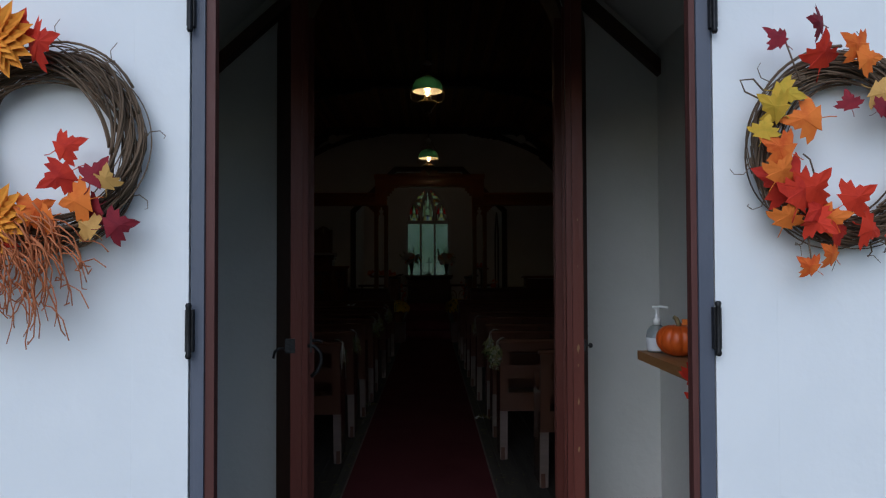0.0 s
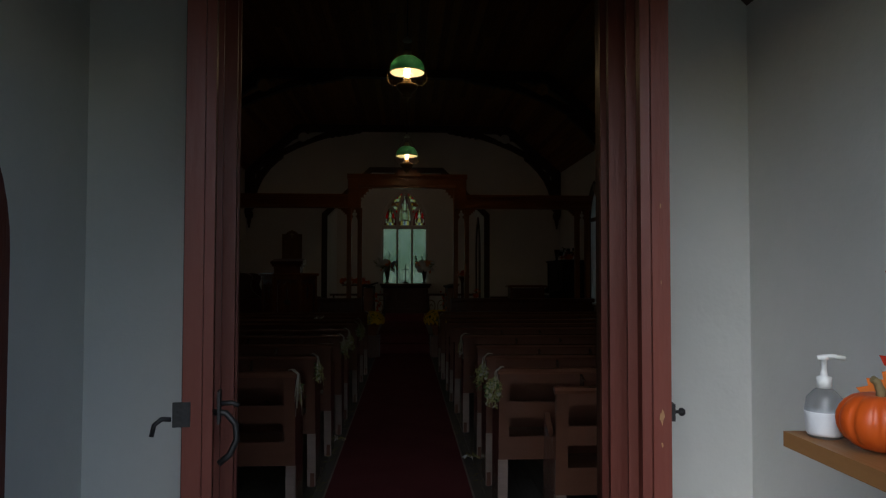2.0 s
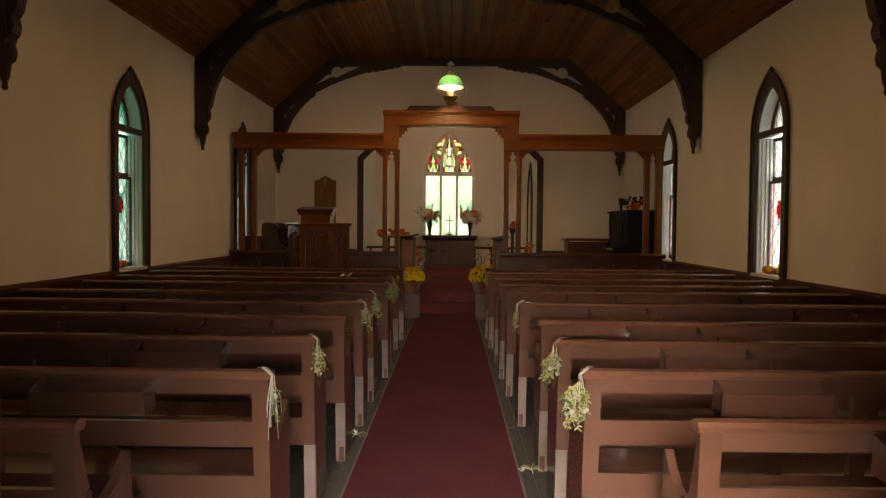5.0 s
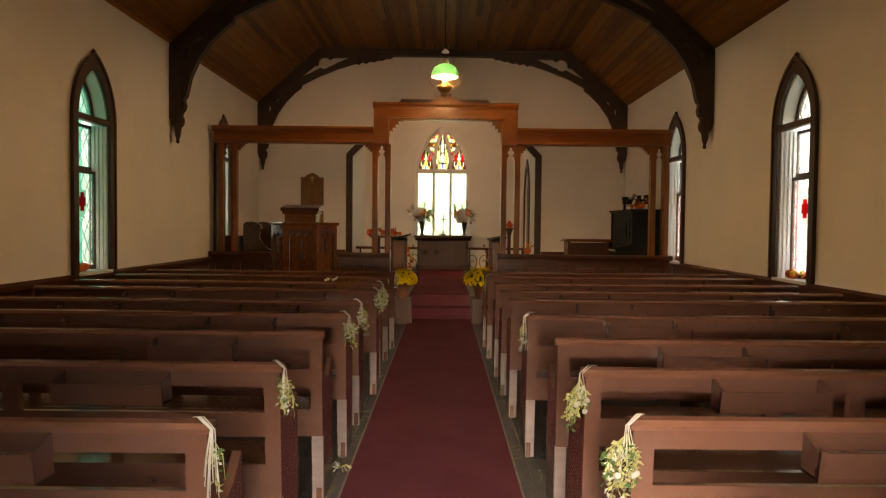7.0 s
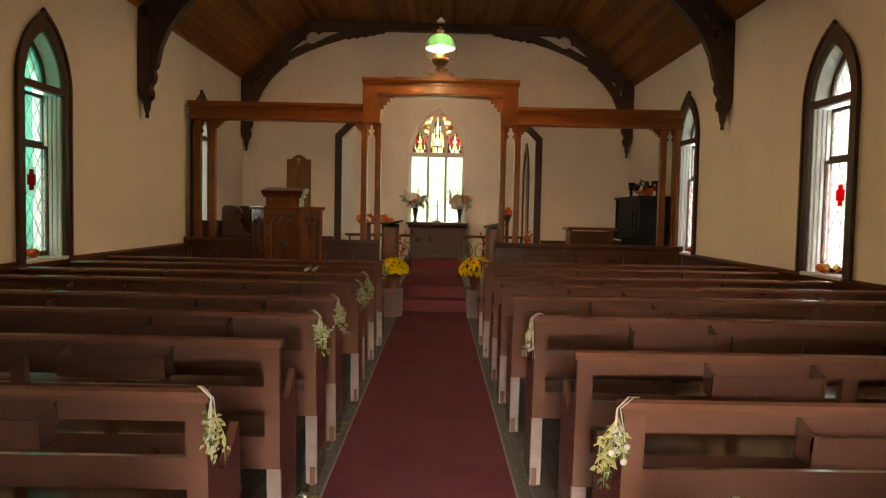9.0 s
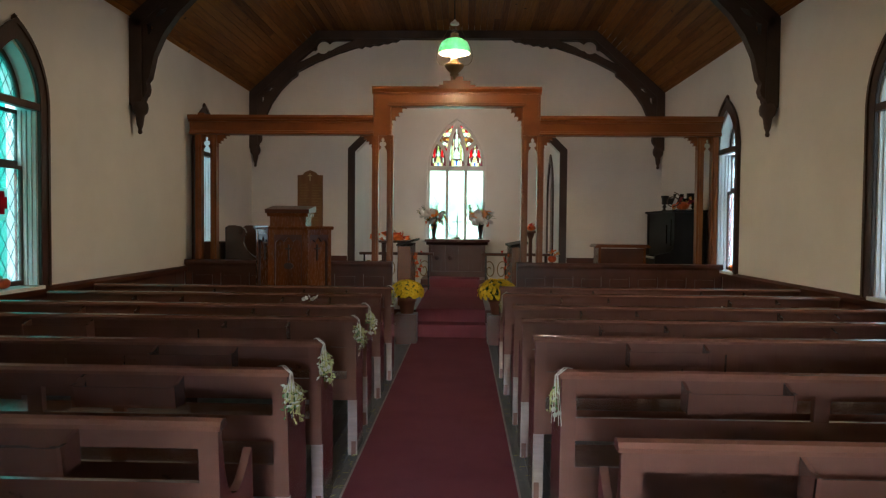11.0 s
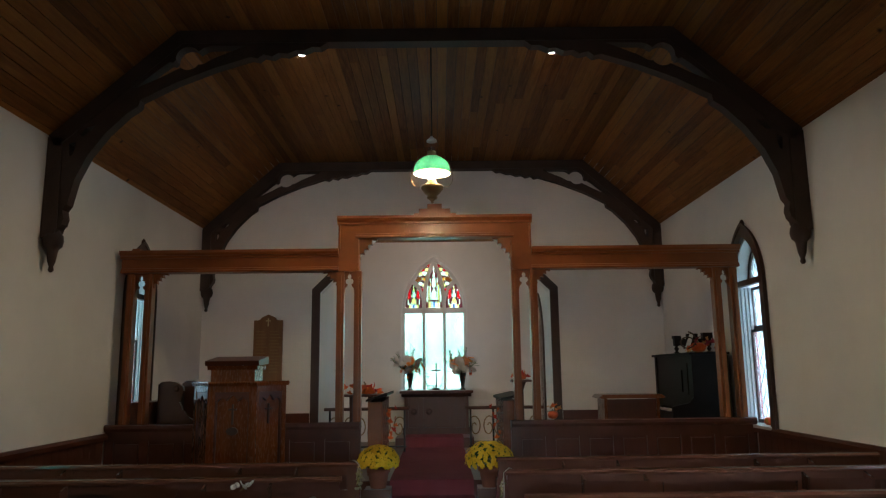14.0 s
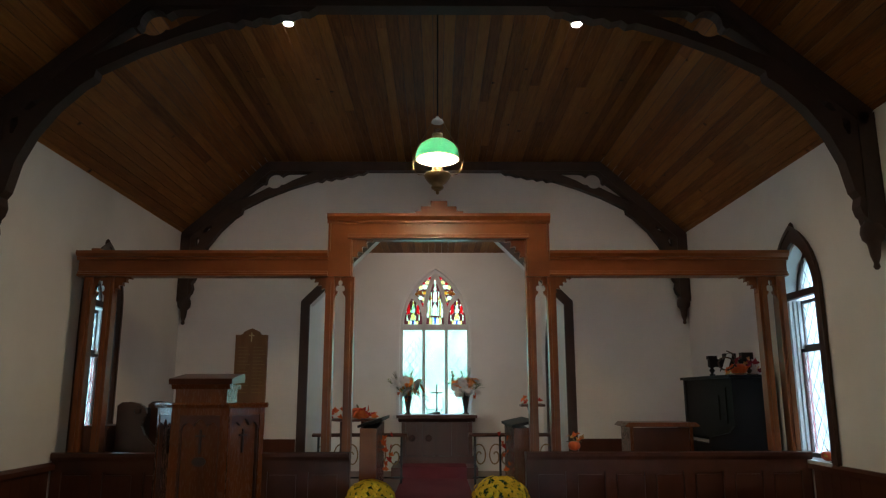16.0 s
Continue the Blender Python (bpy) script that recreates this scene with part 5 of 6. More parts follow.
part("desk_moulding", prism(B(), [(13.985, 1.56), (13.965, 1.6), (14.34, 1.6), (14.33, 1.56)], "x", -2.13, -1.63), PULPIT, desk)
PAPER = mat("paper", (0.6, 0.62, 0.64), (0.72, 0.74, 0.75), 0.6, 8, bump=0.05)

TABLET = mat("tablet wood", (0.16, 0.075, 0.022), (0.24, 0.12, 0.04), 0.45, 4, (3, 1, 0.5), 0.1)
tb = thing("wall_tablet", (-2.31, NAVE1, 1.3), "brown wooden memorial tablet with a gilt cross on the wall", "tablet")
pts = [(-2.52, 1.0), (-2.10, 1.0), (-2.10, 2.29), (-2.16, 2.29), (-2.19, 2.30), (-2.21, 2.33), (-2.25, 2.35), (-2.31, 2.375), (-2.37, 2.35), (-2.41, 2.33), (-2.43, 2.30), (-2.46, 2.29), (-2.52, 2.29)]
part("board", prism(B(), pts, "y", NAVE1 - 0.045, NAVE1 - 0.002), TABLET, tb, "", 0.006)
bm = B()
box(bm, -2.317, -2.303, NAVE1 - 0.052, NAVE1 - 0.045, 2.2, 2.32)
box(bm, -2.345, -2.275, NAVE1 - 0.0515, NAVE1 - 0.0455, 2.275, 2.29)
part("cross", bm, mat("gilt paint", (0.5, 0.4, 0.18), (0.6, 0.5, 0.25), 0.4, 9), tb, "gilt cross")
bm = B()
for i in range(14):
    for c in (0, 1):
        box(bm, -2.48 + c * 0.2, -2.48 + c * 0.2 + 0.11 + 0.05 * ((i * 7 + c * 3) % 3) / 2, NAVE1 - 0.0465, NAVE1 - 0.0452, 2.12 - i * 0.045, 2.132 - i * 0.045)
part("lettering", bm, mat("faded gilt", (0.2, 0.12, 0.035), (0.27, 0.16, 0.05), 0.5, 9), tb, "rows of faded gilt lettering")

BLACKW = mat("black polished wood", (0.007, 0.006, 0.006), (0.013, 0.01, 0.009), 0.5, 4, bump=0.05, spec=0.08)
POLISH = mat("polished dark mahogany", (0.03, 0.012, 0.008), (0.06, 0.026, 0.016), 0.2, 4, bump=0.04, spec=0.6, coat=0.3)
ch = thing("carved_settle", (-2.7, 14.9, PLAT), "dark carved settle with a scrolled end", "settle")
prof = [(0.0, 0.0), (0.5, 0.0), (0.5, 0.66), (0.42, 0.685), (0.34, 0.73), (0.27, 0.81), (0.235, 0.89), (0.25, 0.96), (0.275, 1.01), (0.26, 1.06), (0.2, 1.1), (0.12, 1.115), (0.04, 1.11), (0.0, 1.08)]
for y in (14.62, 15.35):
    part("scroll_end", prism(B(), [(-2.86 + u, PLAT + z) for u, z in prof], "y", y, y + 0.05), POLISH, ch, "", 0.014)
part("volute", lathe(B(), [(0.012, 0), (0.03, 0.0), (0.036, 0.02), (0.03, 0.03), (0.012, 0.031)], (-2.66, 14.59, PLAT + 1.035), 16, "y"), POLISH, ch)
part("seat", bx(-2.82, -2.46, 14.67, 15.35, PLAT + 0.42, PLAT + 0.46), BLACKW, ch, "", 0.006)
part("backrest", bx(-2.86, -2.83, 14.67, 15.35, PLAT + 0.4, PLAT + 1.05), BLACKW, ch, "", 0.006)
cab = thing("side_cabinet", (-3.07, 14.8, PLAT), "low dark wooden cabinet beside the settle", "cabinet")
part("body", bx(-3.2, -2.93, 14.6, 15.1, PLAT, 1.2), DADO, cab, "", 0.006)
part("top", bx(-3.22, -2.91, 14.58, 15.12, 1.2, 1.23), DADO, cab, "", 0.006)

# ---- piano, desk ----
pi = thing("upright_piano", (3.25, 15.5, PLAT), "old black upright piano against the side wall", "piano")
x0, x1, y0, y1, zt = 3.04, 3.46, 14.86, 16.26, 1.70
part("case", bx(x0 + 0.02, x1, y0 + 0.03, y1 - 0.03, PLAT + 0.06, zt - 0.03), BLACKW, pi, "", 0.006)
part("lid", bx(x0 - 0.03, x1 + 0.01, y0 - 0.02, y1 + 0.02, zt - 0.03, zt), BLACKW, pi, "", 0.01)
for y in (y0, y1 - 0.05):
    part("side", prism(B(), [(x0, zt - 0.031), (x0, 1.2), (x0 - 0.05, 1.14), (x0 - 0.24, 1.1), (x0 - 0.25, 0.98), (x0 - 0.06, 0.92), (x0 - 0.03, PLAT + 0.1), (x0 - 0.2, PLAT + 0.06), (x0 - 0.2, PLAT), (x1, PLAT), (x1, zt - 0.031)], "y", y, y + 0.05), BLACKW, pi, "", 0.006)
part("key_bed", bx(x0 - 0.24, x0 + 0.02, y0 + 0.05, y1 - 0.05, 0.98, 1.04), BLACKW, pi, "", 0.006)
part("upper_panel", bx(x0 + 0.008, x0 + 0.02, y0 + 0.2, y1 - 0.2, 1.22, 1.58), BLACKW, pi, "", 0.004)
keys = part("keyboard", bx(x0 - 0.2, x0 + 0.0, y0 + 0.1, y1 - 0.1, 1.04, 1.055), mat("ivory keys", (0.6, 0.58, 0.5), (0.7, 0.68, 0.6), 0.4, 9), pi, "yellowed white keys")
bm = B()
for i in range(36):
    if i % 7 in (2, 6):
        continue
    y = y0 + 0.13 + i * (y1 - y0 - 0.26) / 36
    box(bm, x0 - 0.11, x0 - 0.0, y, y + 0.014, 1.056, 1.068)
part("black_keys", bm, BLACKW, keys)
part("music_desk", bx(x0 - 0.01, x0 + 0.005, y0 + 0.35, y1 - 0.35, 1.25, 1.5), BLACKW, pi, "", 0.004)
de = thing("prayer_desk", (2.5, 15.5, PLAT), "low wooden desk with a wide overhanging top", "desk")
part("top", prism(B(), [(2.08, 1.19), (2.12, 1.225), (2.82, 1.225), (2.86, 1.19), (2.84, 1.18), (2.1, 1.18)], "y", 15.3, 15.75), PULPIT, de, "", 0.004)
for x in (2.14, 2.76):
    part("side", bx(x, x + 0.035, 15.34, 15.71, PLAT, 1.18), PULPIT, de, "", 0.004)
part("front_panel", bx(2.175, 2.76, 15.37, 15.39, PLAT + 0.1, 1.17), DADO, de, "", 0.004)

# ---- altar and its things ----
ALTW = mat("altar wood", (0.032, 0.009, 0.005), (0.068, 0.021, 0.01), 0.38, 3, (1, 1, 0.4), 0.06, spec=0.25)
al = thing("altar", (0.13, 19.1, ALT), "dark panelled wooden altar table", "altar")
a0, a1, af = -0.43, 0.70, 18.92
part("body", bx(a0 + 0.03, a1 - 0.03, af + 0.05, 19.36, ALT, 1.15), ALTW, al)
part("top", bx(a0 - 0.05, a1 + 0.05, af - 0.05, 19.38, 1.16, 1.205), ALTW, al, "", 0.008)
part("moulding", prism(B(), [(af + 0.049, 1.1), (af - 0.02, 1.14), (af - 0.03, 1.159), (af + 0.049, 1.159)], "x", a0 - 0.02, a1 + 0.02), ALTW, al)
part("plinth", bx(a0, a1, af - 0.0, af + 0.0495, ALT, ALT + 0.11), ALTW, al, "", 0.005)
for i in range(5):
    x = a0 + 0.03 + i * (a1 - a0 - 0.06 - 0.06) / 4
    part("stile", bx(x, x + 0.06, af - 0.03, af + 0.0495, ALT + 0.11, 1.1), ALTW, al, "", 0.01)
for i in range(4):
    w_ = (a1 - a0 - 0.12) / 4
    x = a0 + 0.09 + i * w_
    part("panel", prism(B(), gothic(x + (w_ - 0.06) / 2, (w_ - 0.1) / 2, ALT + 0.13, 0.98, 1.06, 6), "y", af + 0.03, af + 0.0498), ALTW, al, "", 0.006)
    if i < 2:
        part("carving", lathe(B(), [(0.001, -0.012), (0.03, -0.01), (0.05, 0.0), (0.055, 0.02)], (x + (w_ - 0.06) / 2, af + 0.03, 0.86), 14, "y"), ALTW, al, "carved rosette")
solid("altar_cloth", bx(a0 - 0.052, a1 + 0.052, af - 0.052, 19.382, 1.2055, 1.212), mat("linen", (0.55, 0.55, 0.52), (0.66, 0.66, 0.63), 0.9, 6), "narrow pale linen cloth on the altar", "cloth")
cr = thing("altar_cross", (0.134, 19.02, 1.212), "small dark standing cross on the altar", "cross")
bm = B()
box(bm, 0.124, 0.144, 19.01, 19.03, 1.25, 1.665)
part("upright", bm, IRON, cr, "", 0.003)
part("crossbar", bx(0.05, 0.218, 19.011, 19.029, 1.53, 1.55), IRON, cr, "", 0.003)
part("base", bx(0.08, 0.19, 18.98, 19.06, 1.212, 1.25), IRON, cr, "", 0.006)
orn = thing("wire_swan", (0.11, 18.95, 1.212), "curled brown wire basket in the shape of a bird", "ornament")
WIRE = mat("rusty wire", (0.05, 0.03, 0.02), (0.1, 0.055, 0.03), 0.5, 10, metal=0.5)
part("neck", tube(B(), [(-0.02, 18.95, 1.30), (-0.05, 18.95, 1.36), (-0.055, 18.95, 1.42), (-0.03, 18.95, 1.45), (0.0, 18.95, 1.43), (-0.005, 18.95, 1.40)], 0.009, 6), WIRE, orn)
for k in range(4):
    part("rib", tube(B(), [(-0.02 + 0.035 * k, 18.93, 1.30), (0.0 + 0.035 * k, 18.92, 1.235), (0.05 + 0.03 * k, 18.92, 1.225), (0.09 + 0.03 * k, 18.94, 1.27)], 0.005, 6), WIRE, orn)
part("tail", tube(B(), [(0.2, 18.95, 1.26), (0.24, 18.95, 1.32), (0.23, 18.95, 1.38), (0.25, 18.95, 1.44)], 0.006, 6), WIRE, orn)
part("rim", tube(B(), [(0.1 + 0.13 * math.cos(k * 0.45), 18.95 + 0.04 * math.sin(k * 0.45), 1.29) for k in range(14)], 0.005, 6, True), WIRE, orn)

# leaves and flowers: small meshes shared by many pieces
LEAF_HALF = ((0.0, -0.42), (0.16, -0.40), (0.46, -0.42), (0.38, -0.26), (0.70, -0.16), (0.90, 0.06), (0.62, 0.06), (0.68, 0.30), (0.42, 0.20), (0.30, 0.16), (0.36, 0.46), (0.22, 0.52), (0.16, 0.74), (0.0, 1.0))


def leaf_mesh(name, m, curl=0.22):
    bm = B()
    mid = [bm.verts.new((0, -0.42, 0.0)), bm.verts.new((0, 0.2, 0.09)), bm.verts.new((0, 1.0, -0.1))]
    for s in (-1, 1):
        rim = [bm.verts.new((s * u, v, -curl * u * u + 0.05 * math.sin(7 * v) * u)) for u, v in LEAF_HALF[1:-1]]
        chain = [mid[0]] + rim + [mid[2]]
        for a, b in zip(chain, chain[1:]):
            f = bm.faces.new((mid[1], a, b) if s > 0 else (mid[1], b, a))
            f.smooth = False
    tube(bm, [(0, -0.42, 0), (0.03, -0.7, -0.05), (0.0, -0.9, -0.02)], 0.02, 4)
    me = bpy.data.meshes.new(name)
    bm.to_mesh(me)
    bm.free()
    me.materials.append(m)
    return me


def fabric(name, a, b):
    return mat(name, a, b, 0.7, 1.4, bump=0.1, fine=14, spec=0.2, each=0.15)


RED_L = leaf_mesh("leaf", fabric("red leaf", (0.3, 0.01, 0.012), (0.58, 0.04, 0.016)))
ORANGE_L = leaf_mesh("leaf", fabric("orange leaf", (0.55, 0.05, 0.01), (0.74, 0.19, 0.03)))
TAN_L = leaf_mesh("leaf", fabric("tan leaf", (0.42, 0.2, 0.06), (0.6, 0.34, 0.1)))
WINE_L = leaf_mesh("leaf", fabric("wine leaf", (0.12, 0.01, 0.02), (0.25, 0.02, 0.03)))
YELLOW_L = leaf_mesh("leaf", fabric("yellow-green leaf", (0.3, 0.26, 0.02), (0.6, 0.36, 0.04)))
GREEN_M = fabric("green foliage", (0.03, 0.08, 0.02), (0.08, 0.14, 0.04))
SAGE_M = fabric("dried sage", (0.17, 0.17, 0.06), (0.33, 0.31, 0.12))


def petal_flower(name, m, rings=3, n=13, length=1.0):
    """A flower head of layered narrow petals."""
    bm = B()
    hub = bm.verts.new((0, 0, 0.03))
    for k in range(rings):
        r, tilt = length * (1 - 0.9 * k / (rings + 0.5)), 0.12 + 1.0 * k / rings
        for i in range(n - 2 * k):
            t = 2 * math.pi * (i + 0.4 * k) / (n - 2 * k)
            c, s = math.cos(t), math.sin(t)
            w_ = 3.0 * r / n

            def at(u, v, h):
                return (c * u - s * v, s * u + c * v, h)
            v0, v1 = hub, bm.verts.new(at(r * 0.6, -w_, r * 0.6 * tilt))
            v2, v3 = bm.verts.new(at(r, 0, r * tilt * 0.7)), bm.verts.new(at(r * 0.6, w_, r * 0.6 * tilt))
            v4 = bm.verts.new(at(r * 0.55, 0, r * 0.6 * tilt - 0.05))
            for f in ((v0, v1, v4), (v1, v2, v4), (v2, v3, v4), (v3, v0, v4)):
                bm.faces.new(f)
    me = bpy.data.meshes.new(name)
    bm.to_mesh(me)
    bm.free()
    me.materials.append(m)
    return me


def piece(name, me, parent, m):
    """A small piece on shared mesh data, placed in the world under its thing."""
    ob = new(name, me)
    ob.parent = parent
    ob.matrix_basis = Matrix.Translation(-ORIGIN[parent]) @ m
    ORIGIN[ob] = ORIGIN[parent]
    return ob


def sized(x, y, z, rx, ry, rz, s):
    return pose(x, y, z, rx, ry, rz) @ Matrix.Scale(s, 4)


MUM = petal_flower("bloom", fabric("yellow bloom", (0.86, 0.56, 0.008), (0.95, 0.7, 0.02)), 3, 12)
SUNF = petal_flower("flower", fabric("orange petals", (0.68, 0.18, 0.015), (0.84, 0.34, 0.04)), 5, 17)
WHITEF = petal_flower("flower", fabric("white petals", (0.6, 0.6, 0.58), (0.75, 0.74, 0.7)), 3, 11)
PEACHF = petal_flower("flower", fabric("peach petals", (0.6, 0.22, 0.08), (0.75, 0.36, 0.16)), 4, 12)
TERRA = mat("terracotta", (0.2, 0.075, 0.045), (0.3, 0.12, 0.07), 0.8, 5, bump=0.2)


def mum(x, y, z, r, label, seed):
    rg = random.Random(seed)
    solid("plant_stand", bx(x - 0.13, x + 0.13, y - 0.13, y + 0.13, 0.0, z), DADO, "low dark wooden block under a flower pot", "stand", bev=0.008)
    t = thing("potted_chrysanthemum", (x, y, z), label, "potted plant", "potted chrysanthemums")
    part("pot", lathe(B(), [(0.075, 0.0), (0.08, 0.01), (0.105, 0.15), (0.118, 0.152), (0.12, 0.19), (0.105, 0.19), (0.095, 0.16)], (x, y, z), 22), TERRA, t, "terracotta pot")
    bm = B()
    for i in range(260):
        a, b = rg.uniform(0, 6.28), math.acos(rg.uniform(-0.35, 1))
        rr = r * rg.uniform(0.7, 0.93)
        c = Vector((x + rr * math.sin(b) * math.cos(a), y + rr * math.sin(b) * math.sin(a), z + 0.26 + rr * 0.72 * math.cos(b)))
        dv = Vector((rg.uniform(-1, 1), rg.uniform(-1, 1), rg.uniform(-0.4, 1))).normalized() * 0.035
        sd = dv.orthogonal().normalized() * 0.013
        bm.faces.new([bm.verts.new(p) for p in (c - dv, c + sd, c + dv, c - sd)])
    part("foliage", bm, GREEN_M, t, "dark green leaves")
    for i in range(290):
        h = 1 - 1.3 * (i + 0.5) / 290
        b, a = math.acos(max(-1, min(1, h))), i * 2.39996 + rg.uniform(-0.2, 0.2)
        rr = r * rg.uniform(0.92, 1.06)
        nx, ny, nz = math.sin(b) * math.cos(a), math.sin(b) * math.sin(a), math.cos(b)
        q = Vector((nx, ny, nz + 0.15)).to_track_quat("Z", "Y").to_matrix().to_4x4()
        piece("bloom", MUM, t, Matrix.Translation((x + rr * nx, y + rr * ny, z + 0.26 + rr * 0.75 * nz)) @ q @ Matrix.Rotation(rg.uniform(0, 6), 4, "Z") @ Matrix.Scale(rg.uniform(0.022, 0.03), 4))


mum(-0.435, 14.22, 0.37, 0.2, "round yellow chrysanthemum in a clay pot by the screen", 3)
mum(0.695, 14.22, 0.37, 0.24, "large yellow chrysanthemum in a clay pot by the screen", 5)

# altar vases
VASE = mat("dark vase", (0.02, 0.016, 0.014), (0.05, 0.04, 0.034), 0.3, 6)


def vase(x, y, z, seed, label):
    rg = random.Random(seed)
    t = thing("flower_vase", (x, y, z), label, "vase", "altar vases")
    part("vase", lathe(B(), [(0.05, 0.0), (0.055, 0.012), (0.03, 0.03), (0.028, 0.06), (0.045, 0.16), (0.065, 0.27), (0.072, 0.285), (0.06, 0.285)], (x, y, z), 20), VASE, t)
    for i in range(40):
        a, reach, h = rg.uniform(0, 6.28), rg.uniform(0.05, 0.36), rg.uniform(0.3, 0.66)
        tip = Vector((x + reach * math.cos(a), y + 0.5 * reach * math.sin(a), z + h + (0.1 if reach < 0.12 else -0.05)))
        part("stem", tube(B(), [(x, y, z + 0.26), ((x + tip.x) / 2, (y + tip.y) / 2, (z + 0.3 + tip.z) / 2 + 0.04), tip], 0.003, 4), GREEN_M, t)
        if i % 2:
            bm = B()
            for k in range(8):
                c = Vector((x, y, z + 0.26)).lerp(tip, 0.45 + 0.07 * k)
                dv = Vector((rg.uniform(-1, 1), rg.uniform(-1, 1), rg.uniform(-0.2, 1))).normalized() * 0.045
                sd = dv.orthogonal().normalized() * 0.012
                bm.faces.new([bm.verts.new(p) for p in (c, c + dv * 0.5 + sd, c + dv, c + dv * 0.5 - sd)])
            part("spray", bm, GREEN_M if i % 4 == 1 else SAGE_M, t)
    for i in range(30):
        a, reach = rg.uniform(0, 6.28), rg.uniform(0.03, 0.27)
        me = (WHITEF, PEACHF, SUNF, WHITEF, WHITEF)[i % 5]
        piece("flower", me, t, sized(x + reach * math.cos(a), y - 0.04 + 0.4 * reach * math.sin(a), z + rg.uniform(0.31, 0.52), 60 + rg.uniform(-30, 30), rg.uniform(-40, 40), rg.uniform(0, 360), rg.uniform(0.06, 0.1)))
    for i in range(6):
        a = rg.uniform(0, 6.28)
        piece("leaf", ORANGE_L, t, sized(x + 0.15 * math.cos(a), y - 0.05, z + 0.3 + 0.08 * math.sin(a), 80, rg.uniform(-60, 60), rg.uniform(0, 360), 0.04))
    for k, (dx, hh) in enumerate(((0.02, 0.78), (0.07, 0.7), (-0.06, 0.66), (-0.3, 0.5), (-0.22, 0.6), (0.24, 0.46))):
        foot, tip = Vector((x, y, z + 0.26)), Vector((x + dx, y - 0.02, z + hh))
        part("stem", tube(B(), [foot, foot.lerp(tip, 0.5) + Vector((dx * 0.15, 0, 0.02)), tip], (0.004, 0.002), 4), GREEN_M, t)
        bm = B()
        for j in range(26):
            c = foot.lerp(tip, 0.35 + 0.025 * j)
            g = j * 2.4
            dv = Vector((math.cos(g), math.sin(g), 0.9)).normalized() * rg.uniform(0.035, 0.06)
            sd = dv.orthogonal().normalized() * 0.007
            bm.faces.new([bm.verts.new(p) for p in (c, c + dv * 0.5 + sd, c + dv, c + dv * 0.5 - sd)])
        part("feathery_spray", bm, GREEN_M, t)
    for k in range(5):
        piece("flower", WHITEF, t, sized(x - 0.16 - 0.012 * k, y, z + 0.44 + 0.05 * k, 70, 20, k * 50, 0.028))


vase(-0.31, 19.02, 1.212, 11, "dark vase of white and orange flowers on the altar")
vase(0.58, 19.02, 1.212, 12, "dark vase of white and orange flowers on the altar")

# ---- communion rail, stall ends, small table, bracket shelf ----
for nm, a, b in (("communion_rail", -1.54, -0.26), ("communion_rail", 0.57, 1.75)):
    t = thing(nm, ((a + b) / 2, 17.7, PLAT), "low communion rail with curled iron scrollwork under a wooden top", "rail", "communion rails")
    part("hand_rail", prism(B(), [(17.64, 0.955), (17.63, 0.98), (17.66, 1.0), (17.74, 1.0), (17.77, 0.98), (17.76, 0.955)], "x", a, b), DADO, t, "", 0.004)
    part("foot_rail", bx(a + 0.05, b - 0.05, 17.68, 17.72, PLAT + 0.08, PLAT + 0.1), IRON, t)
    for k in range(4):
        x = a + 0.08 + (b - a - 0.16) * k / 3
        part("post", bx(x - 0.014, x + 0.014, 17.686, 17.714, PLAT, 0.955), IRON, t)
    for k in range(3):
        xm = a + 0.08 + (b - a - 0.16) * (k + 0.5) / 3
        for s in (-1, 1):
            pts = []
            for i in range(26):
                g = i / 25
                ang = 0.6 + g * 8.2
                rr = 0.125 * (1 - 0.78 * g)
                pts.append((xm + s * (0.105 + rr * math.cos(ang) * 0.8), 17.7, 0.70 + rr * math.sin(ang) * 1.35))
            part("scroll", tube(B(), pts, 0.009, 6), BRASS, t, "curled bronze-coloured iron scroll")
for x0, x1, lab in ((-0.652, -0.49, "tall choir stall end with sloping top and orange leaves"), (0.945, 1.1, "tall choir stall end with sloping top and orange leaves")):
    s = 1 if x0 > 0 else -1
    t = thing("choir_stall", ((x0 + x1) / 2, 15.6, PLAT), lab, "stall", "choir stalls")
    part("end_panel", prism(B(), [(15.4, PLAT), (16.5, PLAT), (16.5, 1.2), (15.4, 1.16)], "x", x0, x1), PULPIT, t, "", 0.006)
    part("front_post", bx(x0 - 0.005, x1 + 0.005, 15.35, 15.4, PLAT, 1.17), SCREEN if x0 < 0 else PULPIT, t, "", 0.006)
    part("desk_top", prism(B(), [(x0 - 0.03, 1.172), (x0 - 0.03, 1.2), (x1 + 0.06, 1.275 if s < 0 else 1.25), (x1 + 0.06, 1.24 if s < 0 else 1.22)], "y", 15.33, 16.55), BLACKW, t, "dark polished sloping top", 0.004)
    rg = random.Random(int(x0 * 100))
    for k in range(9):
        piece("leaf", (ORANGE_L, RED_L)[k % 3 == 2], t, sized((x1 + 0.08 if s < 0 else x0 - 0.06) + rg.uniform(-0.06, 0.06), 15.9 + rg.uniform(-0.2, 0.2), 0.72 + 0.045 * k, 80 + rg.uniform(-30, 30), rg.uniform(-60, 60), rg.uniform(0, 360), rg.uniform(0.035, 0.055)))

PUMPKIN = mat("pumpkin skin", (0.5, 0.062, 0.008), (0.64, 0.12, 0.013), 0.36, 3, bump=0.1, fine=20, wear=(0.7, 0.34, 0.12), wear_at=0.68)
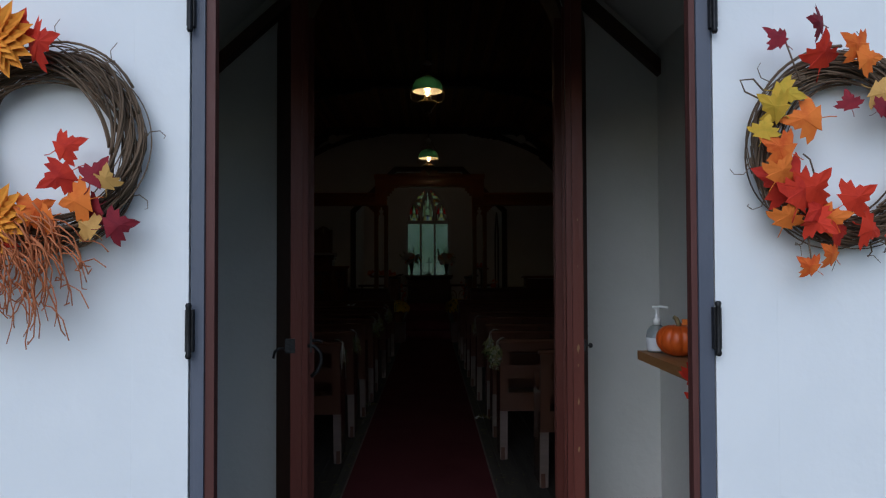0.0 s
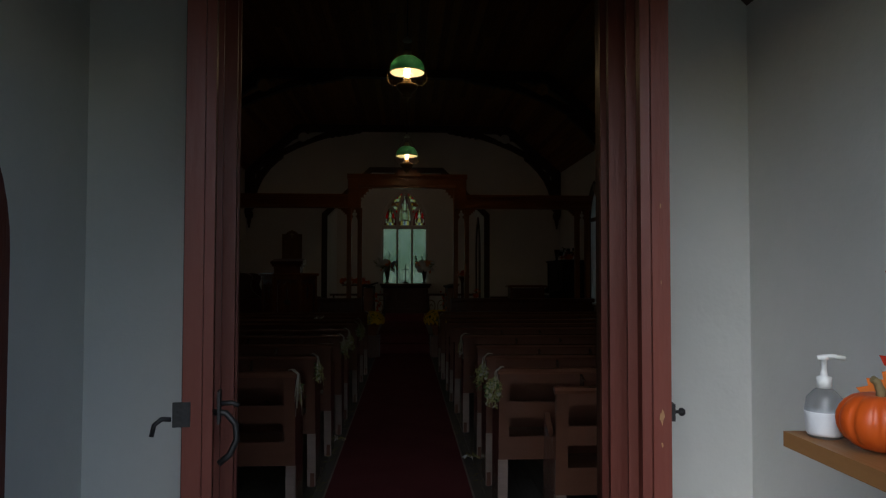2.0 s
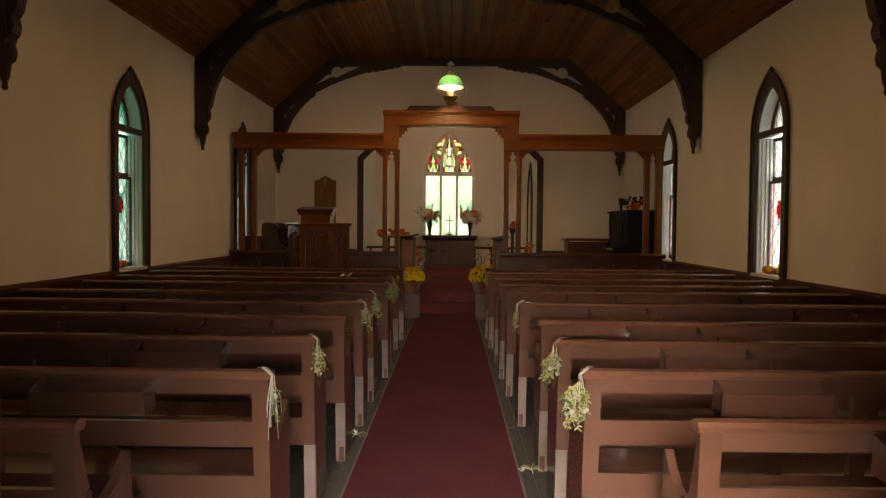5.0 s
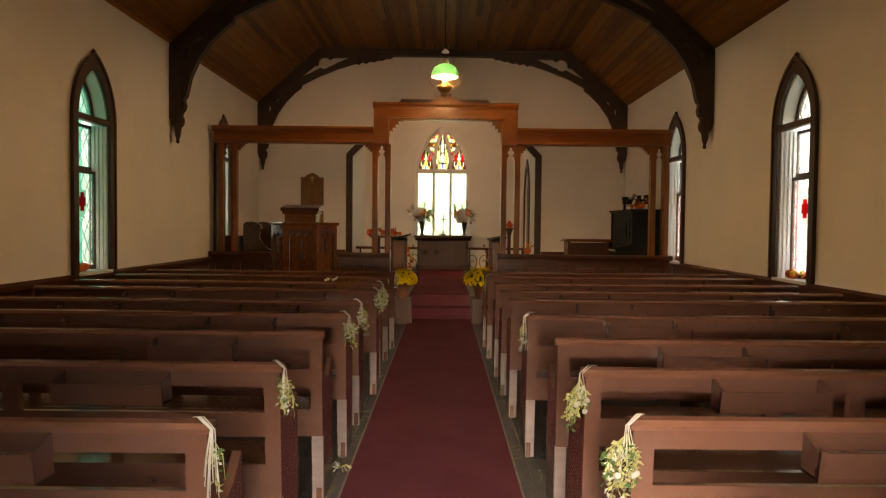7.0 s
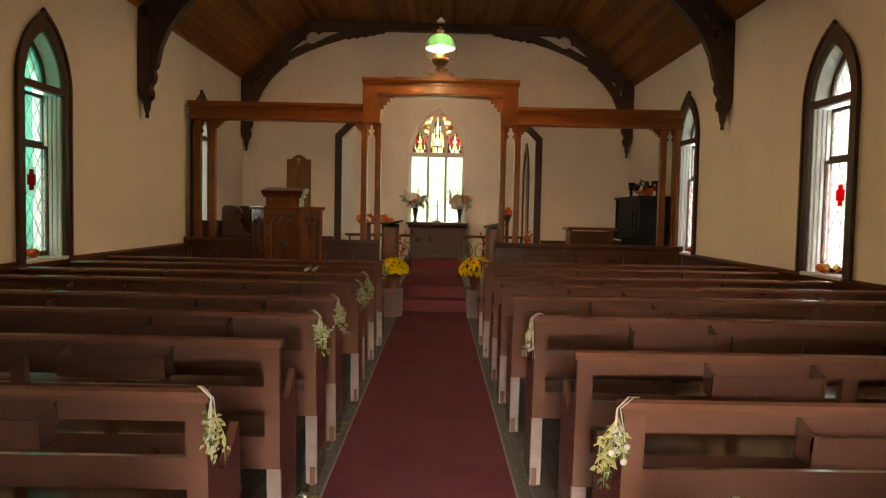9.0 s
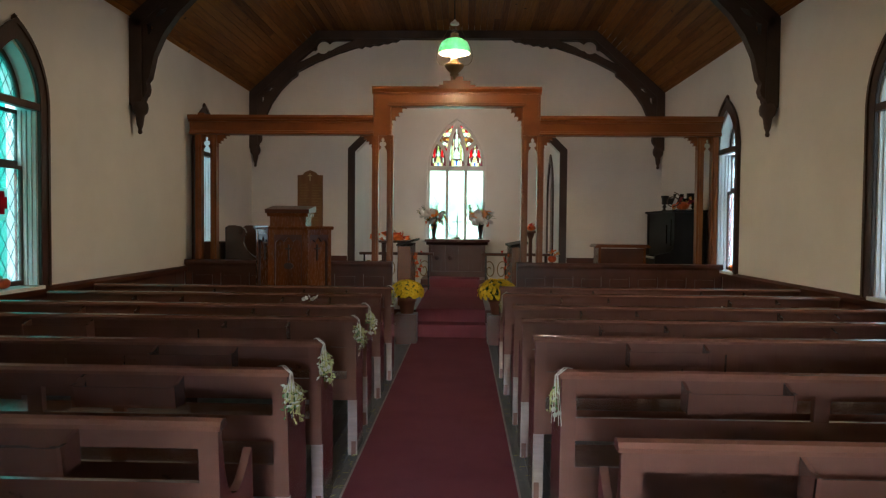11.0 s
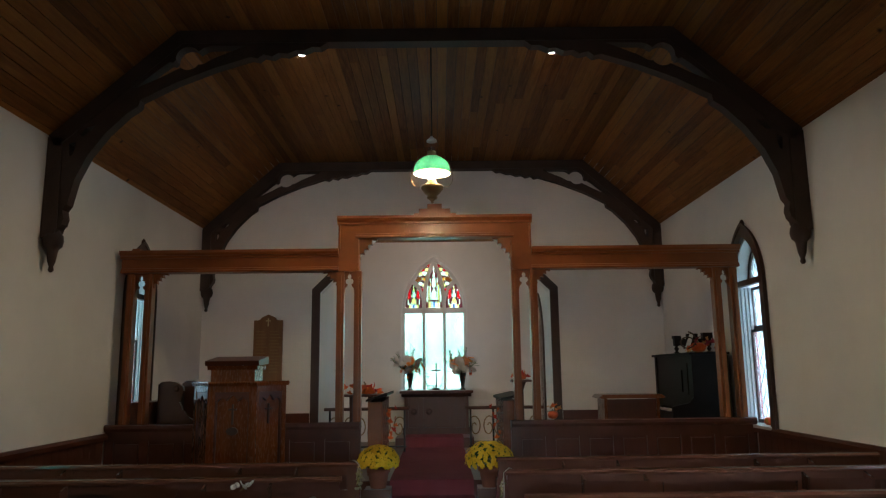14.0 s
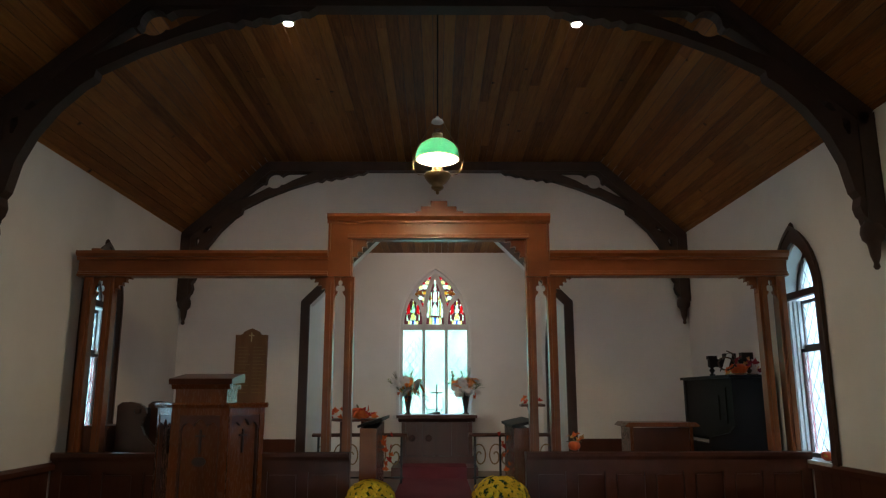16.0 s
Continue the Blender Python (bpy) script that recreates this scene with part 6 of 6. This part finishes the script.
STEM = mat("pumpkin stem", (0.12, 0.09, 0.04), (0.22, 0.17, 0.08), 0.8, 9, bump=0.4)


def pumpkin(x, y, z, r, label, ribs=9, squash=0.72, group=""):
    t = thing("pumpkin", (x, y, z), label, "pumpkin", group)
    bm = B()
    rings = []
    nu, nv = ribs * 8, 14
    for j in range(nv + 1):
        b = math.pi * j / nv
        ring = []
        for i in range(nu):
            a = 2 * math.pi * i / nu
            lob = 1 - 0.085 * (1 - abs(math.sin(ribs * a / 2))) ** 2
            dip = 0.22 * math.exp(-((b / 0.38) ** 2))
            rr = r * lob * math.sin(b) ** 0.9 if 0 < j < nv else 0.002
            ring.append(bm.verts.new((x + rr * math.cos(a), y + rr * math.sin(a), z + r * squash * (1 + math.cos(b) - dip * 1.0) + (0.05 * r if j == nv else 0))))
        rings.append(ring)
    for p, q in zip(rings, rings[1:]):
        for i in range(nu):
            f = bm.faces.new((p[i], q[i], q[(i + 1) % nu], p[(i + 1) % nu]))
            f.smooth = True
    part("body", bm, PUMPKIN, t)
    zt_ = z + 2 * r * squash * 0.9
    part("stem", tube(B(), [(x, y, zt_ - 0.1 * r), (x, y, zt_ + 0.12 * r), (x - 0.1 * r, y, zt_ + 0.34 * r), (x - 0.22 * r, y, zt_ + 0.42 * r)], (0.13 * r, 0.09 * r), 7), STEM, t, "dry curled stem")
    return t


def leaf_heap(x, y, z, w, d, n, seed, label, kinds=(0, 1), up=0.1, size=0.05):
    rg = random.Random(seed)
    t = thing("leaf_garland", (x, y, z), label, "garland", "autumn leaf garlands")
    pool = (RED_L, ORANGE_L, TAN_L, WINE_L, YELLOW_L)
    part("stem", tube(B(), [(x - w / 2, y, z + 0.006), (x, y + 0.01, z + 0.014), (x + w / 2, y, z + 0.006)], 0.004, 5), STEM, t)
    for i in range(n):
        piece("leaf", pool[kinds[i % len(kinds)]], t, sized(x + rg.uniform(-w, w) / 2, y + rg.uniform(-d, d) / 2, z + 0.02 + rg.uniform(0, up), rg.uniform(30, 90), rg.uniform(-40, 40), rg.uniform(0, 360), size * rg.uniform(0.7, 1.2)))
    return t


tbl = thing("side_table", (-0.92, 17.05, PLAT), "dark round table in the chancel with turned legs", "table")
part("tabletop", lathe(B(), [(0.29, 1.185), (0.305, 1.195), (0.305, 1.21), (0.29, 1.215)], (-0.92, 17.05, 0), 30), DADO, tbl)
for dx, dy in ((-0.13, -0.13), (0.13, -0.13), (-0.13, 0.13), (0.13, 0.13)):
    part("leg", lathe(B(), [(0.016, PLAT), (0.02, 0.5), (0.028, 0.7), (0.018, 0.9), (0.024, 1.185)], (-0.92 + dx, 17.05 + dy, 0), 10), DADO, tbl)
pumpkin(-0.86, 17.0, 1.216, 0.1, "small orange pumpkin on the round table")
leaf_heap(-0.93, 16.95, 1.216, 0.58, 0.3, 34, 31, "orange leaf garland on the round table", (1, 0, 1), 0.1, 0.075)
shf = thing("bracket_shelf", (1.35, 17.0, 1.38), "small dark plinth carrying pumpkins in the chancel", "stand")
part("top", bx(1.2, 1.5, 16.9, 17.15, 1.36, 1.39), DADO, shf, "", 0.004)
part("column", lathe(B(), [(0.1, PLAT), (0.1, PLAT + 0.04), (0.035, PLAT + 0.1), (0.03, 1.25), (0.07, 1.36)], (1.35, 17.02, 0), 14), DADO, shf)
pumpkin(1.36, 17.0, 1.391, 0.07, "small orange pumpkin on a dark plinth")
leaf_heap(1.33, 16.95, 1.391, 0.26, 0.12, 12, 33, "orange leaf garland on a dark plinth")
pumpkin(1.385, 14.415, 1.013, 0.055, "small striped pumpkin on the dado capping", squash=0.8)
leaf_heap(1.385, 14.41, 1.085, 0.14, 0.08, 10, 35, "orange leaves laid over a small pumpkin", (1, 2), 0.06, 0.035)
# things on the piano
pumpkin(3.2, 15.05, 1.70, 0.085, "small orange pumpkin on the piano")
leaf_heap(3.2, 14.97, 1.701, 0.32, 0.12, 14, 37, "dark autumn leaves on the piano", (3, 1, 2), 0.14, 0.05)
bx_ = thing("piano_shelf", (3.2, 15.2, 1.70), "black carved shelf on turned supports on the piano", "shelf")
part("board", bx(3.0, 3.44, 15.28, 15.34, 1.79, 1.87), BLACKW, bx_, "", 0.008)
for xa, xb, zt_ in ((2.99, 3.08, 1.905), (3.16, 3.28, 1.93), (3.34, 3.46, 1.94)):
    part("crest", bx(xa, xb, 15.275, 15.345, 1.87, zt_), BLACKW, bx_, "", 0.01)
for xa in (3.03, 3.14, 3.3, 3.42):
    part("support", lathe(B(), [(0.03, 1.70), (0.03, 1.71), (0.012, 1.725), (0.026, 1.745), (0.028, 1.76), (0.012, 1.775), (0.03, 1.79)], (xa, 15.31, 0), 12), BLACKW, bx_)
solid("sheet_music", prism(B(), [(3.1, 1.701), (3.108, 1.70), (3.19, 1.92), (3.182, 1.922)], "y", 15.14, 15.3), PAPER, "pale folded sheet music leaning on the piano", "sheet music")
bsk = thing("curled_vine", (3.1, 15.0, 1.70), "dark twisted vine ornament on the piano", "ornament")
part("vine", tube(B(), [(3.06 + 0.09 * math.cos(k * 0.6), 14.98, 1.78 + 0.08 * math.sin(k * 0.6) + 0.006 * k) for k in range(14)], 0.008, 6), WIRE, bsk)

# window sills
for x, y, sd in ((WL - 0.06, 10.86, 41), (WR + 0.06, 10.92, 43), (WR + 0.06, 14.2, 45)):
    pumpkin(x, y, 0.935, 0.062, "small orange pumpkin on a white window sill", group="sill pumpkins")
    leaf_heap(x + (0.02 if x < 0 else -0.02), y - 0.17, 0.935, 0.12, 0.2, 9, sd, "red and orange leaves on a window sill", (0, 1, 4), 0.05, 0.04)

# ---- porch shelf ----
SX, SY, SZ = 0.95, 3.1, 1.126
bt = thing("soap_bottle", (SX, SY, SZ), "clear pump bottle half full of gel with white pump", "bottle")
SOAP = glass("soap bottle", (0.9, 0.93, 0.95), 0.08, 0.3)
part("bottle", lathe(B(), [(0.027, 0.0), (0.031, 0.003), (0.033, 0.022), (0.036, 0.05), (0.032, 0.075), (0.019, 0.09), (0.012, 0.094)], (SX, SY, SZ), 20), SOAP, bt)
part("label", lathe(B(), [(0.0315, 0.005), (0.0333, 0.01), (0.0365, 0.048), (0.036, 0.05)], (SX, SY, SZ + 0.0005), 20), mat("white label", (0.55, 0.57, 0.6), (0.7, 0.71, 0.73), 0.4, 12), bt, "white label")
pm = part("pump", lathe(B(), [(0.013, 0.094), (0.014, 0.115), (0.007, 0.117), (0.0045, 0.132), (0.0055, 0.147), (0.009, 0.148), (0.009, 0.157)], (SX, SY, SZ), 14), SASHW, bt, "white pump")
part("nozzle", tube(B(), [(SX - 0.014, SY, SZ + 0.152), (SX + 0.014, SY - 0.005, SZ + 0.155), (SX + 0.036, SY - 0.01, SZ + 0.151)], 0.005, 6), SASHW, pm)
pumpkin(0.985, 2.985, 1.126, 0.073, "glossy orange pumpkin with pale ribs on the porch shelf", 11, 0.74)
rg = random.Random(51)
t = thing("leaf_garland", (1.15, 2.95, 1.132), "red maple leaf garland climbing the porch wall", "garland", "autumn leaf garlands")
part("stem", tube(B(), [(1.0, 2.6, 1.13), (1.12, 2.9, 1.16), (1.18, 3.06, 1.3), (1.2, 3.14, 1.5)], 0.004, 5), STEM, t)
for i, (px, py, pz, me) in enumerate(((1.07, 3.06, 1.22, ORANGE_L), (1.1, 3.08, 1.2, YELLOW_L), (1.13, 3.1, 1.26, RED_L), (1.15, 3.05, 1.24, RED_L), (1.16, 3.14, 1.42, RED_L), (1.18, 3.1, 1.45, RED_L), (1.2, 3.06, 1.33, RED_L), (1.2, 3.1, 1.38, RED_L), (1.18, 3.0, 1.28, RED_L), (0.91, 2.58, 1.06, RED_L), (0.9, 2.62, 1.12, RED_L), (0.93, 2.55, 1.0, RED_L), (0.95, 2.6, 1.14, ORANGE_L), (1.16, 2.78, 1.2, RED_L))):
    piece("leaf", me, t, sized(px, py, pz, 70 + rg.uniform(-25, 25), rg.uniform(-30, 30), rg.uniform(-60, 60), rg.uniform(0.06, 0.085)))

# ---- wreaths on the outer leaves ----
VINE = mat("grapevine", (0.035, 0.022, 0.014), (0.16, 0.105, 0.066), 0.85, 9, bump=0.3, each=0.3)
RAFFIA = mat("rust raffia", (0.3, 0.07, 0.02), (0.5, 0.16, 0.06), 0.7, 9, each=0.3)


def wreath(cx, cz, label, seed):
    rg = random.Random(seed)
    y = 2.345
    t = thing("wreath", (cx, y, cz), label, "wreath", "door wreaths")
    for k in range(120):
        a0, span = rg.uniform(0, 6.28), rg.uniform(1.5, 4.5)
        R, ph, rr, tw = 0.195 + rg.uniform(-0.012, 0.012), rg.uniform(0, 6.28), rg.uniform(0.008, 0.044), rg.uniform(0.6, 2.4)
        pts = []
        for i in range(26):
            g = a0 + span * i / 25
            q = ph + tw * g
            r_ = R + rr * math.cos(q)
            pts.append((cx + r_ * math.cos(g), y + rr * 0.8 * math.sin(q), cz + 1.03 * r_ * math.sin(g)))
        part("vine", tube(B(), pts, (rg.uniform(0.0015, 0.0044), 0.0012), 5), VINE, t)
    for k in range(12):
        g = rg.uniform(0, 6.28)
        p = Vector((cx + 0.23 * math.cos(g), y, cz + 0.235 * math.sin(g)))
        pts = [p + Vector((0.02 * i * math.cos(g) * 0.5 + 0.012 * math.sin(i * 1.3 + k), -0.004 * i, 0.02 * i * math.sin(g) * 0.5 + 0.012 * math.cos(i * 1.3 + k))) for i in range(6)]
        part("tendril", tube(B(), pts, (0.0018, 0.0008), 4), VINE, t)
    return t, y, rg


def P(px, py):
    return -0.842 + px * 0.001351, 2.055 - py * 0.001333


t, y, rg = wreath(-0.72, 1.705, "grapevine wreath with orange flowers, maple leaves and raffia", 61)
for px, py, me, s in ((95, 95, RED_L, 0.07), (140, 270, RED_L, 0.05), (140, 320, RED_L, 0.055), (170, 362, ORANGE_L, 0.06), (228, 405, WINE_L, 0.05), (182, 408, TAN_L, 0.045), (195, 320, WINE_L, 0.05), (85, 380, ORANGE_L, 0.055), (213, 330, TAN_L, 0.04), (30, 425, RED_L, 0.05), (190, 375, WINE_L, 0.045), (60, 70, RED_L, 0.05), (5, 120, ORANGE_L, 0.05), (110, 395, ORANGE_L, 0.045)):
    x, z = P(px, py)
    piece("leaf", me, t, sized(x, y - 0.05 - rg.uniform(0, 0.02), z, 90 + rg.uniform(-25, 25), rg.uniform(-130, 130), rg.uniform(-20, 20), s * 1.1))
for px, py, s in ((22, 88, 0.1), (20, 390, 0.09), (-60, 300, 0.08)):
    x, z = P(px, py)
    piece("flower", SUNF, t, sized(x, y - 0.06, z, 90, rg.uniform(-10, 10), 0, s))
for k in range(110):
    x, z = P(rg.uniform(-70, 130), rg.uniform(385, 450))
    cu, ph = rg.uniform(0.008, 0.03), rg.uniform(0, 6.28)
    dx, ln = rg.uniform(-0.1, 0.12), rg.uniform(0.07, 0.24)
    if x + dx > -0.58:
        ln *= 0.5
    part("raffia", tube(B(), [(x + dx * i / 9 + cu * math.sin(ph + i * 1.1), y - 0.055 - cu * math.cos(ph + i * 0.9), z - ln * i / 9 + cu * math.cos(ph + i * 1.1)) for i in range(10)], (0.0024, 0.0014), 4), RAFFIA, t, "rust-coloured raffia strand")
t, y, rg = wreath(1.165, 1.70, "grapevine wreath with red and orange maple leaves", 62)
for px, py, me, s in ((1350, 82, WINE_L, 0.042), (1417, 57, WINE_L, 0.048), (1428, 112, RED_L, 0.06), (1488, 95, ORANGE_L, 0.05), (1500, 118, ORANGE_L, 0.045), (1360, 175, YELLOW_L, 0.05), (1345, 205, YELLOW_L, 0.055), (1400, 222, ORANGE_L, 0.06), (1352, 275, ORANGE_L, 0.055), (1322, 243, YELLOW_L, 0.04), (1362, 330, RED_L, 0.075), (1380, 355, RED_L, 0.07), (1345, 318, ORANGE_L, 0.05), (1420, 375, RED_L, 0.065), (1470, 362, RED_L, 0.055), (1435, 395, ORANGE_L, 0.05), (1500, 412, RED_L, 0.055), (1360, 395, ORANGE_L, 0.05), (1450, 415, RED_L, 0.05), (1440, 458, ORANGE_L, 0.042), (1398, 478, ORANGE_L, 0.036), (1468, 196, WINE_L, 0.035), (1525, 205, WINE_L, 0.035), (1525, 175, TAN_L, 0.045), (1400, 345, RED_L, 0.06), (1555, 355, ORANGE_L, 0.05), (1560, 190, TAN_L, 0.05), (1410, 400, RED_L, 0.05)):
    x, z = P(px, py)
    piece("leaf", me, t, sized(x, y - 0.045 - rg.uniform(0, 0.025), z, 90 + rg.uniform(-30, 30), rg.uniform(-130, 130), rg.uniform(-25, 25), s * 1.1))
for pts in (((1340, 190), (1300, 170), (1292, 150), (1315, 148), (1332, 168)), ((1400, 160), (1370, 75), (1350, 85)), ((1405, 415), (1412, 470), (1395, 480)), ((1420, 320), (1412, 290), (1400, 280))):
    part("twig", tube(B(), [(P(*p)[0], y - 0.03, P(*p)[1]) for p in pts], 0.0022, 5), VINE, t)
for k in range(9):
    x, z = P(1535 + 6 * (k % 3), 425 + 7 * (k // 3))
    part("berry", lathe(B(), [(0.001, -0.006), (0.006, 0), (0.001, 0.006)], (x, y - 0.05, z), 8), fabric("berry", (0.3, 0.03, 0.03), (0.5, 0.1, 0.06)) if k == 0 else t.children[-1].data.materials[0], t)

# ---- dried bundles tied to the pew ends ----
SEED = mat("papery seed head", (0.28, 0.26, 0.21), (0.38, 0.36, 0.3), 0.8, 9)
STRING = mat("white string", (0.36, 0.34, 0.28), (0.48, 0.45, 0.38), 0.8, 9)


def bundle(x, y, z, s, seed, full=1.0, white=True, strings=4):
    rg = random.Random(seed)
    t = thing("dried_bouquet", (x, y, z - 0.3), "bundle of dried sage and seed heads tied to a pew end" if full > 0.15 else "loop of white string with dry stems on a pew end", "bouquet", "dried pew bouquets")
    hx, hy = x - s * 0.026, y - 0.03
    for k in range(strings):
        d_ = rg.uniform(-0.01, 0.01)
        low_ = rg.uniform(0.07, 0.12) if full > 0.15 else rg.uniform(0.13, 0.24)
        part("string", tube(B(), [(x + s * rg.uniform(0.01, 0.045), y + 0.02, z + 0.012), (x + s * 0.012 + d_, y - 0.012, z + 0.022), (hx + d_ * 0.6, hy, z - 0.006), (hx + d_ * 1.6, hy - 0.008, z - low_ * 0.6), (hx + d_ * 2.2, hy - 0.004, z - low_)], 0.0013, 5), STRING, t)
    top_ = Vector((hx, hy, z - 0.03))
    for k in range(int(4 + 18 * full)):
        a, sp, ln = rg.uniform(0, 6.28), rg.uniform(0.005, 0.05) * (0.5 + 0.7 * full), rg.uniform(0.08, 0.19) * (0.7 + 0.4 * full)
        tip = top_ + Vector((sp * math.cos(a) - s * 0.01, sp * math.sin(a) * 0.7, -0.01 - ln))
        mid = (top_ + tip) / 2 + Vector((0.5 * sp * math.cos(a), 0, 0.01))
        part("stem", tube(B(), [top_, mid, tip], (0.0016, 0.0009), 4), SAGE_M, t)
        bm = B()
        for j in range(int(8 + 16 * full)):
            u = rg.uniform(0.25, 1.0)
            c = (top_.lerp(mid, u * 2) if u < 0.5 else mid.lerp(tip, u * 2 - 1)) + Vector((rg.uniform(-0.007, 0.007), rg.uniform(-0.006, 0.006), 0))
            dv = Vector((rg.uniform(-1, 1), rg.uniform(-1, 1), rg.uniform(-1.2, 0.2))).normalized() * rg.uniform(0.013, 0.028)
            sd = dv.orthogonal().normalized() * rg.uniform(0.004, 0.007)
            lift = dv.cross(sd).normalized() * 0.003
            bm.faces.new([bm.verts.new(p) for p in (c, c + dv * 0.5 + sd + lift, c + dv, c + dv * 0.5 - sd + lift)])
        part("leaves", bm, (SAGE_M, SAGE_M, SILVER, GREEN_M)[k % 4], t)
    if white:
        for k in range(3):
            c = (hx - s * rg.uniform(-0.02, 0.035), hy - 0.03, z - rg.uniform(0.09, 0.2))
            bm = lathe(B(), [(0.001, -0.001), (0.006, -0.0025), (0.01, 0.0), (0.008, 0.002), (0.001, 0.001)], c, 9, "y")
            part("seed_head", bm, SEED, t, "pale papery seed head")


SILVER = fabric("silver sage", (0.25, 0.25, 0.19), (0.4, 0.4, 0.31))
for i, (k, full, white) in enumerate(((1, 0.7, True), (2, 0.6, True), (4, 0.05, True), (8, 0.05, False))):
    yy, xx = right[k]
    bundle(xx, yy, 0.885, 1, 70 + i, full, white)
for i, (k, full, white) in enumerate(((1, 0.03, False), (2, 0.3, False), (4, 0.4, False), (5, 0.4, True), (6, 0.4, False), (7, 0.45, True), (9, 0.2, True))):
    yy, xx = left[k]
    bundle(xx, yy, 0.885, -1, 80 + i, full, white, 11 if k == 1 else 5)
sp_ = thing("dried_flowers", (left[8][1] - 0.6, left[8][0] - 0.08, 0.83), "pale dried flowers lying in a pew's book rack", "dried flowers")
for k in range(6):
    p_ = Vector((left[8][1] - 0.62 + 0.022 * k, left[8][0] - 0.09, 0.85 + 0.012 * (k % 3)))
    part("stem", tube(B(), [p_ + Vector((-0.03, 0.01, -0.025)), p_], 0.002, 4), SAGE_M, sp_)
    piece("flower", WHITEF, sp_, sized(p_.x, p_.y, p_.z, 60, 0, k * 50, 0.02))

# ---- litter on the floor, and the floor boards ----
rg = random.Random(90)
bm = B()
for i in range(900):
    side = rg.choice((-1, 1))
    x = rg.uniform(-0.5, -0.39) if side < 0 else rg.uniform(0.6, 0.75)
    if rg.random() < 0.35:
        x = rg.uniform(-1.4, -0.4) if side < 0 else rg.uniform(0.6, 1.6)
    y_ = rg.uniform(4.6, 12.5)
    a, ln = rg.uniform(0, 3.14), rg.uniform(0.006, 0.03)
    dx, dy = ln * math.cos(a), ln * math.sin(a)
    w_ = 0.0025
    z = 0.006
    v = [bm.verts.new(p) for p in ((x - dx, y_ - dy, z), (x - dy * w_ / ln, y_ + dx * w_ / ln, z + 0.003), (x + dx, y_ + dy, z + 0.002), (x + dy * w_ / ln, y_ - dx * w_ / ln, z))]
    bm.faces.new(v)
solid("dry_litter", bm, SAGE_M, "scattered dry stems and leaf crumbs on the floor", "litter", kind="stuff")
for x, y_, sd in ((0.655, 7.35, 95), (-0.44, 8.0, 96)):
    rg = random.Random(sd)
    t = thing("fallen_sprig", (x, y_, 0.0), "dried sprig fallen on the floor by the carpet", "sprig", "fallen sprigs")
    for k in range(14):
        a = rg.uniform(0, 6.28)
        part("stem", tube(B(), [(x, y_, 0.01), (x + 0.04 * math.cos(a), y_ + 0.04 * math.sin(a), 0.02 + 0.02 * rg.random()), (x + 0.07 * math.cos(a), y_ + 0.07 * math.sin(a), 0.012)], 0.003, 4), SAGE_M if k % 3 else PAPER, t)


def plank_mesh(w_, l_):
    bm = bx(0.0015, w_ - 0.0015, 0.001, l_ - 0.001, -0.0115, 0.0)
    soften(bm, 0.0012, 1)
    me = bpy.data.meshes.new("plank")
    bm.to_mesh(me)
    bm.free()
    me.materials.append(FLOOR)
    return me


rg = random.Random(6)
W_ = 0.124
short, long_ = plank_mesh(W_, 2.6), plank_mesh(W_, 4.0)
n = int((WR - WL) / W_) + 1
for i in range(n):
    x = WL + i * W_
    y_ = NAVE0
    order = [long_, short, long_] if i % 3 == 0 else [short, long_, long_] if i % 3 == 1 else [long_, long_, short]
    for me in order:
        l_ = 2.6 if me is short else 4.0
        if y_ + l_ > 14.85:
            continue
        piece("plank", me, floor, Matrix.Translation((x, y_, rg.uniform(-0.0015, 0.0))))
        y_ += l_
